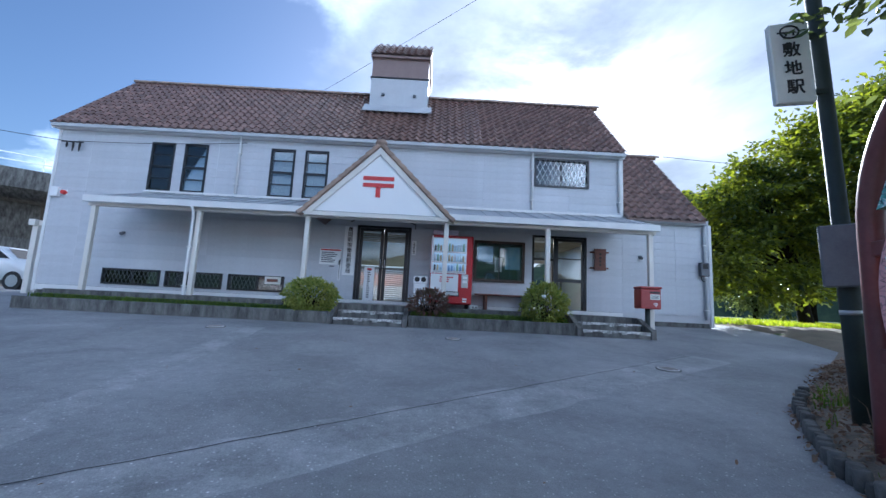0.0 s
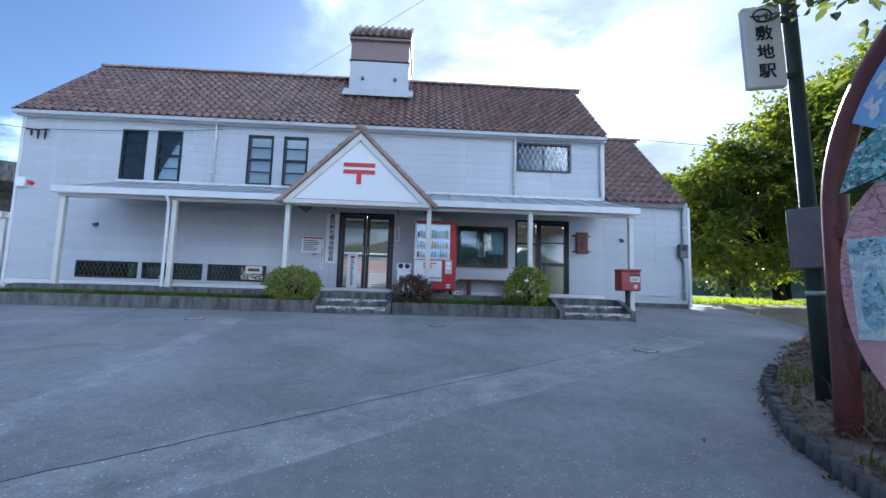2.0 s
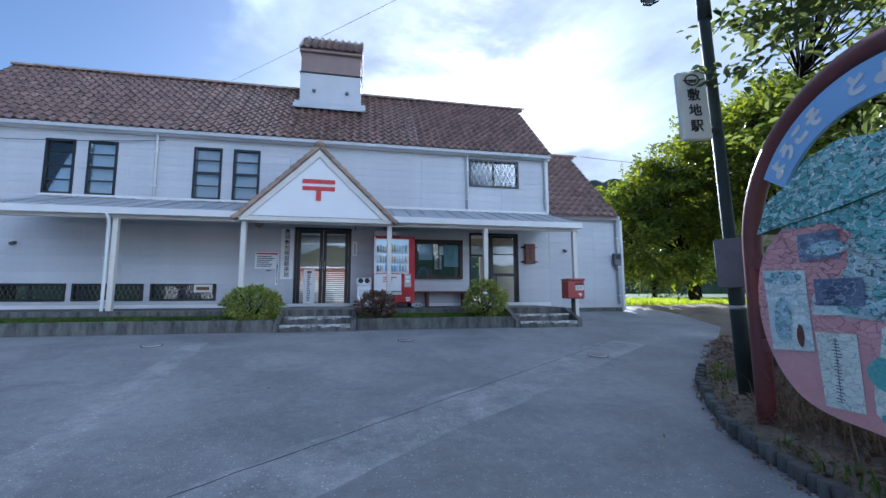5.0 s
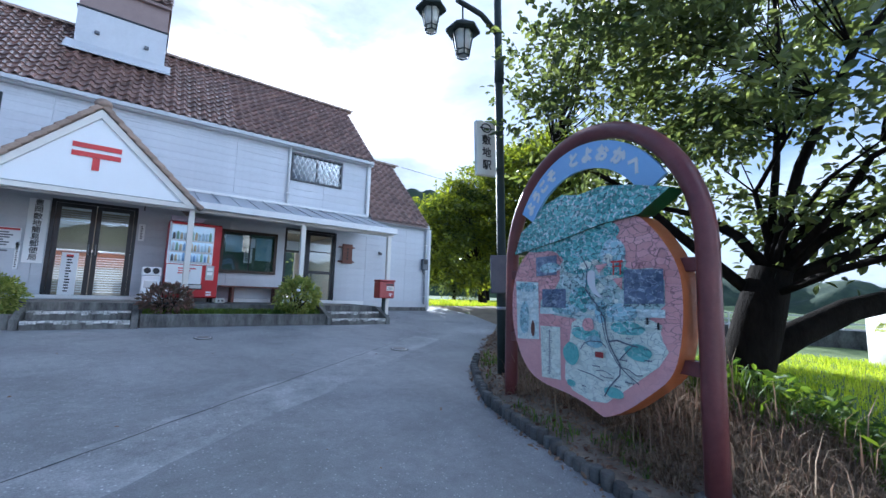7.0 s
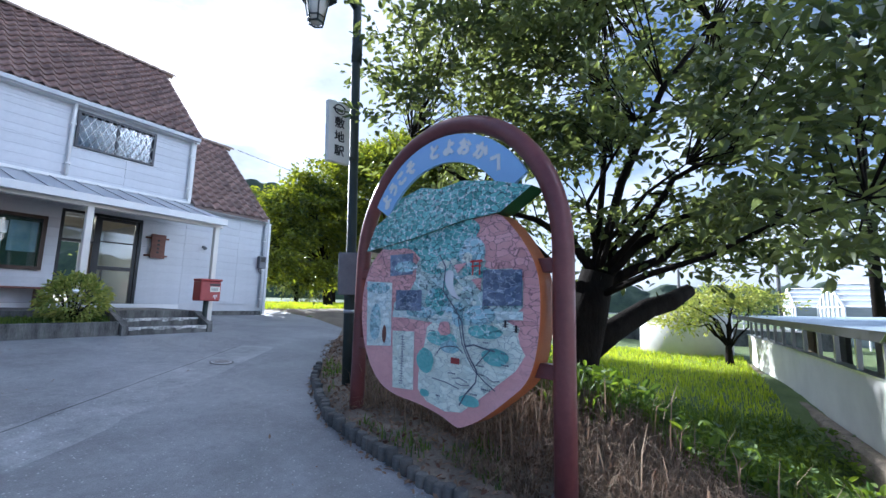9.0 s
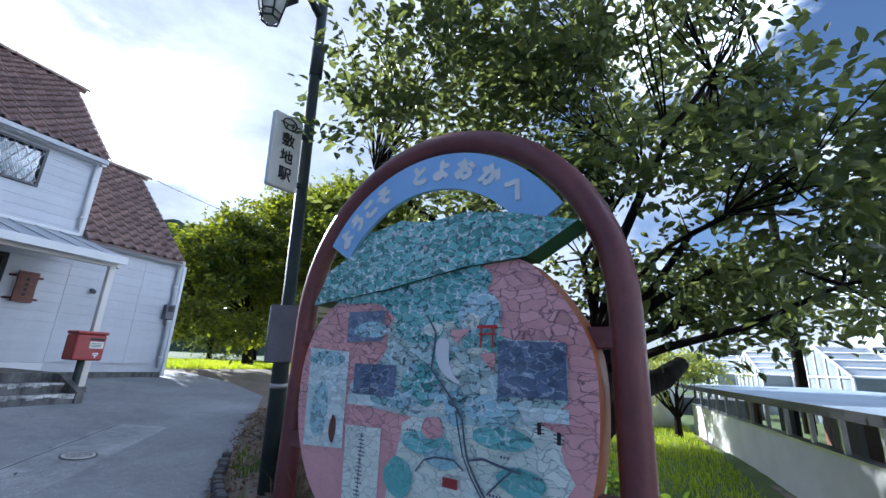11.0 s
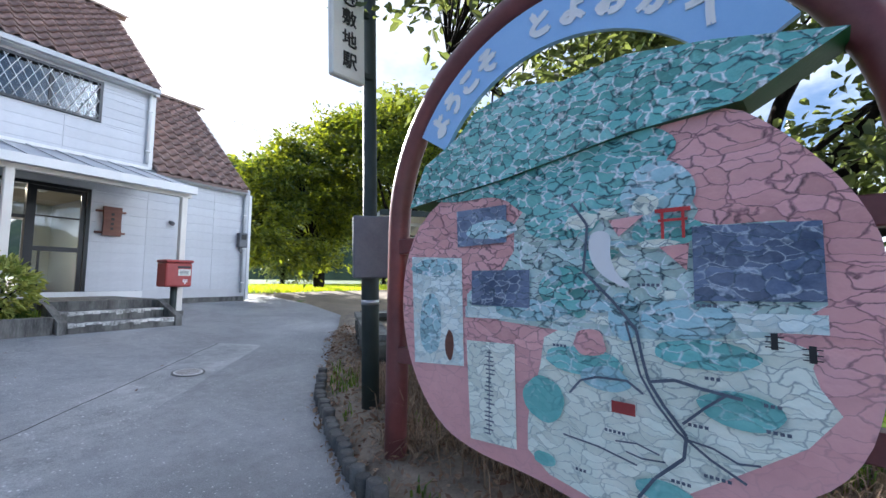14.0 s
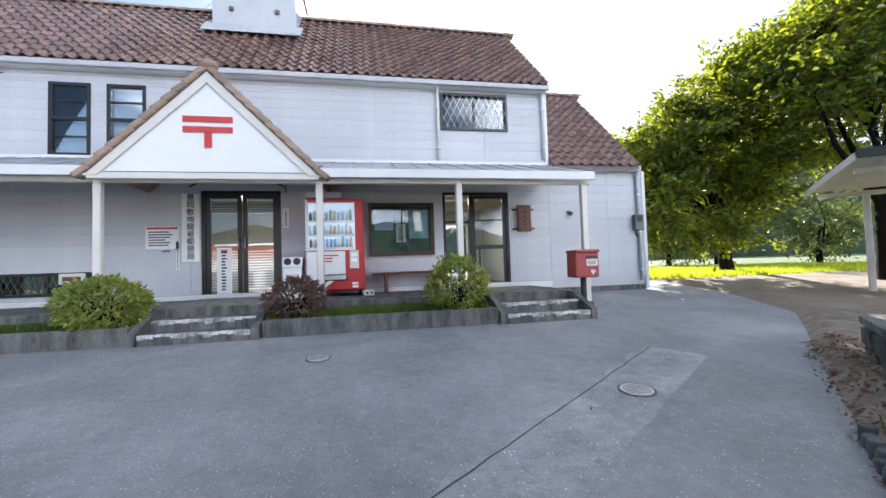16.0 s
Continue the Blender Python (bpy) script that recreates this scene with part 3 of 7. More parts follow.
def steps(x0, x1, name, label):
    ob = thing(name, pose(x0, 9.5, 0), label, "steps", kind="structure")
    w = x1 - x0
    for y0, y1, z in ((-0.06, 0.36, 1.10), (0.30, 0.80, 1.245)):
        tr = part("tread", box(0, w, y0, y1, 0.7, z, 0.012), M_CONCRETE, ob)
        nb_ = bmesh.new()
        wear = random.Random(int(z * 1000))
        for k in range(14):
            a = w * k / 14
            d_, h_ = wear.uniform(0.03, 0.11), wear.uniform(0.02, 0.07)
            box(a + 0.004, a + w / 14, y0 - 0.004, y0 + d_, z - h_, z + 0.004, 0.003, nb_)
        part("worn_nosing", nb_, M_STEP, tr, "pale worn step edge")
    for x in (-0.11, w + 0.012):
        part("cheek", slab([(-0.08, 0.7), (0.78, 0.7), (0.78, FLOOR - 0.01), (0.55, FLOOR - 0.01), (-0.08, 1.13)], 0.1, lambda a, b, c: (x + c, a, b)), M_CONCRETE, ob)
    return ob


steps(-1.52, -0.12, "entrance_steps", "worn two-tread concrete steps up to the porch")
steps(3.62, 5.02, "entrance_steps", "worn two-tread concrete steps beside the red post box")


def bed(x0, x1, label):
    ob = thing("planter", pose(x0, 9.5, 0), label, "planter", kind="structure")
    w = x1 - x0
    bm = box(0, w, 0, 0.13, 0.6, 1.21, 0.012)
    part("front_wall", bm, M_CONCRETE, ob)
    part("soil", box(0.004, w - 0.004, 0.131, 0.745, 0.6, 1.2), M_SOIL, ob)
    return ob


bed(-8.1, -1.65, "long concrete-edged bed with mown grass along the porch")
bed(0.01, 3.49, "concrete-edged bed with shrubs between the steps")

# porch canopy
M_CANOPY = surface("dull_canopy_sheet", (0.33, 0.345, 0.365), (0.48, 0.49, 0.51), rough=0.5, scale=1.4, fine=30, bump=0.08, stretch=(1, 0.3, 1))
canopy = thing("porch_canopy", pose(-7.68, 10.3, 3.42), "pale metal lean-to canopy along the front of the house", "canopy", kind="structure")
CW = 13.4


def lean(x0, x1, base, top, parent):
    bm = slab([(0.0, base + 0.08), (1.9, base + 0.68), (1.9, base + 0.73), (0.0, base + 0.14)], x1 - x0, lambda a, b, c: (x0 + c, a, b))
    part("roof_sheet", bm, M_CANOPY, parent, "dull grey corrugated metal sheet")


lean(0, 5.08, 0, 0, canopy)
lean(8.42, CW, 0, 0, canopy)
part("fascia", box(-0.02, 5.08, -0.03, 0.03, 0.0, 0.15, 0.006), M_TRIM, canopy)
part("fascia", box(8.42, CW + 0.02, -0.03, 0.03, 0.0, 0.15, 0.006), M_TRIM, canopy)
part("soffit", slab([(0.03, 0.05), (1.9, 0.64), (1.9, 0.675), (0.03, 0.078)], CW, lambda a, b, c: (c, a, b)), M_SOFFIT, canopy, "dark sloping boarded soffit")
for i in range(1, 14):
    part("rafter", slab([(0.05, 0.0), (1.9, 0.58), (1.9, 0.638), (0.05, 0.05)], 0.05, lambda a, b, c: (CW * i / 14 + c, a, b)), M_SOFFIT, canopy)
part("beam", box(0.0, CW, 0.14, 0.26, -0.06, 0.015), M_CREAM, canopy)
part("wall_flashing", box(0.0, 5.4, 1.86, 1.9, 0.735, 0.80), M_TRIM, canopy)
part("wall_flashing", box(8.1, CW, 1.86, 1.9, 0.735, 0.80), M_TRIM, canopy)
for i in range(1, 33):
    x = CW * i / 33
    if 5.1 < x < 8.4:
        continue
    part("roof_rib", slab([(0.0, 0.142), (1.86, 0.732), (1.86, 0.75), (0.0, 0.16)], 0.03, lambda a, b, c: (x + c, a, b)), M_CANOPY, canopy)


def porch_post(x):
    ob = thing("porch_post", pose(x, 10.5, FLOOR - (0 if -1.5 < x else 0.17)), "square cream-painted porch post", "post", "posts of the porch", "structure")
    h = 3.38 - ob.location.z
    part("shaft", box(-0.055, 0.055, -0.055, 0.055, -0.45, h, 0.01), M_CREAM, ob)
    part("foot", box(-0.08, 0.08, -0.08, 0.08, -0.45, 0.05 if x < 5.2 else -0.25, 0.01), M_CONCRETE, ob)
    return ob


for x in (-7.56, -5.1, -2.55, 0.73, 3.15, 5.6):
    porch_post(x)

# entrance gable
gable = thing("entrance_gable", pose(-0.93, 10.3, 3.42), "white entrance gable with a red postal mark and tiled verges", "gable", kind="structure")
GH, GW = 1.66, 1.68
part("face", slab([(-GW + 0.08, 0.02), (GW - 0.08, 0.02), (0, GH - 0.06)], 0.06, lambda a, b, c: (a, c + 0.03, b)), M_GABLE, gable, "smooth white triangular face")
part("base_beam", box(-GW, GW, 0.0, 0.1, -0.04, 0.06, 0.008), M_CREAM, gable)
for s in (-1, 1):
    L_ = math.hypot(GW, GH)
    part("verge_board", slab([(s * GW, 0.02), (s * (GW - 0.16), 0.02), (0, GH - 0.16), (0, GH + 0.02)], 0.06, lambda a, b, c: (a, c - 0.02, b)), M_CREAM, gable)
    part("roof_slope", slab([(s * (GW - 0.0), 0.08), (0, GH + 0.08), (0, GH + 0.12), (s * (GW + 0.05), 0.1)], 1.9, lambda a, b, c: (a, c - 0.02, b)), M_BAND, gable)
bm = box(-0.365, 0.365, 0, 0.012, 0.87, 0.965)
part("mark_bar", bm, M_RED, gable, "red postal mark")
part("mark_bar", box(-0.365, 0.365, 0, 0.012, 0.705, 0.80), M_RED, gable, "red postal mark")
part("mark_stem", box(-0.055, 0.055, 0, 0.012, 0.46, 0.70), M_RED, gable, "red postal mark")
for o in gable.children:
    if o.name.startswith("mark"):
        o.location.y = 0.012

M_GUTTER = surface("grey_gutter", (0.42, 0.43, 0.45), (0.55, 0.56, 0.58), rough=0.45, scale=2, bump=0.03)
# eaves, gutters
for n, a, b, ey, ez in (("trim_gutter", X0 - 0.1, X1 + 0.03, EAVE_Y, EAVE), ("trim_gutter_annex", X1 + 0.16, XA - 0.16, EAVE_Y + 0.08, 4.16)):
    bm = box(a, b, ey - 0.06, ey + 0.03, ez - 0.14, ez - 0.03, 0.02, seg=2)
    solid(n, bm, M_GUTTER, "pale metal gutter along the eaves", "gutter")
    solid(n.replace("gutter", "soffit"), box(a, b, ey + 0.031, WY + 0.02, ez - 0.15, ez - 0.10), M_TRIM, "painted soffit board", "trim")
for n, x in (("trim_verge_west", X0 - 0.1), ("trim_verge_east", X1 - 0.06)):
    bm = slab([(EAVE_Y, EAVE - 0.19), (RIDGE_Y, RIDGE_Z - 0.22), (2 * RIDGE_Y - EAVE_Y, EAVE - 0.19), (2 * RIDGE_Y - EAVE_Y, EAVE - 0.01), (RIDGE_Y, RIDGE_Z - 0.03), (EAVE_Y, EAVE - 0.01)], 0.08, lambda a, b, c: (x + c, a, b))
    solid(n, bm, M_TRIM, "pale verge board", "trim")


def downpipe(x, z0, z1, y, label="white plastic downpipe on the wall", foot=True, material=M_TRIM):
    ob = thing("downpipe", pose(x, y, 0), label, "pipe", "downpipes", "structure")
    pts = [(0, -0.12, z1), (0, -0.02, z1 - 0.12), (0, 0, z1 - 0.25), (0, 0, z0)]
    if foot:
        pts += [(0, -0.02, z0 - 0.05), (-0.05, -0.2, z0 - 0.12)]
    part("pipe", tube(pts, 0.035, 8), material, ob)
    for z in np.arange(z0 + 0.25, z1 - 0.3, 0.9):
        part("clip", box(-0.05, 0.05, -0.045, 0.05, z, z + 0.03), M_TRIM, ob)


downpipe(-5.19, 4.24, 5.95, WY - 0.06, foot=False)
downpipe(3.13, 4.24, 5.95, WY - 0.06, foot=False)
downpipe(5.62, 4.3, 5.95, WY - 0.06, foot=False)
downpipe(XA - 0.2, 1.4, 4.1, WY - 0.06, "grey plastic downpipe on the wall", False, M_GUTTER)
downpipe(-5.19, 1.33, 3.44, 10.40)


def roof_deck(name, xa, xb, ye, ze, yr, zr, label):
    bm = slab([(ye - 0.03, ze - 0.03), (yr, zr - 0.03), (2 * yr - ye + 0.03, ze - 0.03), (2 * yr - ye + 0.03, ze - 0.09), (yr, zr - 0.12), (ye - 0.03, ze - 0.09)], xb - xa, lambda a, b, c: (xa + c, a, b))
    return solid(name, bm, M_BAND, label, "roof")


roof_main = roof_deck("roof_main", X0 - 0.1, X1 + 0.03, EAVE_Y, EAVE, RIDGE_Y, RIDGE_Z, "steep roof of brown wavy clay tiles")
roof_annex = roof_deck("roof_annex", X1 + 0.05, XA - 0.24, EAVE_Y, 4.15, 14.93, 7.03, "lower steep roof of brown wavy clay tiles")
solid("ceiling_annex", box(X1, XA - 0.17, WY + 0.2, BACK, 3.75, 3.85), M_INSIDE, "plain ceiling", "ceiling")

# chimney-like ventilation tower on the ridge
tower = thing("roof_tower", pose(-1.0, 13.65, 7.5), "white roof tower with a brown band and small tiled cap", "tower", kind="structure")
part("skirt", slab([(-1.06, 0.0), (1.06, 0.0), (0.98, 0.32), (-0.98, 0.32)], 2.1, lambda a, b, c: (a, c - 0.05, b)), M_SIDING, tower)
part("flashing", slab([(-0.32, 0.0), (0.02, 0.34), (0.02, 0.38), (-0.32, 0.05)], 2.2, lambda a, b, c: (-1.1 + c, a, b)), M_GUTTER, tower, "grey sheet-metal flashing")
part("lower_body", box(-0.95, 0.95, 0, 2.0, 0.33, 1.3), M_SIDING, tower)
part("drip_moulding", box(-0.98, 0.98, -0.03, 2.03, 1.305, 1.34), M_DARKFRAME, tower)
part("band", box(-0.94, 0.94, 0.01, 1.99, 1.345, 2.0), M_BAND, tower, "brown louvred band")
for s in (-0.52, 0.52):
    part("vent_hood", box(s - 0.05, s + 0.05, -0.08, 0.0, 0.66, 0.75, 0.015), M_GREYBOX, tower)
part("cap", slab([(-0.1, 2.0), (2.1, 2.0), (2.1, 2.08), (1.0, 3.1), (-0.1, 2.08)], 1.98, lambda a, b, c: (-0.99 + c, a, b)), M_BAND, tower)


def porch_light(x, z):
    ob = thing("security_lamp", pose(x, WY, z), "small round lamp fixed to the siding", "lamp")
    part("mount", box(-0.04, 0.04, -0.05, 0.0, -0.03, 0.04, 0.01), M_GREYBOX, ob)
    part("head", tube([(0, -0.04, 0), (0, -0.11, -0.04)], [0.035, 0.05], 12), M_GREYBOX, ob)


porch_light(-8.1, 2.98)
porch_light(6.2, 3.05)

# ---- doors and windows ----


def pane(name, x0, x1, z0, z1, y, parent, material=None):
    ob = part(name, box(x0, x1, y, y + 0.006, z0, z1), material or M_GLASS, parent, "clear reflective glass")
    ob.visible_shadow = False
    return ob


def ring(x0, x1, z0, z1, y0, y1, w, bm=None):
    own = bm or bmesh.new()
    box(x0, x0 + w, y0, y1, z0, z1, bm=own)
    box(x1 - w, x1, y0, y1, z0, z1, bm=own)
    box(x0 + w, x1 - w, y0, y1, z0, z0 + w, bm=own)
    box(x0 + w, x1 - w, y0, y1, z1 - w, z1, bm=own)
    return own


def bars(name, x0, x1, z0, z1, n, y, parent, material, vertical=False, rng=random.Random(3)):
    """Unreadable print: plain bars."""
    bm = bmesh.new()
    for i in range(n):
        if vertical:
            a = x0 + (x1 - x0) * (i + 0.15) / n
            box(a, a + (x1 - x0) * 0.6 / n, y - 0.002, y, z0 + (z1 - z0) * rng.uniform(0, 0.3), z1, bm=bm)
        else:
            c = z0 + (z1 - z0) * (i + 0.2) / n
            box(x0, x0 + (x1 - x0) * rng.uniform(0.6, 1), y - 0.002, y, c, c + (z1 - z0) * 0.5 / n, bm=bm)
    return tagged(part(name, bm, material, parent, "small unreadable print"), kind="stuff")


FACE = lambda x, y, z: Matrix(((1, 0, 0, x), (0, 0, -1, y), (0, 1, 0, z), (0, 0, 0, 1)))

door = thing("door_1", pose(-0.96, WY, FLOOR), "closed glazed double door in black aluminium frames", "door", kind="structure")
part("frame", ring(-0.75, 0.75, 0.0, 2.17, 0.0, 0.12, 0.07), M_DARKFRAME, door)
for s in (-1, 1):
    a, b = (-0.675, -0.008) if s < 0 else (0.008, 0.675)
    leaf = part("leaf", ring(a, b, 0.012, 2.095, 0.03, 0.075, 0.085), M_DARKFRAME, door)
    pane("pane", a + 0.086, b - 0.086, 0.1, 2.005, 0.05, leaf)
    part("handle", tube([(s * 0.06, 0.03, 1.0), (s * 0.06, -0.03, 1.0), (s * 0.06, -0.03, 1.22), (s * 0.06, 0.03, 1.22)], 0.011, 8), M_STEEL, leaf, "steel pull handle")
part("threshold", box(-0.8, 0.8, -0.06, -0.005, 0.0, 0.025, 0.006), M_STEEL, door)

paper = thing("hours_notice", pose(-1.45, WY + 0.045, 1.48), "tall white paper notice with black print behind the glass", "notice")
part("sheet", box(0, 0.28, 0, 0.003, 0, 0.92), M_WHITE, paper)
bars("print", 0.09, 0.19, 0.06, 0.86, 13, -0.001, paper, M_INK)
part("heading", box(0.08, 0.2, -0.002, -0.0005, 0.82, 0.88), M_RED, paper, "red heading")

counter = thing("counter", pose(-1.9, 13.6, FLOOR), "plain beige fronted counter inside the glazed doors", "counter")
part("front_panel", box(0, 2.4, 0, 0.05, 0.0, 1.12), surface("beige_panel", (0.3, 0.25, 0.19), (0.36, 0.3, 0.23), rough=0.5), counter)
part("top", box(-0.02, 2.42, -0.06, 0.5, 1.121, 1.17, 0.01), M_WHITE, counter)
part("end_panel", box(0, 0.05, 0.051, 0.48, 0, 1.12), M_WHITE, counter)
part("end_panel", box(2.35, 2.4, 0.051, 0.48, 0, 1.12), M_WHITE, counter)
for s, w in ((-1, 0.6), (1, 0.6)):
    bl = thing("window_blind", pose(-0.96 + s * 0.34, WY + 0.17, FLOOR + 0.12), "pale slatted blind hanging behind the door glass", "blind", "blinds behind the doors")
    part("head_rail", box(-0.3, 0.3, -0.01, 0.03, 1.86, 1.9), M_WHITE, bl)
    for i in range(5):
        part("slat", slab([(-0.012, 0), (0.014, 0.02), (0.014, 0.022), (-0.012, 0.002)], 0.58, lambda a, b, c: (c - 0.29, a, b + 1.6 + i * 0.05)), M_BLIND, bl)
    for i in range(15):
        part("slat", slab([(-0.012, 0), (0.014, 0.02), (0.014, 0.022), (-0.012, 0.002)], 0.58, lambda a, b, c: (c - 0.29, a, b + 0.04 + i * 0.055)), M_BLIND, bl)

door2 = thing("door_2", pose(3.945, WY, FLOOR), "dark-framed sliding glass door standing half open", "door", kind="structure")
part("frame", ring(-0.765, 0.765, -0.001, 2.14, 0.0, 0.14, 0.06), M_DARKFRAME, door2)
part("mullion", box(-0.16, -0.1, 0.01, 0.13, 0.06, 2.08), M_DARKFRAME, door2)
leaf = part("leaf", ring(-0.1, 0.70, 0.01, 2.075, 0.03, 0.07, 0.075), M_DARKFRAME, door2)
part("mid_rail", box(-0.024, 0.624, 0.03, 0.07, 0.86, 0.95), M_DARKFRAME, leaf)
part("mid_rail", box(-0.024, 0.624, 0.03, 0.07, 1.5, 1.53), M_DARKFRAME, leaf)
part("stile", box(0.05, 0.08, 0.032, 0.068, 0.086, 0.86), M_DARKFRAME, leaf)
pane("pane", -0.024, 0.624, 0.086, 0.858, 0.045, leaf)
pane("pane", -0.024, 0.624, 0.952, 1.498, 0.045, leaf)
pane("pane", -0.024, 0.624, 1.532, 1.998, 0.045, leaf)
part("transom", box(-0.705, -0.16, 0.02, 0.1, 1.44, 1.5), M_DARKFRAME, door2)
pane("pane", -0.703, -0.162, 1.502, 2.078, 0.06, door2)
# unseen fill lamp, added to brighten the post office interior and its blinds
po = thing("ceiling_lamp", pose(-1.0, 13.2, 3.6), "added ceiling lamp brightening the room behind the glazed doors", "lamp")
part("tray", box(-0.6, 0.6, -0.12, 0.12, 0.02, 0.14, 0.01), M_WHITE, po)
po_fill = new("lamp_light", bpy.data.lights.new("lamp_light", "AREA"))
po_fill.data.shape, po_fill.data.size, po_fill.data.size_y, po_fill.data.energy = "RECTANGLE", 1.1, 0.2, 16
po_fill.data.color = (1.0, 0.95, 0.86)
po_fill.matrix_world = look((-1.0, 13.2, 3.6), (-1.0, 13.2, 1.0))
# ticket hall: a ceiling lamp, and daylight from the platform doorway
hall = thing("ceiling_lamp", pose(3.9, 13.9, 3.6), "plain warm fluorescent ceiling lamp in the ticket hall", "lamp")
part("tray", box(-0.6, 0.6, -0.12, 0.12, 0.02, 0.14, 0.01), M_WHITE, hall)
hall_light = new("lamp_light", bpy.data.lights.new("lamp_light", "AREA"))
hall_light.data.shape, hall_light.data.size, hall_light.data.size_y, hall_light.data.energy = "RECTANGLE", 1.1, 0.2, 20
hall_light.data.color = (1.0, 0.82, 0.52)
hall_light.matrix_world = look((3.9, 13.9, 3.6), (3.9, 13.9, 1.0))


def upper_window(a, b):
    ob = thing("window_1", pose((a + b) / 2, WY, 4.21), "black-framed four-pane window with pale blinds behind", "window", "upper windows", "structure")
    w = (b - a) / 2
    part("window_frame", ring(-w, w, 0, 1.41, -0.035, 0.06, 0.055), M_DARKFRAME, ob)
    for z, h in ((0.36, 0.025), (0.69, 0.06), (1.05, 0.025)):
        part("glazing_bar", box(-w + 0.056, w - 0.056, -0.02, 0.04, z, z + h), M_DARKFRAME, ob)
    zs = (0.055, 0.36, 0.69, 1.05, 1.355)
    for i in range(4):
        pane("pane", -w + 0.056, w - 0.056, zs[i] + (0.0, 0.025, 0.06, 0.025)[i], zs[i + 1], 0.012, ob)
    part("blind", box(-w + 0.06, w - 0.06, 0.1, 0.105, 0.06, 1.35), M_BLIND, ob, "pale slatted blind")
    part("window_sill", box(-w - 0.05, w + 0.05, -0.06, -0.02, -0.05, -0.003, 0.006), M_TRIM, ob)


for a, b in UPPER:
    upper_window(a, b)


def lattice(w, h, pitch, y, parent, r=0.006, metal=None):
    """Crossed diagonal bars inside a w by h rectangle that starts at 0, 0."""
    bm = bmesh.new()
    for s in (-1, 1):
        k = -h * 0.5
        while k < w + h * 0.5:
            pts = []
            # a bar rising at 60 degrees, clipped to the rectangle
            x0_, x1_ = (k, k + h * 0.5) if s > 0 else (k + h * 0.5, k)
            for t in (0.0, 1.0):
                pts.append([x0_ + (x1_ - x0_) * t, h * t])
            (xa, za), (xb, zb) = pts
            t0, t1 = 0.0, 1.0
            d = xb - xa
            lo, hi = (0 - xa) / d, (w - xa) / d
            t0, t1 = max(t0, min(lo, hi)), min(t1, max(lo, hi))
            if t1 > t0 + 0.02:
                tube([(xa + d * t0, y + s * 0.004, h * t0), (xa + d * t1, y + s * 0.004, h * t1)], r, 4, bm)
            k += pitch
    return part("lattice", bm, metal, parent, "crossed diamond bars")


def grille_window(a, b, c, d, name, label, r=0.006, pitch=0.13, dark=False):
    ob = thing(name, pose(a, WY, c), label, "window", "", "structure")
    w, h = b - a, d - c
    part("window_frame", ring(0, w, 0, h, -0.05, 0.06, 0.05), M_DARKFRAME, ob)
    part("meeting_stile", box(w / 2 - 0.025, w / 2 + 0.025, 0.0, 0.05, 0.05, h - 0.05), M_DARKFRAME, ob)
    pane("pane", 0.05, w / 2 - 0.025, 0.05, h - 0.05, 0.03, ob)
    pane("pane", w / 2 + 0.025, w - 0.05, 0.05, h - 0.05, 0.03, ob)
    la = lattice(w - 0.08, h - 0.08, pitch, -0.03, ob, r, M_GREYBOX if name == "window_3" else M_TRIM)
    la.location = (0.04, 0, 0.04)
    if not dark:
        part("blind", box(0.05, w - 0.05, 0.1, 0.105, 0.05, h - 0.05), M_BLIND, ob, "pale blind")
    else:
        # black sheet puts the darkness of the unlit room behind the panes
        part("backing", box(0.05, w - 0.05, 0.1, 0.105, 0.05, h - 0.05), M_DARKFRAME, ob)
    return ob


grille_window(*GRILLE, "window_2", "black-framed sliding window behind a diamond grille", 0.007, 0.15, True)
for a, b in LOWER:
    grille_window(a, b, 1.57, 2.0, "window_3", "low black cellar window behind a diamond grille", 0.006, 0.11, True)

# ---- things on and before the front wall ----


def wall_plate(name, x0, x1, z0, z1, label, category, material=M_SIGN, thick=0.02):
    ob = thing(name, pose(x0, WY - 0.012, z0), label, category)
    part("board", box(0, x1 - x0, -thick, 0.0, 0, z1 - z0, 0.004), material, ob)
    return ob


ob = wall_plate("name_board", -2.05, -1.73, 2.13, 3.49, "tall white name board with large black characters", "sign", M_WHITE, 0.03)
letters("lettering", "豊岡敷地簡易郵便局", 0.145, FACE(0.16, -0.032, 1.27), M_INK, ob, True, 1.0, 0.002, "black painted characters", 0.002)
ob = wall_plate("notice_plate", -2.69, -2.1, 2.4, 2.84, "white notice plate with a red heading bar", "sign", M_WHITE)
part("heading", box(0.02, 0.57, -0.024, -0.0205, 0.385, 0.425), M_RED, ob, "red heading bar")
bars("print", 0.05, 0.5, 0.05, 0.36, 6, -0.0205, ob, M_GREYBOX)
part("ledge", box(0.3, 0.42, -0.06, -0.0, -0.06, -0.03), M_GREYBOX, ob)
ob = wall_plate("small_name_strip", -2.16, -2.09, 1.98, 2.55, "narrow white strip with black characters", "sign", M_WHITE)
bars("print", 0.018, 0.052, 0.04, 0.53, 11, -0.0205, ob, M_INK)
ob = wall_plate("small_door_plate", -0.17, -0.05, 2.78, 3.18, "small white plate with vertical print", "sign", M_WHITE)
bars("print", 0.035, 0.085, 0.04, 0.36, 8, -0.0205, ob, M_INK)
ob = wall_plate("window_placard", -4.1, -3.67, 1.78, 1.98, "small white placard fixed on the cellar window", "sign", M_SIGN)
ob.location.y = WY - 0.06
part("bracket", box(0.05, 0.38, 0.0, 0.015, 0.03, 0.06), M_GREYBOX, ob)
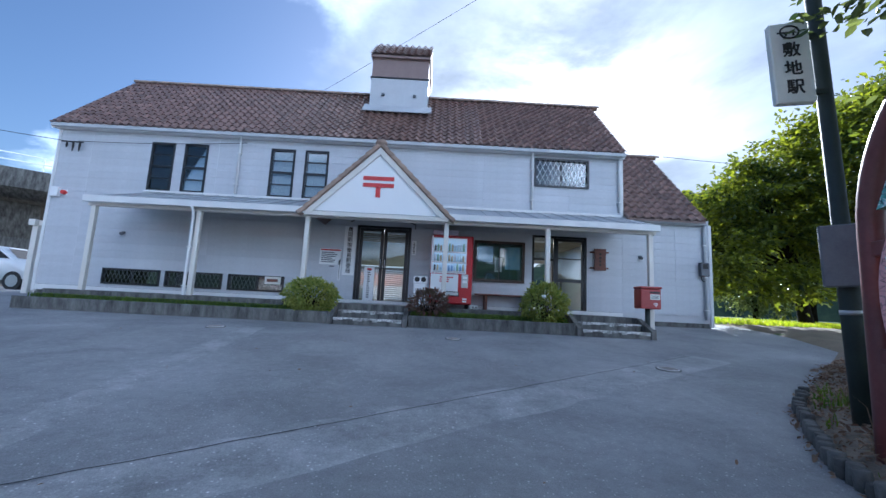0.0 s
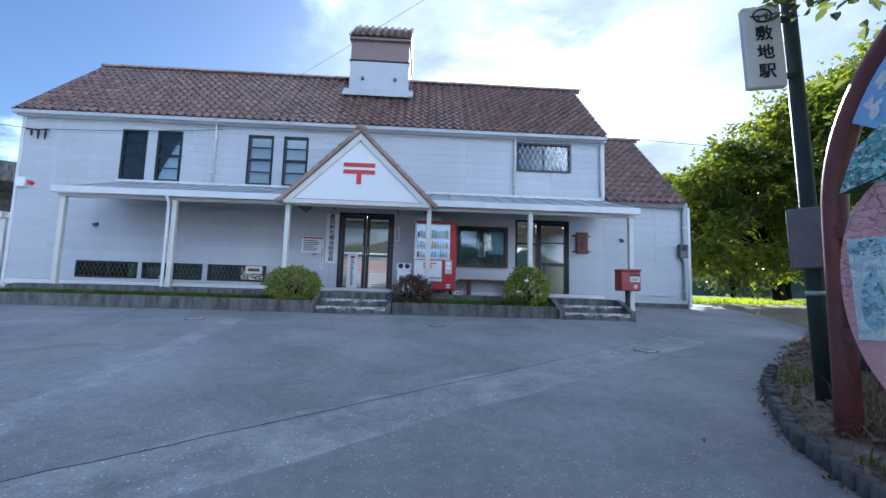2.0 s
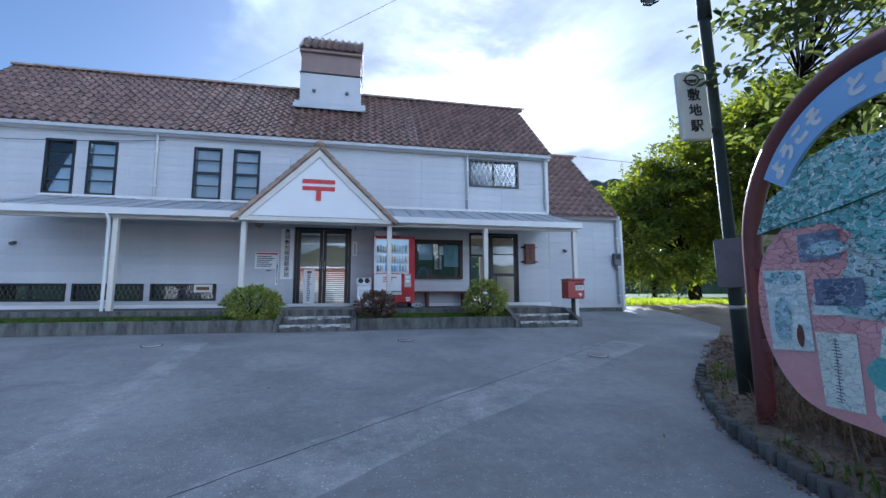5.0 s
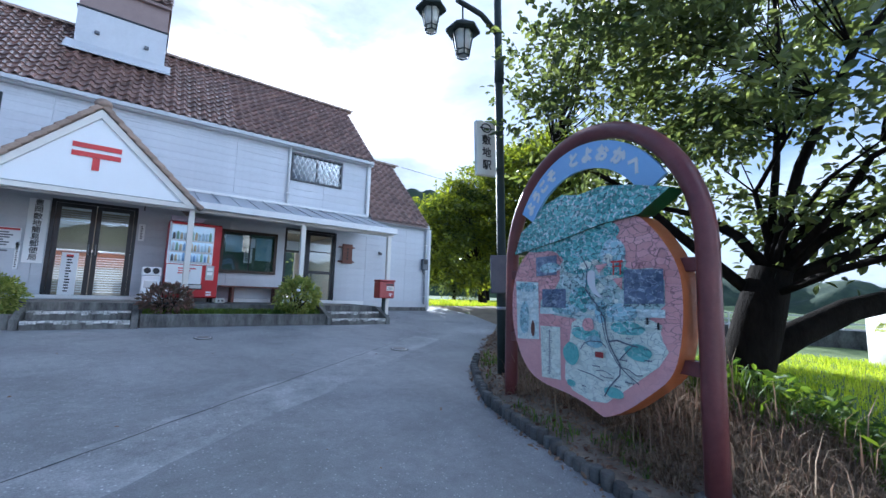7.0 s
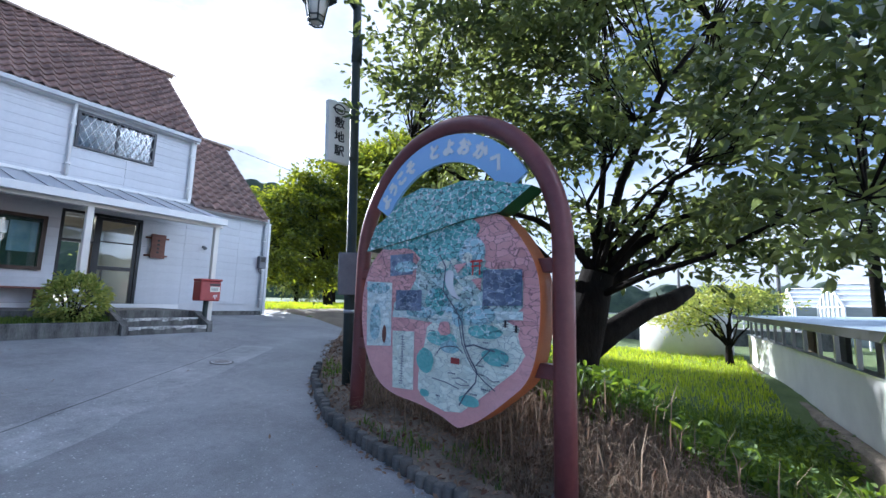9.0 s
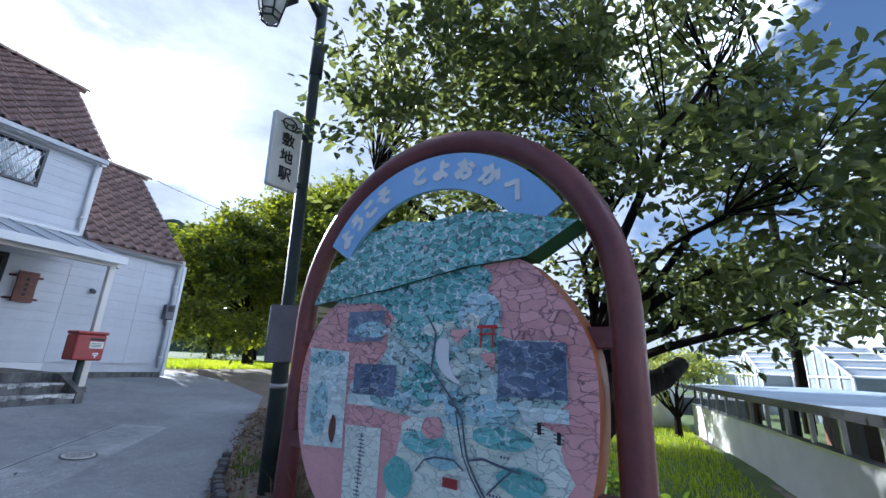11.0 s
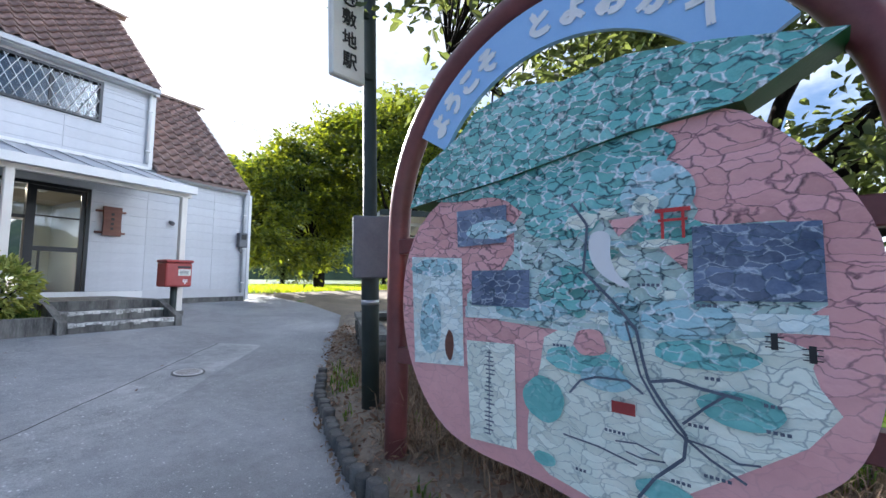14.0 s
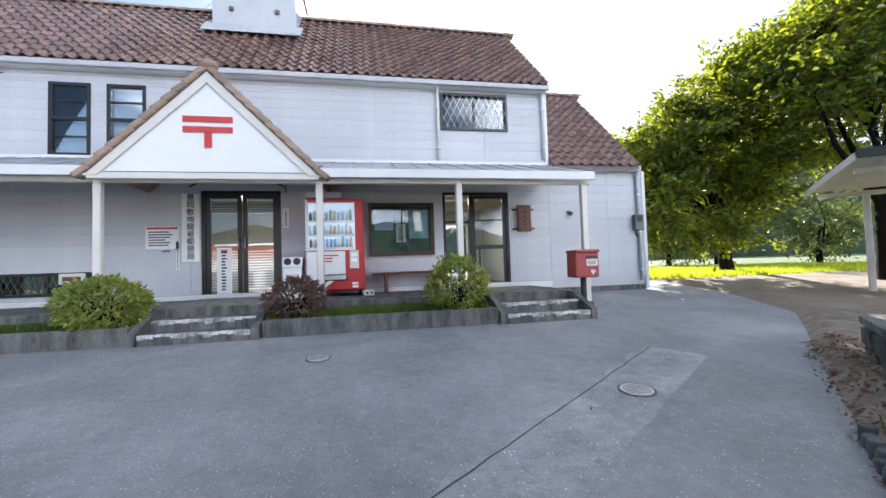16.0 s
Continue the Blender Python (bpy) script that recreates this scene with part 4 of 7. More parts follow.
part("heading", box(0.06, 0.36, -0.023, -0.0205, 0.06, 0.14), M_WOOD, ob)


def vending():
    ob = thing("vending_machine", pose(0.38, 11.25, FLOOR + 0.02), "red drinks vending machine with a lit white display window", "vending machine")
    w, h = 1.08, 1.83
    part("cabinet", box(0, w, 0.08, 0.74, 0.08, h, 0.02, seg=2), M_VENDRED, ob)
    d = part("door", box(0.012, w - 0.012, 0.0, 0.077, 0.1, h - 0.012, 0.015), M_VENDRED, ob)
    part("display_back", box(0.06, 0.9, -0.004, -0.001, 0.86, 1.74), surface("display_blue", (0.45, 0.62, 0.75), (0.6, 0.72, 0.8), rough=0.4, bump=0), d, "pale blue display back")
    p_ = d.children[0].data.materials[0].node_tree.nodes["Principled BSDF"]
    p_.inputs["Emission Color"].default_value, p_.inputs["Emission Strength"].default_value = (0.75, 0.88, 1.0, 1), 0.1
    part("display_rim", ring(0.05, 0.91, 0.85, 1.75, -0.03, -0.004, 0.02), M_WHITE, d)
    rng = random.Random(8)
    cols = [surface("can_" + n, c, tuple(min(1, v * 1.25) for v in c), rough=0.3, metal=0.2, bump=0) for n, c in (("white", (0.6, 0.62, 0.65)), ("green", (0.3, 0.45, 0.34)), ("dark", (0.12, 0.11, 0.11)), ("clear", (0.55, 0.66, 0.72)), ("blue", (0.25, 0.4, 0.6)), ("amber", (0.55, 0.45, 0.3)))]
    for r, z in enumerate((1.42, 1.16, 0.92)):
        part("shelf", box(0.07, 0.89, -0.03, -0.005, z - 0.03, z - 0.012), M_WHITE, d)
        part("price_rail", box(0.07, 0.89, -0.036, -0.031, z - 0.055, z - 0.012), M_STEEL, d)
        for i in range(11):
            x = 0.11 + i * 0.072
            hh = rng.choice((0.14, 0.17, 0.19))
            part("drink", tube([(x, -0.03, z - 0.01), (x, -0.03, z + hh * 0.75), (x, -0.03, z + hh * 0.85), (x, -0.03, z + hh)], [0.027, 0.027, 0.016, 0.014], 8), rng.choice(cols), d)
    part("white_panel", box(0.02, 0.72, -0.012, -0.001, 0.3, 0.83, 0.004), M_WHITE, d, "white panel with red lettering bars")
    bars("print", 0.25, 0.6, 0.62, 0.78, 3, -0.0125, d, M_RED)
    part("edge_strip", box(0.012, 0.048, -0.01, -0.001, 0.84, h - 0.03), M_WHITE, d)
    part("coin_panel", box(0.80, 0.97, -0.02, -0.001, 0.5, 0.84, 0.005), M_STEEL, d)
    for z in (0.62, 0.72):
        part("payment_sign", box(0.83, 0.94, -0.026, -0.0205, z, z + 0.07), M_WHITE, d)
    part("slot", box(0.3, 0.75, -0.022, -0.0125, 0.28, 0.4, 0.006), M_DARKFRAME, d, "dark delivery flap")
    part("flap", box(0.32, 0.73, -0.03, -0.0225, 0.3, 0.38, 0.004), M_STEEL, d)
    part("wave", slab([(0.05, 0.2), (0.35, 0.16), (0.7, 0.42), (0.62, 0.42), (0.33, 0.23), (0.05, 0.26)], 0.004, lambda a, b, c: (a, -0.006 + c, b)), M_WHITE, d, "white swoosh")
    part("top_panel", box(0.02, 0.68, -0.01, 0.3, h + 0.002, h + 0.12, 0.006), surface("advert_panel", (0.35, 0.3, 0.38), (0.5, 0.42, 0.5), rough=0.4, scale=9, bump=0), ob, "small advert panel on top")
    for z in (0.14, 0.2):
        part("sticker", box(0.84, 0.95, -0.006, -0.001, z, z + 0.04), M_WHITE, d)
    for x in (0.1, w - 0.1):
        for y in (0.15, 0.65):
            part("foot", cyl((x, y, -0.02), (x, y, 0.08), 0.03, seg=8), M_DARKFRAME, ob)


vending()


def recycle_bin():
    ob = thing("recycling_bin", pose(-0.02, 11.25, FLOOR), "white two-hole bottle recycling bin", "bin")
    part("body", box(0, 0.34, 0, 0.34, 0, 0.56, 0.015), M_WHITE, ob)
    part("lid", box(-0.01, 0.35, -0.01, 0.35, 0.562, 0.76, 0.03, seg=2), M_WHITE, ob)
    # solid black discs: the rim plus the hole's dark inside, done in colour
    for x in (0.09, 0.25):
        part("hole_rim", tube([(x, -0.02, 0.68), (x, -0.009, 0.68)], [0.062, 0.066], 16), M_DARKFRAME, ob)
    part("label_plate", box(0.05, 0.29, -0.006, 0.0, 0.3, 0.45), M_STEEL, ob)


recycle_bin()

nb = thing("notice_board", pose(1.56, WY - 0.012, 2.15), "glazed brown-framed notice board with posters", "notice board")
part("frame", ring(0, 1.4, 0, 1.13, -0.09, 0.0, 0.07), surface("bronze_frame", (0.035, 0.022, 0.016), (0.06, 0.04, 0.03), rough=0.4, metal=0.4, bump=0.02), nb)
part("back", box(0.07, 1.33, -0.02, -0.003, 0.07, 1.06), surface("green_baize", (0.03, 0.07, 0.05), (0.045, 0.095, 0.065), rough=0.9), nb)
for x0, x1, z0, z1, m in ((0.12, 0.52, 0.55, 1.0, surface("poster_blue", (0.25, 0.42, 0.55), (0.5, 0.62, 0.66), rough=0.4, scale=5, bump=0)), (0.58, 0.78, 0.28, 0.68, M_SIGN), (0.72, 0.84, 0.7, 0.95, M_WHITE), (0.86, 1.28, 0.36, 0.98, surface("poster_mixed", (0.12, 0.3, 0.4), (0.4, 0.55, 0.5), rough=0.4, scale=7, bump=0))):
    p_ = part("poster", box(x0, x1, -0.026, -0.0205, z0, z1), m, nb)
bars("print", 0.61, 0.75, 0.32, 0.62, 6, -0.027, nb, M_GREYBOX)
part("divider", box(0.69, 0.71, -0.085, -0.03, 0.07, 1.06), M_DARKFRAME, nb)
pane("pane", 0.071, 1.329, 0.071, 1.059, -0.06, nb)

blk = thing("concrete_block", pose(1.42, 11.15, FLOOR), "small pale concrete block beside the vending machine", "block")
part("block", box(0, 0.2, 0, 0.14, 0, 0.1, 0.01), M_SIGN, blk)
# no real recess: thin black plates paint the shade inside the hollows
for x in (0.05, 0.13):
    part("cavity", box(x, x + 0.04, -0.001, 0.0, 0.03, 0.07), M_INK, blk)
con = tagged(part("conduit", tube([(-1.9, WY - 0.05, 3.62), (-1.75, WY - 0.06, 3.7), (-0.3, WY - 0.06, 3.7), (-0.1, WY - 0.05, 3.62), (-0.1, WY - 0.05, 3.5)], 0.015, 6), M_INK), "thin dark conduit above the doors", "conduit")
bench = thing("wooden_bench", pose(1.6, 11.75, FLOOR), "low dark wooden bench under the notice board", "bench")
for y in (0.0, 0.15, 0.3):
    part("slat", box(0, 1.55, y, y + 0.12, 0.38, 0.42, 0.006), M_WOOD, bench)
for x in (0.25, 1.3):
    part("leg", box(x, x + 0.07, 0.02, 0.4, 0.0, 0.379, 0.01), M_WOOD, bench)

plaque = thing("wooden_plaque", pose(4.86, WY - 0.012, 2.62), "dark red wooden plaque on two cross bars", "sign")
part("panel", slab([(0.04, 0.0), (0.36, 0.0), (0.35, 0.3), (0.36, 0.6), (0.04, 0.6), (0.05, 0.3)], 0.05, lambda a, b, c: (a, -0.08 + c, b)), M_WOOD, plaque)
for z in (0.06, 0.5):
    part("cross_bar", tube([(-0.07, -0.015, z), (0.45, -0.015, z + 0.01)], 0.022, 8), M_WOOD, plaque)
bars("carving", 0.17, 0.23, 0.1, 0.5, 4, -0.0805, plaque, M_INK)

pb = thing("post_box", pose(5.4, 10.28, 0.95), "red street post box on a dark steel post", "post box")
part("post", tube([(0, 0, -0.1), (0, 0, 0.66)], 0.055, 14), M_POLE, pb)
part("base_plate", box(-0.12, 0.12, -0.12, 0.12, 0.06, 0.075), M_POLE, pb)
part("body", box(-0.235, 0.235, -0.17, 0.17, 0.65, 1.1, 0.03, seg=2), M_BOXRED, pb)
part("hood", box(-0.245, 0.245, -0.2, 0.17, 1.1, 1.155, 0.02, seg=2), M_BOXRED, pb)
part("slot", box(-0.03, 0.2, -0.178, -0.165, 1.0, 1.04, 0.004), M_DARKFRAME, pb)
part("label_plate", box(-0.02, 0.2, -0.176, -0.168, 0.86, 0.98), M_SIGN, pb, "white label plate")
bars("print", 0.0, 0.17, 0.88, 0.96, 3, -0.1765, pb, M_GREYBOX)
part("emblem", box(0.06, 0.15, -0.176, -0.168, 0.74, 0.755), M_WHITE, pb)
part("emblem", box(0.06, 0.15, -0.176, -0.168, 0.77, 0.785), M_WHITE, pb)
part("emblem", box(0.097, 0.113, -0.176, -0.168, 0.7, 0.74), M_WHITE, pb)

meter = thing("electric_meter", pose(7.84, WY - 0.012, 2.6), "grey electric meter box with a cable loop", "meter")
part("box", box(0, 0.24, -0.14, 0, 0, 0.38, 0.02, seg=2), M_GREYBOX, meter)
part("window", box(0.05, 0.19, -0.146, -0.139, 0.2, 0.34), M_INK, meter)
part("cable", tube([(0.05, -0.05, 0), (0.05, -0.06, -0.1), (0.12, -0.06, -0.15), (0.19, -0.05, -0.1), (0.19, -0.05, 0)], 0.012, 6), M_INK, meter)
part("conduit", tube([(0.2, -0.03, 0.38), (0.2, -0.03, 1.4)], 0.016, 8), M_GREYBOX, meter)

alarm = thing("alarm_box", pose(-10.22, WY - 0.012, 3.9), "white alarm box with a red lamp at the corner", "alarm")
part("case", box(0, 0.22, -0.1, 0, 0, 0.26, 0.012), M_WHITE, alarm)
part("lamp", tube([(0.34, -0.11, 0.12), (0.34, -0.02, 0.12), (0.34, 0, 0.12)], [0.05, 0.065, 0.065], 12), M_RED, alarm, "red lamp dome")
part("lamp_mount", box(0.28, 0.4, -0.02, 0, 0.06, 0.2), M_WHITE, alarm)

br = thing("wire_bracket", pose(-9.9, WY - 0.012, 5.42), "dark steel wire bracket with insulators", "bracket")
part("arm", tube([(-0.25, -0.08, 0.06), (0.35, -0.08, 0.05)], 0.018, 6), M_DARKFRAME, br)
part("stay", tube([(0, 0, 0.05), (0, -0.09, 0.05)], 0.02, 6), M_DARKFRAME, br)
for x in (-0.1, 0.08, 0.26):
    part("insulator", tube([(x, -0.08, 0.04), (x, -0.08, -0.04), (x, -0.09, -0.12 - 0.1 * (x > 0))], [0.02, 0.03, 0.012], 8), M_INK, br)


def wire(a, b, sag, name="overhead_wire"):
    a, b = Vector(a), Vector(b)
    pts = [a.lerp(b, i / 24) - Vector((0, 0, sag * 4 * (i / 24) * (1 - i / 24))) for i in range(25)]
    return tagged(part(name, tube(pts, 0.009, 5), M_INK), "thin black overhead wire", "wire", "overhead wires")


wire((-9.95, 12.1, 5.48), (-30, 8, 8.5), 0.5)
wire((-9.7, 12.1, 5.5), (-5.0, 12.12, 5.72), 0.05)
wire((21.0, -4.8, 12.6), (-18, 37.5, 16.0), 0.3)
wire((8.3, 14.6, 7.0), (26, 17, 8.6), 0.4)


def cover(x, y, r, name, label, ringed=True):
    m = Matrix.Translation((x, y, rise(y) + 0.017)) @ Matrix.Rotation(math.atan(0.077), 4, "X")
    ob = thing(name, m, label, "manhole cover", "", "structure")
    part("rim", tube([(0, 0, -0.01), (0, 0, 0.006)], r, 28), M_CONCRETE, ob)
    part("lid", tube([(0, 0, 0.0), (0, 0, 0.010)], r * 0.86, 28), M_LID, ob)
    bm = bmesh.new()
    for i in range(-3, 4):
        half = math.sqrt(max(0, (r * 0.75) ** 2 - (i * r * 0.2) ** 2))
        box(-half, half, i * r * 0.2 - 0.006, i * r * 0.2 + 0.006, 0.009, 0.014, bm=bm)
    tagged(part("tread_pattern", bm, M_IRON, ob), kind="stuff")


M_LID = surface("worn_bright_lid", (0.5, 0.48, 0.46), (0.74, 0.72, 0.7), rough=0.55, metal=0.1, scale=12, bump=0.3)
cover(3.77, 6.62, 0.16, "manhole_cover", "round worn pale cast-iron manhole cover in the asphalt")
cover(0.9, 8.3, 0.14, "drain_cover", "small round iron drain cover")
cover(-3.3, 8.35, 0.16, "drain_cover", "small round iron drain cover")

# ---- foliage ----


def leaves_mesh(name, centres, outs, sizes, material, parent=None, slim=0.42, fold=0.25, seed=1, droop=0.3):
    """Many small folded leaves as one mesh: each a pointed blade of two quads."""
    rng = np.random.default_rng(seed)
    c = np.asarray(centres, float)
    n = len(c)
    d = np.asarray(outs, float) + rng.normal(0, 0.55, (n, 3))
    d[:, 2] -= droop
    d /= np.linalg.norm(d, axis=1)[:, None] + 1e-9
    side = np.cross(d, rng.normal(0, 0.5, (n, 3)) + np.array([0, 0, 1.0]))
    side /= np.linalg.norm(side, axis=1)[:, None] + 1e-9
    up = np.cross(side, d)
    s = np.asarray(sizes, float)[:, None]
    w = s * slim
    v = np.empty((n, 6, 3))
    v[:, 0] = c
    v[:, 1] = c + d * s * 0.3 + side * w * 0.42 + up * w * fold
    v[:, 2] = c + d * s * 0.68 + side * w * 0.40 + up * w * fold
    v[:, 3] = c + d * s
    v[:, 4] = c + d * s * 0.68 - side * w * 0.40 + up * w * fold
    v[:, 5] = c + d * s * 0.3 - side * w * 0.42 + up * w * fold
    i = np.arange(n)[:, None] * 6
    f = np.concatenate([i + np.array([0, 1, 2, 3]), i + np.array([0, 3, 4, 5])], 1).reshape(-1, 4)
    me = bpy.data.meshes.new(name)
    me.from_pydata(v.reshape(-1, 3).tolist(), [], f.tolist())
    me.materials.append(material)
    ob = new(name, me)
    ob.parent = parent
    return ob


def tree(x, y, z, blobs, limbs, trunk_r, trunk_top, label, seed, leaf=0.1, clusters=500, per=34, material=M_LEAF, lean=(0, 0), spread=0.3, stubs=(), flat=0.5, thick=0.5, gap=-0.2):
    """A trunk, limbs reaching into the crown's lobes, twigs and clumps of leaves. blobs: (dx, dy, dz, rx, ry, rz), from the foot."""
    rng = np.random.default_rng(seed)
    rr = random.Random(seed)
    ob = thing("tree", pose(x, y, z), label, "tree")
    fork = Vector((lean[0], lean[1], trunk_top))
    bm = bmesh.new()
    tube([(0, 0, -0.3), (0, 0, 0.0), fork * 0.3 + Vector((rr.uniform(-0.05, 0.05), 0, 0)), fork * 0.7, fork], [trunk_r * 1.5, trunk_r * 1.2, trunk_r, trunk_r * 0.9, trunk_r * 0.75], 14, bm)
    nodes = []
    for k in range(limbs):
        b = blobs[k % len(blobs)]
        a = rr.uniform(0, 6.28)
        end = Vector((b[0] + math.cos(a) * b[3] * rr.uniform(0.2, 0.75), b[1] + math.sin(a) * b[4] * rr.uniform(0.2, 0.75), b[2] + rr.uniform(-0.4, 0.7) * b[5]))
        start = fork * rr.uniform(0.7, 1.0)
        mid = start.lerp(end, 0.45) + Vector((rr.uniform(-0.3, 0.3), rr.uniform(-0.3, 0.3), rr.uniform(0.0, 0.5)))
        pts = [start, start.lerp(mid, 0.5) + Vector((rr.uniform(-0.1, 0.1), rr.uniform(-0.1, 0.1), 0.05)), mid, mid.lerp(end, 0.55) + Vector((0, 0, rr.uniform(-0.1, 0.2))), end]
        r0 = trunk_r * thick * rr.uniform(0.6, 1.1)
        tube(pts, [r0, r0 * 0.8, r0 * 0.55, r0 * 0.35, r0 * 0.12], 7, bm)
        nodes += [mid, pts[3], end]
    part("trunk", bm, M_BARK, ob, smooth=True)
    for a, b, r in stubs:
        part("cut_limb", tube([a, Vector(a).lerp(Vector(b), 0.3) + Vector((-0.03, 0, 0.06)), Vector(a).lerp(Vector(b), 0.6) + Vector((0.02, 0, 0.08)), Vector(a).lerp(Vector(b), 0.8), b], [r * 1.4, r * 1.1, r, r * 0.95, r * 0.7], 12), M_BARK, ob, "sawn-off dark limb")
    nodes_np = np.array([list(n) for n in nodes])
    cs, os_, ss = [], [], []
    tw = bmesh.new()
    weights = [b[3] * b[4] * b[5] for b in blobs]
    for _ in range(clusters):
        b = rr.choices(blobs, weights)[0]
        while True:
            p = rng.uniform(-1, 1, 3)
            l = np.linalg.norm(p)
            if 0.35 < l < 1.0 and noise.noise(Vector(p * 2.3 + seed)) > gap:
                break
        p *= rng.uniform(0.85, 1.12)
        c = np.array([b[0] + p[0] * b[3], b[1] + p[1] * b[4], b[2] + p[2] * b[5]])
        near = nodes_np[np.argmin(((nodes_np - c) ** 2).sum(1))]
        if rr.random() < 0.5:
            m_ = (near + c) / 2 + rng.normal(0, 0.08, 3)
            tube([near, m_, c], [0.011, 0.007, 0.003], 4, tw, False)
        out = c - near
        out = out / (np.linalg.norm(out) + 1e-6)
        for sprig in range(4):
            d = out * 0.6 + rng.normal(0, 0.6, 3)
            d[2] *= flat
            d /= np.linalg.norm(d) + 1e-6
            k = per // 4
            t = rng.uniform(0.05, 1, k)
            pos = c + d * (t * spread * 1.6)[:, None] + rng.normal(0, spread * 0.16, (k, 3))
            pos[:, 2] -= t * t * spread * 0.35
            cs.append(pos)
            os_.append(np.repeat(d[None], k, 0))
            ss.append(rng.uniform(0.6, 1.2, k) * leaf)
    tagged(part("twig_mass", tw, M_BARK, ob), kind="stuff")
    leaves_mesh("crown", np.concatenate(cs), np.concatenate(os_), np.concatenate(ss), material, ob, slim=0.56, seed=seed)
    return ob


def crown(x, y, z, lobes):
    """Lobes given in the world, told from the tree's foot."""
    return [(a - x, b - y, c - z, *r) for a, b, c, *r in lobes]


tree(5.15, 1.95, 0.6, crown(5.15, 1.95, 0.6, [(5.5, 1.5, 5.0, 2.1, 2.2, 1.3), (4.6, 3.2, 4.5, 1.2, 1.4, 1.3), (4.1, 0.1, 3.1, 1.2, 1.1, 0.8), (4.0, -0.3, 2.35, 0.7, 0.7, 0.35), (6.5, -0.2, 2.9, 1.9, 1.6, 0.6), (6.1, 1.2, 2.5, 1.1, 1.1, 0.5), (4.6, -0.5, 3.3, 1.1, 0.9, 0.5), (5.4, 2.8, 3.3, 1.1, 1.0, 0.6), (5.4, 1.6, 6.4, 1.7, 1.9, 0.8), (4.7, 1.3, 3.4, 0.9, 0.9, 0.6), (5.2, 1.4, 2.45, 0.8, 0.8, 0.45), (5.9, 1.0, 2.25, 0.8, 0.7, 0.3)]),
     11, 0.25, 1.5, "large dark-leaved cherry tree with a sawn-off leaning limb", 5, 0.12, 820, 34, M_LEAF, (0.12, -0.35), 0.3,
     [((0.05, -0.08, 0.5), (1.7, -1.23, 1.36), 0.13)], 0.35, 0.3, 0.12)
tree(13.6, 15.2, 1.2, crown(13.6, 15.2, 1.2, [(9.9, 13.8, 3.4, 1.2, 1.2, 1.2), (10.7, 14.0, 5.0, 1.2, 1.3, 1.1), (12.2, 14.2, 6.5, 1.5, 1.5, 1.1), (14.3, 14.5, 7.9, 1.8, 1.8, 1.2), (16.8, 14.5, 8.9, 2.0, 1.8, 1.5), (12.8, 14.2, 4.4, 1.9, 1.8, 1.0), (15.6, 14.5, 5.9, 2.3, 2.0, 1.2), (11.3, 13.6, 2.7, 1.3, 1.2, 0.6), (10.4, 15.0, 4.0, 1.4, 1.2, 1.7), (11.8, 15.2, 5.6, 1.6, 1.2, 1.5)]),
     18, 0.2, 2.2, "broad green tree catching the sun beside the house", 11, 0.2, 1250, 32, M_LEAF_Y, (-0.6, -0.3), 0.46, (), 0.22, 0.45, 0.1)
tree(14.2, 11.2, 1.1, [(0, 0, 6.3, 2.0, 1.8, 1.7), (-1.4, -0.5, 4.9, 1.4, 1.3, 1.0), (1.2, -0.8, 4.6, 1.5, 1.3, 1.1), (0.4, -1.6, 6.6, 1.3, 1.0, 0.9), (1.8, -0.4, 7.2, 1.4, 1.3, 1.0)],
     12, 0.22, 2.4, "tall green tree behind the cycle shelter", 13, 0.19, 640, 30, M_LEAF_Y, (0, 0), 0.55, (), 0.25, 0.45)
tree(22.0, 24.0, 1.3, [(0, 0, 4.6, 3.4, 3.2, 3.0), (-2.4, 0.5, 3.4, 2.2, 2.2, 2.0)],
     12, 0.2, 2.0, "dense dark tree beyond the sunlit lawn", 17, 0.2, 500, 30, M_LEAF, (0, 0), 0.5)
tree(13.0, 33.0, 1.3, [(0, 0, 4.0, 2.8, 2.6, 2.4), (1.5, -0.6, 3.0, 2.2, 2.2, 1.6)],
     10, 0.18, 1.8, "dense dark tree beyond the sunlit lawn", 19, 0.2, 420, 30, M_LEAF, (0, 0), 0.5)
for x, y, h, sd in ((10.2, 26.0, 2.2, 61), (14.6, 27.5, 2.6, 62), (19.5, 25.0, 2.4, 63), (24.0, 20.0, 2.6, 64), (28.0, 14.0, 2.6, 65)):
    tree(x, y, 1.3, [(0, 0, h, 2.4, 1.8, h * 0.8), (1.2, 0.4, h * 0.7, 1.8, 1.5, h * 0.6)], 8, 0.14, 0.9, "low dark bushy tree at the edge of the lawn", sd, 0.2, 190, 28, M_LEAF, (0, 0), 0.45)
tree(16.3, -0.1, 0.0, [(0.3, -0.1, 2.1, 1.2, 1.2, 0.4), (-0.4, 1.2, 1.3, 0.7, 0.9, 0.3), (-0.3, 0.9, 1.8, 0.8, 0.8, 0.3), (0.2, -0.9, 1.9, 0.8, 0.8, 0.3)],
     11, 0.11, 0.6, "small round-leaved garden tree beside the tank", 23, 0.13, 150, 26, M_BUSH, (0, 0), 0.25)


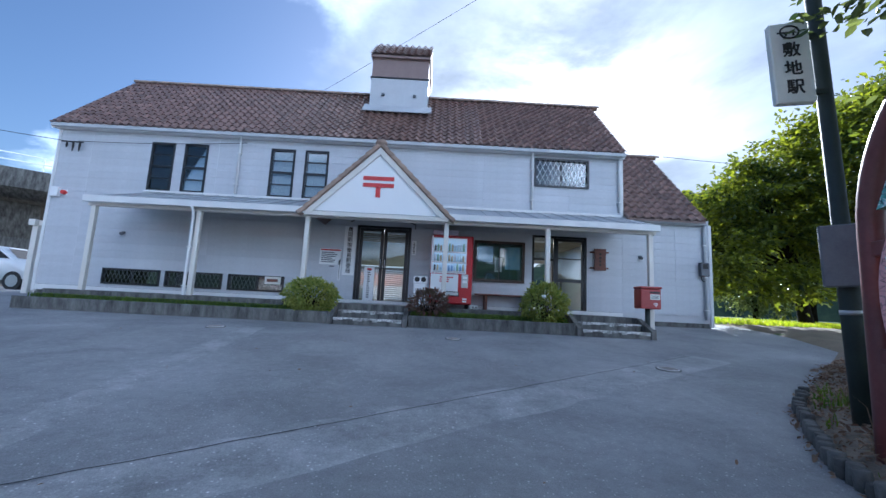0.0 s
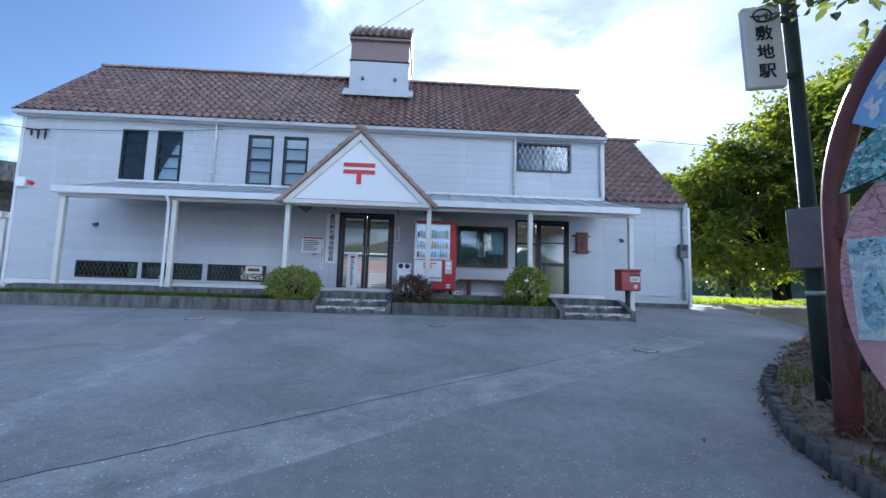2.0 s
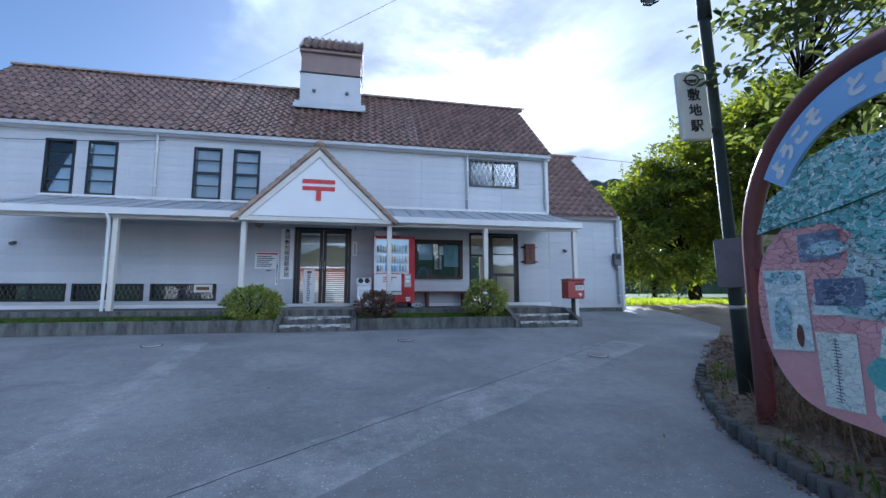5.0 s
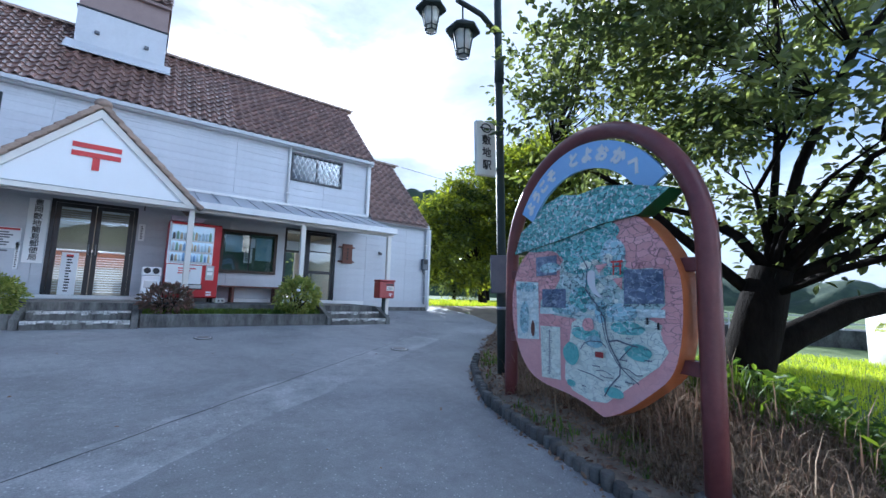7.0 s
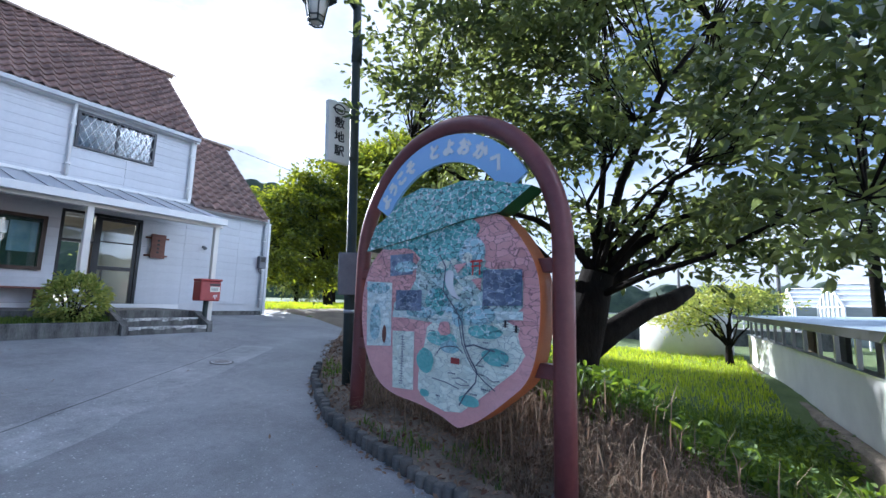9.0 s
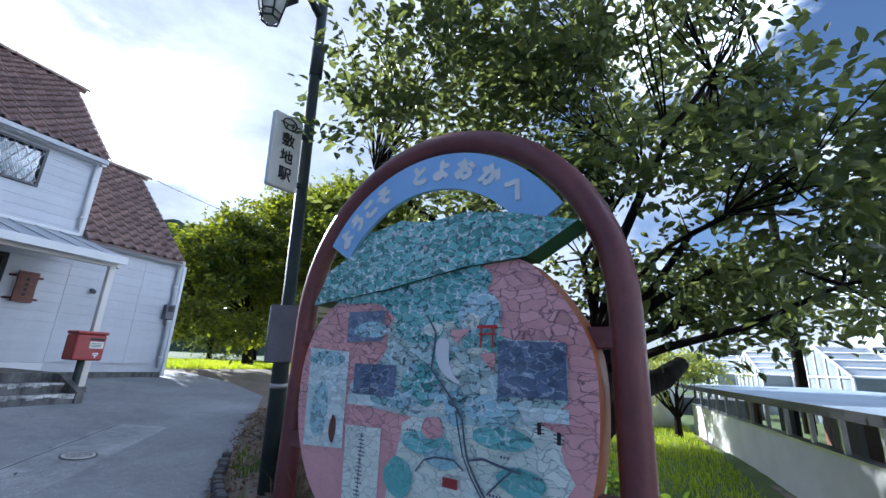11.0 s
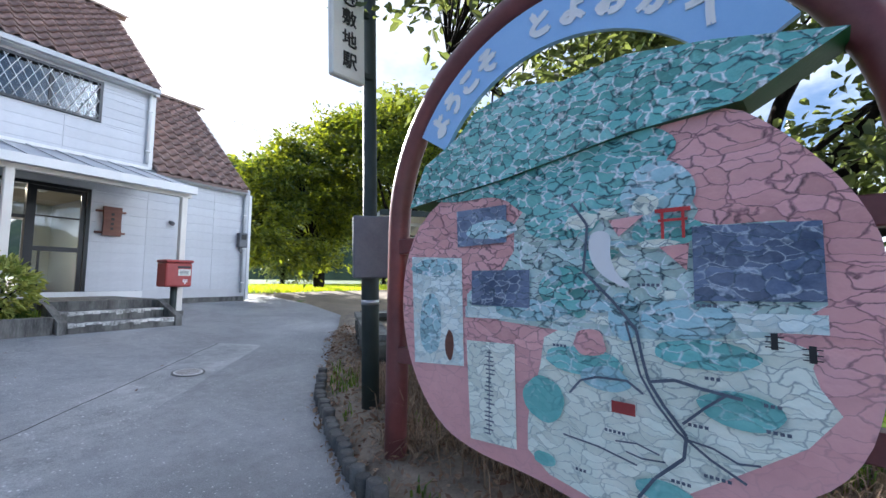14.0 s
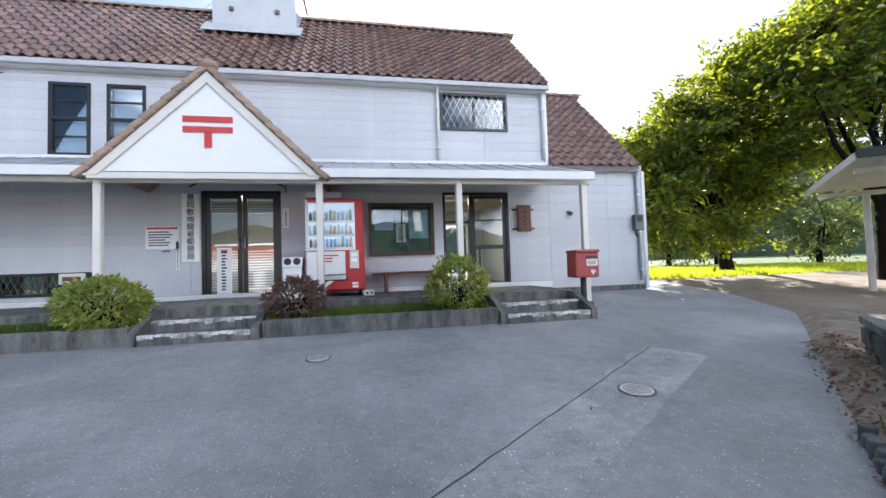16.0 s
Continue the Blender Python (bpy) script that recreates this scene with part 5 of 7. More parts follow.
def bush(x, y, z, rx, ry, rz, label, seed, material, leaf=0.09, n=2600, flower=False):
    rng = np.random.default_rng(seed)
    ob = thing("bush", pose(x, y, z), label, "bush")
    bm = bmesh.new()
    tips = []
    for k in range(22):
        a, q = rng.uniform(0, 6.28), rng.uniform(0.25, 0.95)
        e = Vector((math.cos(a) * rx * q, math.sin(a) * ry * q, rz * rng.uniform(0.7, 1.9)))
        tube([(0.04 * math.cos(a), 0.04 * math.sin(a), -0.05), e * 0.5 + Vector((0, 0, 0.08)), e], [0.012, 0.009, 0.004], 5, bm)
        tips.append(e)
    part("stems", bm, M_BARK, ob)
    u = rng.normal(0, 1, (n, 3))
    u /= np.linalg.norm(u, axis=1)[:, None]
    lump = np.array([1 + 0.22 * noise.noise(Vector(q * 2.2 + seed)) for q in u])
    q = u * (rng.uniform(0.45, 1.0, n) ** 0.5 * lump)[:, None]
    pos = q * np.array([rx, ry, rz]) + np.array([0, 0, rz * 0.95])
    pos = np.maximum(pos, [-99, -99, 0.01])
    leaves_mesh("leaves", pos, u, rng.uniform(0.6, 1.2, n) * leaf, material, ob, slim=0.5, seed=seed, droop=0.1)
    if flower:
        for k in range(2):
            p = Vector((rng.uniform(-0.3, 0.5) * rx, -ry * 0.95, rz * rng.uniform(0.9, 1.7)))
            part("flower", tube([p, p + Vector((0, -0.02, 0.03)), p + Vector((0, -0.03, 0.05))], [0.01, 0.035, 0.045], 7), M_WHITE, ob, "white bloom")
    return ob


bush(-2.12, 9.85, 1.14, 0.55, 0.46, 0.38, "rounded light green bush at the edge of the steps", 31, M_BUSH, 0.085, 3400)
bush(0.42, 9.88, 1.12, 0.42, 0.36, 0.34, "small reddish-leaved shrub in the planting bed", 32, M_BUSH_D, 0.1, 950)
bush(2.92, 9.85, 1.12, 0.48, 0.4, 0.47, "leafy green rose bush with white blooms", 33, M_BUSH, 0.1, 1900, True)
bush(6.85, 5.5, 0.95, 0.6, 0.55, 0.65, "dark green shrub on the raised stone bed", 34, M_LEAF, 0.12, 3200)


def blades(name, spots, height, width, material, label, seed, bend=0.5):
    """Grass: each blade a bent pair of quads."""
    rng = np.random.default_rng(seed)
    c = np.asarray(spots, float)
    n = len(c)
    a = rng.uniform(0, 6.28, n)
    d = np.stack([np.cos(a), np.sin(a), np.zeros(n)], 1)
    s = np.stack([-np.sin(a), np.cos(a), np.zeros(n)], 1)
    h = (rng.uniform(0.4, 1.25, n) * height)[:, None]
    w = (rng.uniform(0.6, 1.3, n) * width)[:, None]
    b = (rng.uniform(0.1, 1.0, n) * bend)[:, None]
    z = np.array([0, 0, 1.0])
    v = np.empty((n, 5, 3))
    v[:, 0], v[:, 1] = c - s * w, c + s * w
    m = c + z * h * 0.6 + d * h * b * 0.3
    v[:, 2], v[:, 3] = m + s * w * 0.7, m - s * w * 0.7
    v[:, 4] = c + z * h * (1 - 0.35 * b) + d * h * b
    i = np.arange(n) * 5
    f = [q for k in i.tolist() for q in ((k, k + 1, k + 2, k + 3), (k + 3, k + 2, k + 4))]
    me = bpy.data.meshes.new(name)
    me.from_pydata(v.reshape(-1, 3).tolist(), [], f)
    me.materials.append(material)
    return tagged(new(name, me), label, "grass", "", "stuff")


def scatter(n, x0, x1, y0, y1, seed, keep=lambda x, y: True, lift=0.0):
    rng = random.Random(seed)
    out = []
    while len(out) < n:
        x, y = rng.uniform(x0, x1), rng.uniform(y0, y1)
        if keep(x, y):
            out.append((x, y, land(x, y) - 0.02 + lift))
    return out


off = lambda x, y: x - edge_x(y)
blades("dry_grass", scatter(27000, 2.9, 7.2, -2.5, 5.2, 41, lambda x, y: 0.28 < off(x, y) < 1.75 and noise.noise((x * 1.3, y * 1.3, 4)) > -0.5 + 0.6 * (off(x, y) < 0.6)), 0.19, 0.0045, M_DRY, "tangled dry straw-coloured grass under the sign", 42, 1.9)
blades("weeds", scatter(26000, 4.0, 11, -3.0, 5.5, 43, lambda x, y: 1.35 + 0.5 * noise.noise((x, y, 3)) < off(x, y) < 6.5 and y > -0.7), 0.28, 0.012, M_WEED_SHADE, "dark green weeds in the hollow", 44, 0.8)
blades("sunny_grass", scatter(18000, 8.0, 19, -0.6, 6.0, 45, lambda x, y: off(x, y) > 4), 0.16, 0.012, M_GRASS, "bright green grass in the sun", 46, 0.6)
blades("lawn_grass", scatter(26000, 9.8, 22, 13.2, 20, 47), 0.16, 0.014, M_GRASS, "bright sunlit lawn behind the house", 48, 0.6)
# darker weed colour puts the beds' shade into this grass
blades("planter_grass", [(x, y, 1.195) for x, y in [(random.uniform(-7.95, -1.7), random.uniform(9.66, 10.2)) for _ in range(12000)]], 0.1, 0.007, M_WEED_SHADE, "short grass in the long bed", 49, 0.7)
blades("bed_grass", [(x, y, 1.195) for x, y in [(random.uniform(0.05, 3.4), random.uniform(9.66, 10.2)) for _ in range(6000)]], 0.12, 0.007, M_WEED_SHADE, "short grass between the shrubs", 50, 0.7)
blades("edge_weeds", scatter(420, 3.0, 5.2, 1.5, 6.0, 51, lambda x, y: 0.15 < off(x, y) < 0.7 and noise.noise((x * 2.1, y * 2.1, 7)) > 0.12), 0.13, 0.008, M_WEED_SHADE, "green weeds along the kerb", 52, 0.8)
gully = scatter(9000, 4.0, 11, -1.2, 5.0, 57, lambda x, y: 1.3 < off(x, y) < 6.0 and noise.noise((x * 0.9, y * 0.9, 2)) > -0.25)
grng = np.random.default_rng(58)
gp = np.array(gully) + np.stack([np.zeros(9000), np.zeros(9000), grng.uniform(0.03, 0.34, 9000)], 1)
tagged(leaves_mesh("broad_weeds", gp, grng.normal(0, 1, (9000, 3)) * [1, 1, 0.3], grng.uniform(0.05, 0.13, 9000), M_WEED_SHADE, None, 0.55, 0.2, 59, 0.0), "broad-leaved dark weeds filling the hollow", "weeds", "", "stuff")
stalks = scatter(360, 3.2, 6.2, -1.5, 4.5, 71, lambda x, y: 0.4 < off(x, y) < 1.6)
blades("dead_stalks", stalks, 0.5, 0.006, M_DRY, "tall dead weed stalks", 72, 0.7)
sp = scatter(9500, 2.2, 7, -1.5, 7.5, 53, lambda x, y: -0.13 < off(x, y) < 2.2, 0.045)
litter = leaves_mesh("leaf_litter", [(a, b, c if off(a, b) > 0 else rise(b) + 0.016) for a, b, c in sp], np.random.default_rng(5).normal(0, 1, (len(sp), 3)) * [1, 1, 0.05], np.random.default_rng(6).uniform(0.03, 0.075, len(sp)), M_DEAD, None, 0.5, 0.15, 54, 0.0)
tagged(litter, "scattered dry brown fallen leaves along the kerb", "leaves", "", "stuff")
sp = [(random.uniform(-6, 4.5), random.uniform(2.0, 9.3)) for _ in range(120)]
chips = leaves_mesh("stray_leaves", [(a, b, rise(b) + 0.016) for a, b in sp if off(a, b) < -0.2], np.random.default_rng(7).normal(0, 1, (len([1 for a, b in sp if off(a, b) < -0.2]), 3)) * [1, 1, 0.05], np.random.default_rng(8).uniform(0.02, 0.05, len([1 for a, b in sp if off(a, b) < -0.2])), M_DEAD, None, 0.5, 0.15, 55, 0.0)
tagged(chips, "a few pale stray leaves on the asphalt", "leaves", "", "stuff")

# ---- welcome map board under its arch ----
UX = Vector((0.53, 2.31)).normalized()
board = thing("welcome_map_board", pose(3.0, 1.36, 0, 0, 0, math.degrees(math.atan2(UX.y, UX.x))), "fruit-shaped painted town map hung in a maroon steel arch", "sign")
AR = 1.185
arc = [(AR + AR * math.cos(a), 0, 2.1 + AR * math.sin(a)) for a in [math.pi * (1 - k / 28) for k in range(29)]]
part("arch", tube([(0, 0, 0.2), (0, 0, 1.2)] + arc + [(2 * AR, 0, 1.2), (2 * AR, 0, 0.3)], 0.075, 20), M_ARCH, board, "round maroon steel tube", True)
for x, z in ((0, 0.42), (2 * AR, 0.5)):
    part("footing", tube([(x, 0, z - 0.3), (x, 0, z + 0.04), (x, 0, z + 0.07)], [0.15, 0.14, 0.1], 10), M_CONCRETE, board, "rough concrete footing")
for z in (1.27, 1.98):
    part("bracket", box(0.03, 0.3, -0.03, 0.05, z - 0.05, z + 0.05, 0.006), M_ARCH, board)
    part("bracket", box(2.06, 2.34, -0.03, 0.05, z - 0.05, z + 0.05, 0.006), M_ARCH, board)

# near-white line colours below are painted glints, dark ones the cracks themselves
M_PINK = cracked("pink_board_paint", (0.70, 0.34, 0.335), (0.83, 0.46, 0.445), (0.13, 0.055, 0.065), 10, 0.4, 0.35, 0.95, 0.055, 0.12)
M_ORANGE = surface("orange_board_edge", (0.42, 0.11, 0.03), (0.52, 0.17, 0.05), rough=0.5, scale=4)
M_TEAL = cracked("teal_leaf_paint", (0.13, 0.44, 0.41), (0.28, 0.62, 0.58), (0.93, 0.97, 0.98), 13, 0.2, 0.7, 1.0, 0.11)
M_LEAFEDGE = surface("dark_green_edge", (0.005, 0.06, 0.015), (0.01, 0.09, 0.025), rough=0.5)
M_CREAMMAP = cracked("pale_map_paint", (0.76, 0.86, 0.76), (0.90, 0.91, 0.78), (0.12, 0.2, 0.22), 13, 0.28, 0.4, 0.9, 0.055, 0.6)
M_BLUEMAP = cracked("blue_green_map_paint", (0.26, 0.52, 0.56), (0.55, 0.75, 0.78), (0.93, 0.97, 0.98), 13, 0.2, 0.7, 1.0, 0.11)
M_PHOTO = cracked("dark_blue_photo", (0.05, 0.08, 0.16), (0.26, 0.32, 0.44), (0.6, 0.68, 0.75), 13, 0.3, 0.5, 0.7, 0.07)
M_SKYBAND = surface("sky_blue_banner", (0.30, 0.52, 0.84), (0.36, 0.58, 0.88), rough=0.35, bump=0.02)
M_PALE = cracked("pale_picture", (0.68, 0.84, 0.85), (0.90, 0.91, 0.80), (0.25, 0.4, 0.44), 14, 0.35, 0.5, 0.8, 0.06, 0.5)
M_MIDMAP = cracked("mottled_map_paint", (0.36, 0.60, 0.60), (0.74, 0.80, 0.70), (0.90, 0.95, 0.96), 13, 0.24, 0.6, 1.0, 0.1)
M_ROADINK = surface("map_road_ink", (0.06, 0.08, 0.11), (0.14, 0.17, 0.22), rough=0.5, bump=0)

FRONT = 0.12


def face(name, outline, layer, material, label="", thick=0.003, parent=None):
    y = FRONT + 0.0035 * layer
    return part(name, slab(outline, -thick, lambda a, b, c: (a, y + c, b)), material, parent or board, label)


def rounded(pts, n=3):
    """Chaikin's corner cutting."""
    for _ in range(n):
        pts = [q for (a, b), (c, d) in zip(pts, pts[1:] + pts[:1]) for q in ((a * 0.75 + c * 0.25, b * 0.75 + d * 0.25), (a * 0.25 + c * 0.75, b * 0.25 + d * 0.75))]
    return pts


def blob(cx, cz, rx, rz, seed, rough=0.2, n=28):
    return [(cx + rx * math.cos(a) * (1 + rough * noise.noise((math.cos(a) * 1.5, math.sin(a) * 1.5, seed))), cz + rz * math.sin(a) * (1 + rough * noise.noise((math.cos(a) * 1.5 + 5, math.sin(a) * 1.5, seed)))) for a in [2 * math.pi * k / n for k in range(n)]]


body = [(1.96, 2.2), (2.17, 1.9), (2.19, 1.5), (2.07, 1.18), (1.86, 0.95), (1.6, 0.875), (1.28, 0.865), (1.0, 0.82), (0.86, 0.77), (0.8, 0.77), (0.6, 0.87), (0.38, 1.04), (0.19, 1.2), (0.12, 1.45), (0.1, 1.75), (0.13, 1.98), (0.3, 2.24), (0.5, 2.42), (1.2, 2.5)]
panel = part("fruit_panel", slab(rounded(body, 2), 0.17, lambda a, b, c: (a, FRONT - c, b)), [M_PINK, M_ORANGE], board, "faded pink cracked paint with orange edges")
for f in panel.data.polygons:
    f.material_index = 0 if abs(f.normal.y) > 0.5 else 1
leaf_shape = [(2.1, 2.2), (1.97, 2.44), (1.72, 2.55), (1.58, 2.67), (1.3, 2.72), (1.08, 2.67), (0.8, 2.69), (0.5, 2.63), (0.15, 2.53), (0.42, 2.38), (0.8, 2.36), (1.4, 2.27)]
top_leaf = part("leaf_panel", slab(leaf_shape, 0.17, lambda a, b, c: (a, FRONT + 0.03 - c, b)), [M_TEAL, M_LEAFEDGE], board, "teal-green flaking leaf at the top")
for f in top_leaf.data.polygons:
    f.material_index = 0 if abs(f.normal.y) > 0.5 else 1
# the map: pale ground below, a mottled middle, flaking hills at the top
face("map_area", rounded([(1.19, 1.56), (1.23, 1.32), (1.29, 1.16), (1.29, 0.92), (0.86, 0.84), (0.61, 1.02), (0.2, 1.33), (0.29, 1.47), (0.26, 1.57), (0.7, 1.62)], 1), 1, M_CREAMMAP, "pale cream map ground")
face("map_area", rounded([(1.66, 1.57), (1.66, 1.72), (1.36, 1.84), (1.36, 2.1), (1.05, 2.2), (0.7, 2.18), (0.56, 2.04), (0.6, 1.96), (0.24, 1.96), (0.24, 1.6), (0.8, 1.52)], 1), 1.25, M_MIDMAP, "cracked pale middle of the map")
face("upland", rounded([(2.0, 2.24), (1.5, 2.32), (1.1, 2.38), (0.8, 2.42), (0.6, 2.3), (0.7, 2.2), (0.55, 2.1), (0.66, 2.0), (0.85, 2.06), (1.05, 1.96), (1.3, 2.08), (1.45, 2.2), (1.75, 2.19)], 2), 2, M_TEAL, "flaking blue-green hills")
for i, (cx, cz, rx, rz, mat) in enumerate(((1.11, 2.04, 0.19, 0.1, M_TEAL), (0.70, 2.1, 0.13, 0.12, M_BLUEMAP), (1.08, 1.72, 0.14, 0.1, M_TEAL), (1.28, 1.62, 0.2, 0.05, M_BLUEMAP), (0.68, 1.95, 0.12, 0.06, M_TEAL), (0.62, 1.62, 0.16, 0.07, M_BLUEMAP), (1.2, 1.225, 0.1, 0.1, M_TEAL), (0.57, 1.50, 0.17, 0.05, M_TEAL), (0.47, 1.33, 0.12, 0.06, M_TEAL), (0.71, 0.985, 0.1, 0.04, M_TEAL), (1.2, 0.965, 0.055, 0.03, M_TEAL), (1.02, 1.42, 0.17, 0.06, M_TEAL), (0.92, 1.36, 0.1, 0.05, M_BLUEMAP), (0.84, 1.62, 0.06, 0.1, M_BLUEMAP), (1.5, 2.02, 0.16, 0.05, M_BLUEMAP))):
    face("green_patch", blob(cx, cz, rx, rz, i + 3, 0.15), 3 + i * 0.12, mat, "painted green patch")
face("pink_patch", [(0.89, 2.01), (0.75, 2.02), (0.85, 1.94)], 5.2, M_PINK, "small pink patch")
face("pink_patch", [(0.70, 1.89), (0.6, 1.9), (0.61, 1.8)], 5.2, M_PINK, "small brown-pink triangle")
face("pink_patch", blob(0.98, 1.5, 0.07, 0.06, 31), 5.2, M_PINK, "small pink patch")
face("lake", rounded([(0.965, 1.97), (0.875, 1.965), (0.885, 1.86), (0.86, 1.79), (0.79, 1.725), (0.88, 1.755), (0.945, 1.81), (0.975, 1.88)], 2), 8.4, M_WHITE, "white crescent")
frame_pic = face("festival_picture", [(2.1, 1.9), (1.7, 1.88), (1.68, 1.3), (2.06, 1.27)], 2, M_PALE, "pale painted picture panel")
face("picture_tree", blob(1.9, 1.83, 0.18, 0.05, 4), 3, M_BLUEMAP, "", parent=frame_pic)
face("picture_stream", blob(1.93, 1.5, 0.09, 0.17, 8), 3, M_BLUEMAP, "", parent=frame_pic)
face("picture_shape", blob(1.78, 1.4, 0.03, 0.08, 9), 3.2, M_WOOD, "", parent=frame_pic)
legend = face("legend_plate", [(1.66, 1.44), (1.36, 1.45), (1.35, 0.96), (1.63, 0.94)], 2, M_CREAMMAP, "cream legend plate with fine print")
rng = random.Random(14)
bm = bmesh.new()
for i in range(20):
    z = 0.99 + i * 0.021
    box(1.51 - rng.uniform(0.01, 0.035), 1.51 + rng.uniform(0.01, 0.035), FRONT + 0.0072, FRONT + 0.0085, z, z + 0.006, bm=bm)
box(1.508, 1.512, FRONT + 0.0072, FRONT + 0.0085, 0.99, 1.41, bm=bm)
part("print", bm, M_ROADINK, legend, "small unreadable print")
face("photo", [(0.59, 1.96), (0.24, 1.95), (0.24, 1.70), (0.59, 1.69)], 4, M_PHOTO, "dark blue photograph panel")
face("photo", [(1.73, 2.14), (1.4, 2.14), (1.4, 1.95), (1.72, 1.94)], 4, M_PHOTO, "dark landscape photograph panel")
face("photo", [(1.62, 1.81), (1.27, 1.81), (1.27, 1.63), (1.62, 1.63)], 4, M_PHOTO, "dark photograph panel")
face("pale_band", [(1.67, 1.62), (0.24, 1.66), (0.24, 1.6), (1.67, 1.56)], 1.6, M_PALE, "faded pale blue railway band")


def road_line(pts, w, material, layer):
    bm = bmesh.new()
    y = FRONT + 0.0035 * layer
    for (a, b), (c, d) in zip(pts, pts[1:]):
        l = math.hypot(c - a, d - b)
        nx, nz = -(d - b) / l * w / 2, (c - a) / l * w / 2
        bm.faces.new([bm.verts.new(q) for q in ((a + nx, y, b + nz), (c + nx, y, d + nz), (c - nx, y, d - nz), (a - nx, y, b - nz))])
    tagged(part("map_road", bm, material, board, "dark painted road line"), kind="stuff")


for k, (w, pts) in enumerate((
        (0.012, [(1.05, 2.1), (0.98, 2.0), (0.985, 1.93), (1.0, 1.8), (0.88, 1.68), (0.79, 1.57), (0.77, 1.46), (0.75, 1.38), (0.70, 1.3), (0.63, 1.21), (0.64, 1.13), (0.69, 1.08), (0.74, 1.03), (0.8, 0.94)]),
        (0.009, [(0.83, 1.6), (0.80, 1.48), (0.78, 1.4), (0.73, 1.31), (0.66, 1.22), (0.56, 1.15), (0.46, 1.1)]),
        (0.009, [(0.64, 1.25), (0.57, 1.32), (0.5, 1.38)]),
        (0.012, [(0.75, 1.38), (0.66, 1.40), (0.58, 1.385), (0.46, 1.37)]),
        (0.007, [(0.64, 1.2), (0.55, 1.19), (0.48, 1.16), (0.42, 1.17)]),
        (0.009, [(1.07, 1.28), (1.02, 1.34), (0.95, 1.365), (0.83, 1.37), (0.77, 1.33)]),
        (0.006, [(0.72, 1.12), (0.8, 1.14), (0.88, 1.13)]),
        (0.006, [(0.7, 1.1), (0.78, 1.09), (0.84, 1.1)]),
        (0.007, [(1.1, 1.1), (0.95, 1.09), (0.8, 1.06)]))):
    road_line(pts, w, M_ROADINK, 6 + 0.15 * k)
for k in range(18):
    rng2 = random.Random(140 + k)
    face("map_patch", blob(rng2.uniform(0.64, 1.15), rng2.uniform(1.58, 2.1), rng2.uniform(0.025, 0.08), rng2.uniform(0.015, 0.045), k + 40, 0.5, 18), 4.3 + 0.04 * k, (M_TEAL, M_CREAMMAP, M_BLUEMAP, M_BLUEMAP, M_CREAMMAP)[k % 5], "small painted map patch")
for k, (x, z) in enumerate(((0.52, 1.42), (0.36, 1.36), (0.56, 1.25), (0.34, 1.28), (0.5, 1.09), (0.84, 1.16), (0.62, 1.04), (1.0, 0.97), (1.08, 1.47), (0.52, 1.67), (0.95, 1.71), (0.7, 1.74))):
    rng2 = random.Random(90 + k)
    bm = bmesh.new()
    for j in range(rng2.randint(3, 5)):
        box(x + j * 0.017, x + j * 0.017 + 0.011, FRONT + 0.028, FRONT + 0.0295, z, z + 0.011, bm=bm)
    part("place_name", bm, M_ROADINK, board, "tiny unreadable place name")
part("red_label", box(0.80, 0.89, FRONT + 0.026, FRONT + 0.028, 1.24, 1.285), M_BOXRED, board, "small red name plate with worn print")
for cx, cz in ((0.37, 1.57), (0.28, 1.54)):
    bm = bmesh.new()
    box(cx - 0.009, cx + 0.009, FRONT + 0.026, FRONT + 0.028, cz - 0.026, cz + 0.026, bm=bm)
    for d in (-0.018, -0.002, 0.015):
        box(cx - 0.024, cx + 0.024, FRONT + 0.026, FRONT + 0.0278, cz + d - 0.0018, cz + d + 0.0018, bm=bm)
    part("insect_mark", bm, M_INK, board, "small black painted insect")
gate = bmesh.new()
for a, b, c, d in ((0.68, 0.69, 1.92, 2.02), (0.61, 0.62, 1.92, 2.02), (0.59, 0.71, 2.02, 2.035), (0.6, 0.7, 1.985, 1.995)):
    box(a, b, FRONT + 0.02, FRONT + 0.024, c, d, bm=gate)
part("red_gate_mark", gate, M_RED, board, "small red gate drawing")

ban = []
for k in range(33):
    a = radians(32 + 116 * k / 32)
    ban.append((AR + 1.09 * math.cos(a), 2.1 + 1.09 * math.sin(a)))
for k in range(33):
    a = radians(148 - 116 * k / 32)
    ban.append((AR + 0.845 * math.cos(a), 2.1 + 0.845 * math.sin(a)))
bm = bmesh.new()
o_, i_ = ban[:33], ban[33:][::-1]
for k in range(32):
    slab([o_[k], o_[k + 1], i_[k + 1], i_[k]], 0.03, lambda a, b, c: (a, 0.045 - c, b), bm)
bmesh.ops.remove_doubles(bm, verts=bm.verts[:], dist=1e-4)
banner = part("banner", bm, M_SKYBAND, board, "sky-blue arched banner with white lettering")
for ch, a in zip("ようこそとよおかへ", (39, 48, 57, 66, 86, 97, 108, 120, 132)):
    t = radians(a)
    c = Vector((AR + 0.965 * math.cos(t), 0.049, 2.1 + 0.965 * math.sin(t)))
    up = Vector((math.cos(t), 0, math.sin(t)))
    rt = up.cross(Vector((0, 1, 0)))
    m = Matrix((rt, up, Vector((0, 1, 0)))).transposed().to_4x4()
    m.translation = c
    letters("letter", ch, 0.15, m, M_WHITE, banner, False, 1, 0.002, "", 0.012)

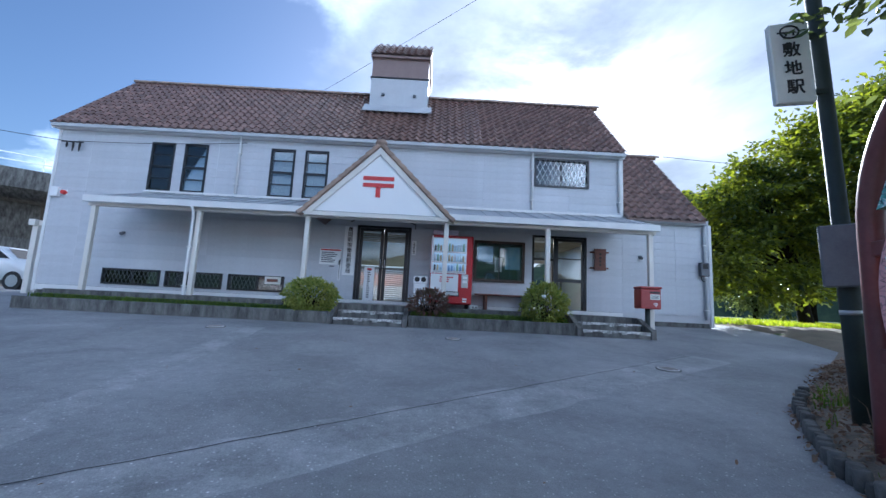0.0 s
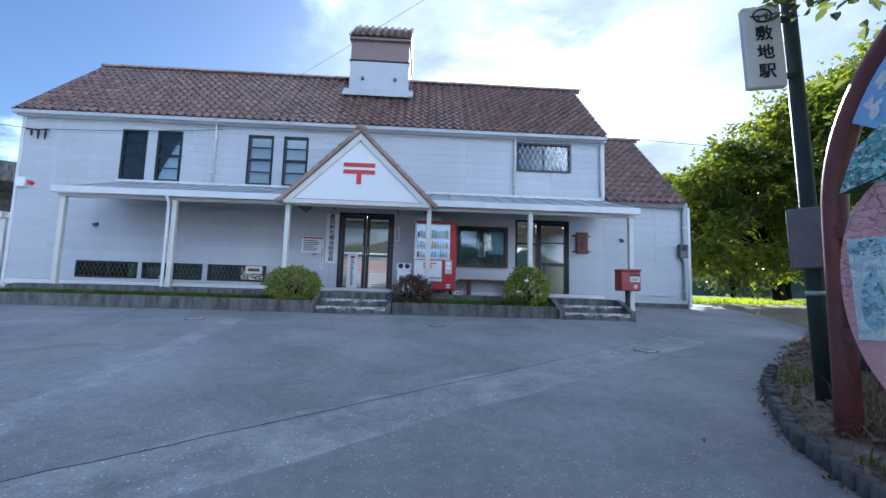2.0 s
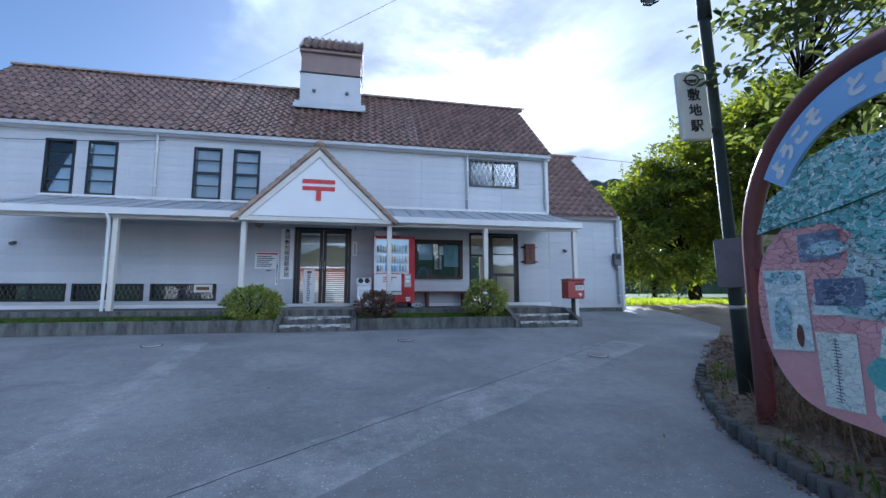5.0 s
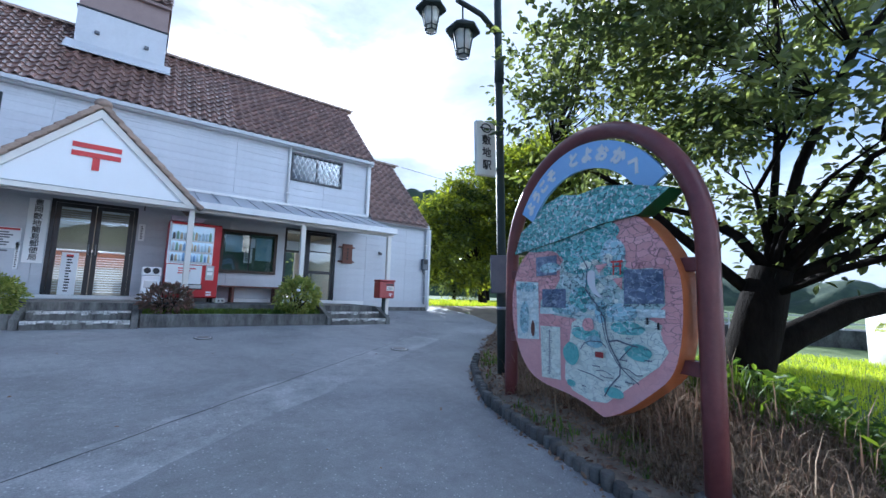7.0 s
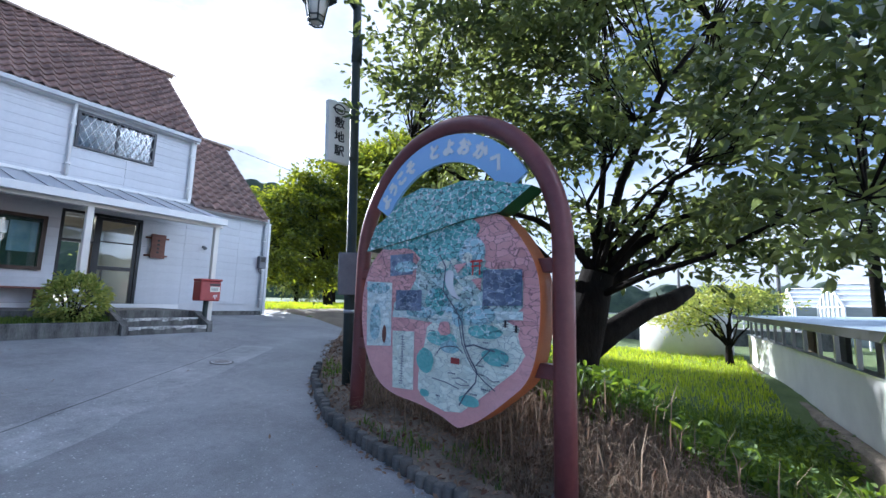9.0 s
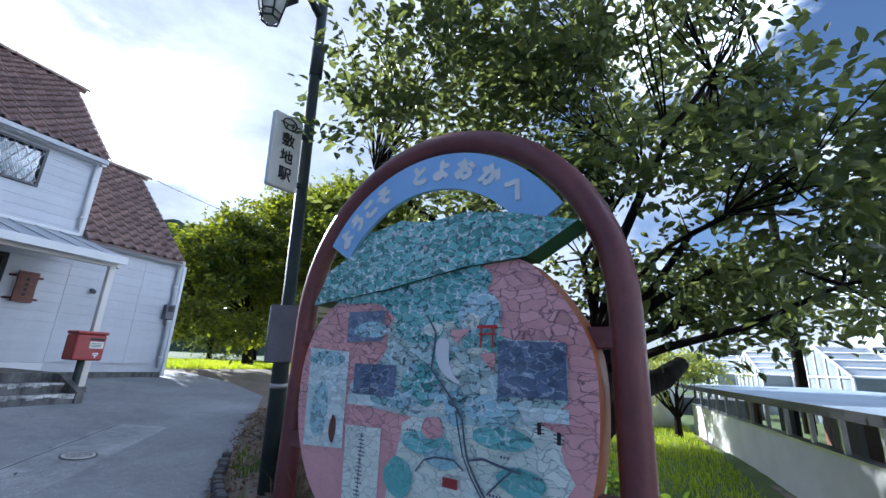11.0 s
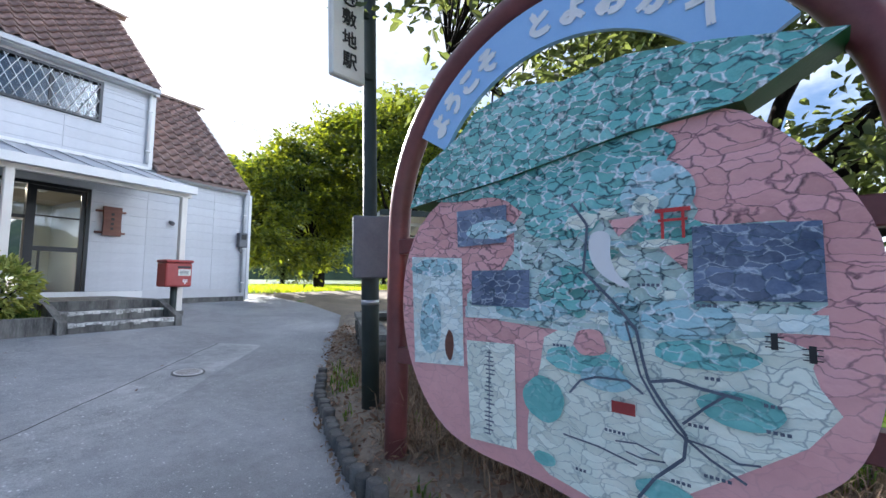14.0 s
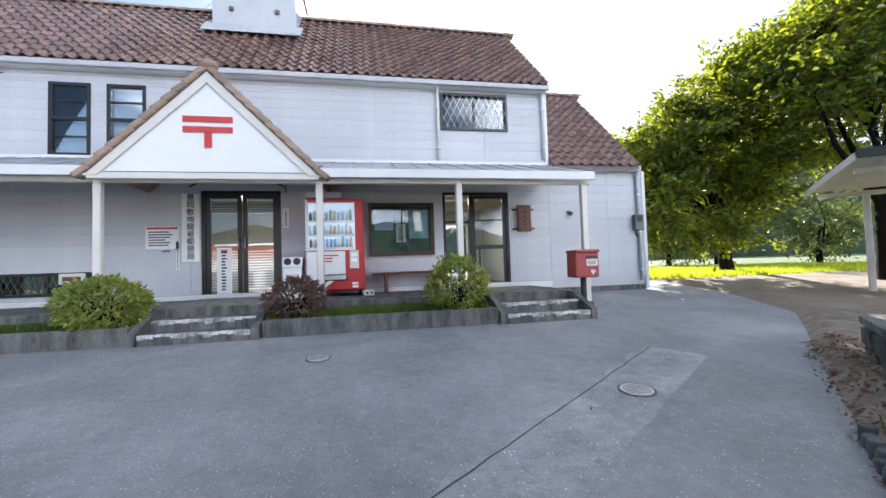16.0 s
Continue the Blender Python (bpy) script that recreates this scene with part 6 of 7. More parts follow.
# ---- lamp pole with the station sign ----
PX, PY, PZ = 4.08, 4.35, 0.62
pole = thing("street_lamp", pose(PX, PY, PZ, 0.6, -2.8, 0), "dark green lamp pole with two hanging lanterns", "street lamp")
part("pole", tube([(0, 0, -0.3), (0, 0, 1.25), (0, 0, 1.3), (-0.02, 0, 6.3)], [0.075, 0.075, 0.062, 0.055], 16), M_POLE, pole, "", True)
part("band", tube([(0, 0, 0.93), (0, 0, 0.97)], 0.078, 16), M_STEEL, pole, "pale metal band")
part("collar", tube([(0, 0, 4.2), (0, 0, 4.55)], 0.072, 12), M_POLE, pole)


def lantern(dx, dy, zbot, ztop):
    arm = part("arm", tube([(0, 0, ztop - PZ - 0.25), (dx * 0.5, dy * 0.5, ztop - PZ - 0.05), (dx * 1.15, dy * 1.15, ztop - PZ)], [0.045, 0.04, 0.035], 10), M_POLE, pole)
    part("hanger", tube([(dx, dy, ztop - PZ), (dx, dy, zbot - PZ + 0.5)], 0.012, 6), M_POLE, arm)
    z = zbot - PZ
    part("hood", tube([(dx, dy, z + 0.36), (dx, dy, z + 0.40), (dx, dy, z + 0.5), (dx, dy, z + 0.54)], [0.24, 0.24, 0.09, 0.04], 6), M_POLE, arm, "flared dark hood")
    bm = bmesh.new()
    top, bot = [], []
    for k in range(6):
        a = 2 * math.pi * k / 6
        t_, b_ = Vector((dx + 0.16 * math.cos(a), dy + 0.16 * math.sin(a), z + 0.36)), Vector((dx + 0.09 * math.cos(a), dy + 0.09 * math.sin(a), z + 0.02))
        tube([t_, b_], 0.009, 5, bm)
        top.append(t_)
        bot.append(b_)
    for k in range(6):
        tube([bot[k], bot[(k + 1) % 6]], 0.011, 5, bm)
        tube([top[k].lerp(bot[k], 0.8), top[(k + 1) % 6].lerp(bot[(k + 1) % 6], 0.8)], 0.008, 5, bm)
    part("cage", bm, M_POLE, arm)
    part("shade", tube([(dx, dy, z + 0.03), (dx, dy, z + 0.35)], [0.078, 0.14], 6), surface("frosted_shade", (0.62, 0.6, 0.52), (0.7, 0.68, 0.6), rough=0.5, bump=0), arm, "pale frosted panes")


lantern(-0.66, 0.03, 5.0, 5.8)
lantern(-0.62, 0.85, 5.8, 6.9)
jb = part("junction_box", box(-0.16, 0.16, -0.17, -0.085, 1.16, 1.68, 0.012), M_GREYBOX, pole, "flat grey metal box")
jb.rotation_euler = (0, 0, radians(-42))
part("strap", tube([(0, 0, 1.3), (0, 0, 1.34)], 0.079, 12), M_STEEL, pole)
part("strap", tube([(0, 0, 1.52), (0, 0, 1.56)], 0.079, 12), M_STEEL, pole)

st = thing("station_sign", pose(3.63, 4.33, 3.76, 0, -2.5, -10.4), "white vertical station name sign with black characters", "sign")
part("case", box(-0.16, 0.16, -0.058, 0.012, -0.385, 0.385, 0.012), M_SIGN, st)
letters("lettering", "敷地駅", 0.145, FACE(0, -0.062, 0.11), M_INK, st, True, 1.22, 0.002, "black characters", 0.003)
em = bmesh.new()
tube([(0.075 * math.cos(a), -0.063, 0.29 + 0.06 * math.sin(a)) for a in [2 * math.pi * k / 20 for k in range(21)]], 0.008, 5, em, False)
tube([(-0.1, -0.063, 0.285), (0.05, -0.063, 0.285)], 0.008, 5, em)
tube([(-0.03, -0.063, 0.255), (-0.03, -0.063, 0.285)], 0.008, 5, em)
tube([(0.03, -0.063, 0.255), (0.03, -0.063, 0.285)], 0.008, 5, em)
part("emblem", em, M_INK, st, "round railway emblem")
part("bracket", box(0.155, 0.25, -0.02, 0.02, 0.25, 0.29), M_POLE, st)
part("bracket", box(0.155, 0.28, -0.02, 0.02, -0.29, -0.25), M_POLE, st)

# ---- raised stone bed beside the drive ----
M_MOSSY = surface("mossy_stone", (0.035, 0.038, 0.03), (0.15, 0.145, 0.125), rough=0.9, scale=4, fine=30, bump=0.6, vary=0.2)
rb = thing("stone_bed", pose(0, 0, 0), "low mossy stone-walled bed with earth", "planter", kind="structure")
BED = [(5.15, 5.15), (6.6, 6.65), (7.95, 6.0), (7.75, 4.3), (6.6, 4.0)]
bm = bmesh.new()
rng = random.Random(21)
for (xa, ya), (xb, yb) in zip(BED, BED[1:] + BED[:1]):
    l = math.hypot(xb - xa, yb - ya)
    n = max(2, int(l / 0.36))
    for course in range(2):
        for k in range(n):
            t = (k + 0.5 + 0.25 * course) / n
            if t > 1:
                continue
            cx, cy = xa + (xb - xa) * t, ya + (yb - ya) * t
            m = Matrix.Translation((cx, cy, rise(cy) + 0.11 + course * 0.2)) @ Matrix.Rotation(math.atan2(yb - ya, xb - xa) + rng.uniform(-0.06, 0.06), 4, "Z") @ Matrix.Rotation(rng.uniform(-0.06, 0.06), 4, "X")
            b2 = box(-l / n / 2 - 0.004, l / n / 2 + 0.004, -0.13, 0.13, -0.12, 0.10, 0.03, seg=2)
            for v in b2.verts:
                v.co += Vector((rng.uniform(-0.012, 0.012), rng.uniform(-0.015, 0.015), rng.uniform(-0.012, 0.012)))
            b2.transform(m)
            part("stone", b2, M_MOSSY, rb)
cop = bmesh.new()
for (xa, ya), (xb, yb) in zip(BED[:2], BED[1:2] + BED[2:3]):
    d = Vector((xb - xa, yb - ya)).normalized()
    s = Vector((-d.y, d.x)) * 0.15
    vs = []
    for z in (0.42, 0.49):
        for q in (Vector((xa, ya)) - s, Vector((xb, yb)) - s, Vector((xb, yb)) + s, Vector((xa, ya)) + s):
            vs.append(cop.verts.new((q.x, q.y, rise(q.y) + z)))
    for f in ((0, 3, 2, 1), (4, 5, 6, 7), (0, 1, 5, 4), (1, 2, 6, 5), (2, 3, 7, 6), (3, 0, 4, 7)):
        cop.faces.new([vs[k] for k in f])
part("coping", cop, M_CONCRETE, rb, "flat concrete coping")
bm = bmesh.new()
bm.faces.new([bm.verts.new((x, y, rise(y) + 0.36)) for x, y in BED])
bmesh.ops.recalc_face_normals(bm, faces=bm.faces[:])
part("earth", bm, M_SOIL, rb)

# ---- cycle shelter ----
sh = thing("cycle_shelter", pose(9.2, 8.4, 1.1, 0, 0, -42), "open shelter with a dark-edged pale roof on slim cream posts", "shelter")
part("roof", slab([(0.0, 2.3), (3.0, 2.14), (3.0, 2.2), (0.0, 2.36)], 3.6, lambda a, b, c: (c, a, b)), M_CREAM, sh, "cream boarded underside")
part("roof_sheet", slab([(-0.05, 2.366), (3.05, 2.206), (3.05, 2.23), (-0.05, 2.39)], 3.7, lambda a, b, c: (c - 0.05, a, b)), M_GREYBOX, sh, "dark sheet roofing")
part("fascia", box(-0.05, 3.65, -0.09, -0.055, 2.27, 2.42, 0.006), M_POLE, sh, "dark green fascia")
part("fascia", slab([(-0.05, 2.24), (3.05, 2.08), (3.05, 2.2), (-0.05, 2.36)], 0.03, lambda a, b, c: (c - 0.09, a, b)), M_CREAM, sh)
for x in (0.35, 1.25, 2.15, 3.05):
    part("rafter", slab([(0.05, 2.22), (2.95, 2.065), (2.95, 2.135), (0.05, 2.29)], 0.05, lambda a, b, c: (x + c, a, b)), M_CREAM, sh)
for y, z in ((0.5, 2.2), (2.8, 2.07)):
    part("beam", box(0.05, 3.55, y - 0.04, y + 0.04, z - 0.1, z - 0.01), M_CREAM, sh)
for x, y, z in ((0.68, 0.5, 2.1), (3.3, 0.5, 2.1), (0.8, 2.8, 1.97), (3.3, 2.8, 1.97)):
    part("post", box(x - 0.05, x + 0.05, y - 0.05, y + 0.05, -0.3, z, 0.008), M_CREAM, sh)

bike = thing("bicycle", pose(11.05, 8.75, 1.06, 0, 0, 40), "parked bicycle under the shelter roof", "bicycle")
for x in (0, 1.05):
    wh = part("wheel", tube([(x + 0.32 * math.cos(a), 0, 0.33 + 0.32 * math.sin(a)) for a in [2 * math.pi * k / 24 for k in range(25)]], 0.018, 6, None, False), M_INK, bike)
    sp_ = bmesh.new()
    for k in range(12):
        a = 2 * math.pi * k / 12
        tube([(x, 0, 0.33), (x + 0.31 * math.cos(a), 0, 0.33 + 0.31 * math.sin(a))], 0.003, 3, sp_)
    part("spokes", sp_, M_STEEL, wh)
part("frame", tube([(0, 0, 0.33), (0.45, 0, 0.35), (0.35, 0, 0.8), (0.85, 0, 0.85), (0.45, 0, 0.35)], 0.016, 6), M_STEEL, bike)
part("fork", tube([(1.05, 0, 0.33), (0.85, 0, 0.85), (0.82, 0, 1.0)], 0.014, 6), M_STEEL, bike)
part("handlebar", tube([(0.7, -0.25, 1.02), (0.82, -0.1, 1.0), (0.82, 0.1, 1.0), (0.7, 0.25, 1.02)], 0.012, 6), M_STEEL, bike)
part("saddle", box(0.24, 0.48, -0.07, 0.07, 0.84, 0.9, 0.025), M_INK, bike)
part("basket", ring(1.0, 1.3, 0.75, 1.0, -0.15, 0.15, 0.02), M_STEEL, bike)

# ---- the long low shed and what lies beyond ----
shed = thing("long_shed", pose(17.75, -0.8, 0.0, 0, 0, 183.2), "long low white-walled shed with a flat blue-grey metal roof", "shed")
SL = 13.0
M_SHEDWALL = surface("shed_render", (0.55, 0.54, 0.50), (0.72, 0.71, 0.66), rough=0.8, scale=1.6, bump=0.1, spread=0.3)
M_SHEDROOF = surface("shed_roof_sheet", (0.24, 0.31, 0.37), (0.36, 0.42, 0.47), rough=0.7, metal=0.0, scale=0.7, bump=0.05)
part("wall", box(0, SL, -0.08, 0.08, -0.6, 0.87), M_SHEDWALL, shed, "white rendered low wall")
part("rear_wall", box(0, SL, 3.4, 3.5, -0.5, 1.5), M_WOOD, shed)
part("footing", box(0, SL, -0.3, -0.081, -0.6, -0.02, 0.05), M_SOIL, shed, "dark earthy footing")
part("sill_rail", box(0, SL, -0.1, 0.1, 0.875, 0.91), M_STEEL, shed)
for k in range(15):
    x = 0.2 + k * (SL - 0.4) / 14
    part("post", box(x - 0.03, x + 0.03, -0.03, 0.03, 0.91, 1.45), M_STEEL, shed)
for k in range(5):
    x = 0.9 + k * 2.5
    part("stored_panel", box(x, x + 0.9, 1.2, 1.3, 0.0, 1.25), (M_DIRT, M_GREYBOX, M_SHEDWALL, M_POLE, M_DIRT)[k], shed)
bm = slab([(-0.36, 1.46), (3.9, 1.56), (3.9, 1.61), (-0.36, 1.51)], SL + 1.2, lambda a, b, c: (c - 0.8, a, b))
part("roof", bm, M_SHEDROOF, shed, "flat blue-grey metal roof")
part("edge_trim", box(-0.8, SL + 0.4, -0.41, -0.36, 1.40, 1.52), M_DARKFRAME, shed)

tank = thing("round_tank", pose(19.4, 1.2, -0.2), "pale round concrete tank with a flat lid", "tank")
part("drum", tube([(0, 0, -0.3), (0, 0, 1.9)], 1.6, 32), M_SHEDWALL, tank)
part("lid", tube([(0, 0, 1.9), (0, 0, 2.02)], 1.68, 32), M_TRIM, tank)

fence = thing("platform_fence", pose(24.5, 9.5, 0.2, 0, 0, -78), "white metal railing along the distant platform", "fence")
for z in (0.5, 0.8, 1.1):
    part("rail", box(0, 16, -0.02, 0.02, z, z + 0.06), M_TRIM, fence)
for k in range(17):
    part("post", box(k - 0.03, k + 0.03, -0.03, 0.03, -0.5, 1.16), M_TRIM, fence)
plat = setting(part("platform", box(25.2, 28, -4.5, 22, -0.6, 0.75), M_CONCRETE), "low concrete railway platform", "platform")

M_MIST = surface("misted_glass", (0.15, 0.19, 0.21), (0.34, 0.38, 0.41), rough=0.2, scale=0.9, bump=0, stretch=(0.3, 1, 3))
for gx_, gy_ in ((26.0, -7.0), (33.2, -5.9), (40.4, -5.0)):
    gh = thing("greenhouse", pose(gx_, gy_, -0.55, 0, 0, -92), "white-framed glass greenhouse with a pitched roof", "greenhouse", "greenhouses")
    HW, EV, TOP, L_ = 3.55, 2.55, 3.9, 26.0
    part("glazing", slab([(-HW, 0), (-HW, EV), (0, TOP), (HW, EV), (HW, 0)], L_, lambda a, b, c: (c, a, b)), M_MIST, gh, "pale misted glazing")
    for k in range(14):
        for s_ in (-1, 1):
            x = -0.02 + k * 2.0
            part("rafter", tube([(x, s_ * (HW + 0.03), EV + 0.03), (x, 0, TOP + 0.05)], 0.06, 5), M_WHITE, gh)
            part("post", tube([(x, s_ * (HW + 0.03), 0), (x, s_ * (HW + 0.03), EV)], 0.06, 5), M_WHITE, gh)
    for y, z in ((-HW, EV), (HW, EV), (0, TOP), (-HW / 2, (EV + TOP) / 2), (HW / 2, (EV + TOP) / 2), (-HW, 1.2), (-HW * 0.75, EV * 0.75 + TOP * 0.25), (-HW * 0.25, EV * 0.25 + TOP * 0.75)):
        part("purlin", tube([(0, y, z + 0.06), (L_, y, z + 0.06)], 0.03, 4), M_TRIM, gh)
    for y in (-2.4, -1.2, 0.0, 1.2, 2.4):
        part("gable_bar", tube([(-0.04, y, 0.0), (-0.04, y, EV + (TOP - EV) * (1 - abs(y) / HW))], 0.05, 4), M_WHITE, gh)
    part("tie_bar", tube([(-0.05, -HW, EV), (-0.05, HW, EV)], 0.05, 4), M_WHITE, gh)


def utility_pole(x, y, h, label, r=0.14, arms=True, material=None):
    ob = thing("utility_pole", pose(x, y, land(x, y)), label, "utility pole", "utility poles")
    part("shaft", tube([(0, 0, -0.5), (0, 0, h)], [r, r * 0.65], 12), material or M_CONCRETE, ob)
    if arms:
        for z in (h - 0.5, h - 1.1):
            part("crossarm", box(-0.7, 0.7, -0.05, 0.05, z, z + 0.1), M_GREYBOX, ob)
            for k in (-0.6, -0.2, 0.2, 0.6):
                part("insulator", cyl((k, 0, z + 0.1), (k, 0, z + 0.24), 0.04, 0.025, 8), M_WHITE, ob)
    return ob


utility_pole(21.0, -4.8, 12.8, "tall brown utility pole behind the shed", 0.2, False, M_BARK)
utility_pole(-18, 37.5, 15.2, "tall grey utility pole beyond the house", 0.16)
utility_pole(26, 17, 7.6, "grey utility pole among the trees", 0.14)
utility_pole(-30, 8, 8.2, "grey utility pole beside the road", 0.14)
utility_pole(30, -3.2, 6.0, "slim grey distant pole", 0.12, False)
utility_pole(27, 1.6, 4.0, "slim grey distant pole", 0.1, False)


def ridge_hill(name, pts, label, seed, rough=2.0):
    """A wooded hillside: a bumpy sheet from a line at its foot to its crest."""
    bm = bmesh.new()
    cols = []
    n = 90
    for k in range(n + 1):
        t = k / n * (len(pts) - 1)
        i = min(int(t), len(pts) - 2)
        f = t - i
        x, y, h, dx, dy = [pts[i][q] * (1 - f) + pts[i + 1][q] * f for q in range(5)]
        col = []
        for j in range(15):
            s = j / 14
            b = noise.fractal(Vector((x * 0.12 + dx * s * 0.12, y * 0.12 + dy * s * 0.12, seed)), 0.8, 2.0, 5) * rough
            col.append(bm.verts.new((x + dx * s, y + dy * s, -2 + (h + 2) * math.sin(s * 1.57) + (b if j else 0))))
        cols.append(col)
    for a, b in zip(cols, cols[1:]):
        for j in range(14):
            bm.faces.new((a[j], b[j], b[j + 1], a[j + 1])).smooth = True
    return setting(part(name, bm, M_HILL), label, "hill")


ridge_hill("backdrop_hill", [(10, 95, 6, 5, 30), (32, 85, 20, 10, 30), (50, 80, 33, 12, 30), (70, 62, 34, 20, 30), (95, 50, 22, 30, 20)], "steep wooded hill behind the station", 3, 2.6)
ridge_hill("backdrop_ridge", [(150, 70, 12, 30, 10), (170, 10, 10, 30, 0), (165, -40, 11, 30, -10), (140, -90, 14, 20, -20)], "low wooded ridge along the skyline", 7, 2.5)
ridge_hill("backdrop_woods", [(-40, 60, 5, -6, 14), (-62, 45, 6, -10, 10), (-80, 20, 8, -20, 5)], "low woods beyond the road bridge", 9, 2.0)

# ---- west side: road bridge, carport and parked car ----
bridge = thing("road_bridge", pose(-30, 24, 0, 0, 0, 38), "concrete road bridge on a tapered pier", "bridge")
part("deck", slab([(-4, 6.2), (4, 6.2), (4.4, 6.8), (4.4, 7.5), (-4.4, 7.5), (-4.4, 6.8), (-3.2, 6.3)], 60, lambda a, b, c: (-30 + c, a, b)), M_CONCRETE, bridge)
part("pier", slab([(-2.6, 6.18), (2.6, 6.18), (1.4, 4.2), (1.2, 0.0), (-1.2, 0.0), (-1.4, 4.2)], 2.0, lambda a, b, c: (4 + c, a, b)), M_CONCRETE, bridge)
part("parapet", box(-30, 30, -4.4, -4.15, 7.5, 7.9), M_CONCRETE, bridge)
for z in (8.3, 8.7):
    part("rail", box(-30, 30, -4.32, -4.26, z, z + 0.06), M_STEEL, bridge)
for k in range(31):
    part("rail_post", box(-30 + 2 * k - 0.04, -30 + 2 * k + 0.04, -4.33, -4.25, 7.9, 8.76), M_STEEL, bridge)

cp = thing("carport", pose(-10.85, 12.6, 1.15), "narrow side carport of cream posts and beams", "carport")
for y in (0, 4.0):
    part("post", box(-0.08, 0.08, y - 0.08, y + 0.08, -0.3, 1.95, 0.01), M_CREAM, cp)
part("beam", box(-0.09, 0.09, -0.2, 4.2, 1.951, 2.12), M_CREAM, cp)
part("lintel", box(0.091, 0.5, -0.08, 0.08, 1.96, 2.1), M_CREAM, cp)


def car(x, y, z, rz):
    ob = thing("car", pose(x, y, z, 0, 0, rz), "white parked hatchback car", "car")
    M_CAR = surface("white_car_paint", (0.72, 0.74, 0.76), (0.78, 0.8, 0.82), rough=0.2, bump=0, coat=0.6)
    prof = [(-2.0, 0.32), (-2.05, 0.7), (-1.95, 0.95), (-1.2, 1.02), (-0.6, 1.42), (0.2, 1.5), (1.2, 1.45), (1.85, 1.05), (2.0, 0.85), (2.02, 0.35)]
    bm = slab(prof, 1.66, lambda a, b, c: (a, c - 0.83, b))
    bmesh.ops.bevel(bm, geom=bm.edges[:], offset=0.07, segments=3, affect="EDGES")
    part("body", bm, M_CAR, ob, "glossy white paint", True)
    for s in (-1, 1):
        win = [(-1.05, 1.03), (-0.58, 1.36), (0.2, 1.42), (1.1, 1.37), (1.5, 1.05)]
        part("side_window", slab(win, 0.01, lambda a, b, c: (a, s * 0.835 + c, b)), M_INK, ob, "dark side glass")
    part("windscreen", slab([(-0.7, 1.06), (0.7, 1.06), (0.6, 1.38), (-0.6, 1.38)], 0.01, lambda a, b, c: (-1.17 + (b - 1.06) * 1.45 + c - 0.03, a, b)), M_INK, ob)
    for wx in (-1.25, 1.3):
        for s in (-1, 1):
            w = part("wheel", tube([(wx, s * 0.84, 0.31), (wx, s * 0.64, 0.31)], 0.31, 20), M_INK, ob, "black tyre")
            part("rim", tube([(wx, s * 0.85, 0.31), (wx, s * 0.83, 0.31)], 0.2, 10), M_STEEL, w, "alloy rim")
    for s in (-0.6, 0.6):
        part("headlight", box(-2.06, -1.98, s - 0.18, s + 0.18, 0.72, 0.86, 0.02), M_GLASS, ob)


car(-14.5, 15.35, 1.22, 180)

# ---- across the road: what the door glass mirrors ----
opp = thing("roadside_house", pose(-20, -24, -0.6), "low cream house with an orange-red fascia across the road", "house")
M_FASCIA = surface("orange_fascia", (0.5, 0.13, 0.05), (0.6, 0.19, 0.08), rough=0.5, scale=1.2)
part("wall", box(0, 22, -6, 0, 0, 3.9), M_CREAM, opp)
part("fascia", box(-0.2, 22.2, -6.2, 0.2, 3.9, 5.3, 0.03), M_FASCIA, opp, "orange-red sheet fascia")
part("roof", slab([(-6.3, 5.3), (0.3, 5.3), (0.3, 5.4), (-3.0, 6.2), (-6.3, 5.4)], 22.6, lambda a, b, c: (c - 0.3, a, b)), M_GREYBOX, opp)
for k in range(6):
    w_ = part("window", ring(1.2 + 3.4 * k, 3.4 + 3.4 * k, 1.0, 2.6, 0.0, 0.06, 0.08), M_DARKFRAME, opp)
    part("pane", box(1.28 + 3.4 * k, 3.32 + 3.4 * k, 0.005, 0.02, 1.08, 2.52), M_GREYBOX, w_, "dark window pane")
ridge_hill("backdrop_hill_south", [(60, -90, 10, 5, -20), (10, -85, 16, 0, -25), (-40, -80, 14, -5, -25), (-90, -60, 10, -20, -10)], "low wooded hill across the valley", 13, 2.5)

# ---- pieces: kerb stakes, siding boards, roof tiles ----


def along(pts, y0, y1, pitch):
    """Places and headings at even steps along a polyline, between two y."""
    out, carry = [], 0.0
    for (xa, ya), (xb, yb) in zip(pts, pts[1:]):
        l = math.hypot(xb - xa, yb - ya)
        s = carry
        while s < l:
            x, y = xa + (xb - xa) * s / l, ya + (yb - ya) * s / l
            if y0 <= y <= y1:
                out.append((x, y, math.atan2(yb - ya, xb - xa)))
            s += pitch
        carry = s - l
    return out


kerb = thing("kerb", pose(0, 0, 0), "dark ribbed concrete log edging along the planted bank", "kerb", kind="structure")
bm = bmesh.new()
tube([(0, 0, -0.12), (0, 0, 0.145), (0, 0, 0.155)], [0.049, 0.049, 0.042], 8, bm)
stake = bpy.data.meshes.new("stake")
bm.to_mesh(stake)
bm.free()
stake.materials.append(surface("kerb_concrete", (0.045, 0.043, 0.04), (0.16, 0.152, 0.14), rough=0.9, scale=6, fine=40, bump=0.5, vary=0.3))
rng = random.Random(77)
for x, y, a in along(KERB, 0.3, 5.5, 0.088):
    ob = new("stake", stake)
    ob.parent = kerb
    ob.matrix_basis = pose(x + rng.uniform(-0.008, 0.008), y + rng.uniform(-0.008, 0.008), rise(y) + rng.uniform(-0.06, -0.01), rng.uniform(-4, 4), rng.uniform(-4, 4), math.degrees(a))
rocks = random.Random(78)
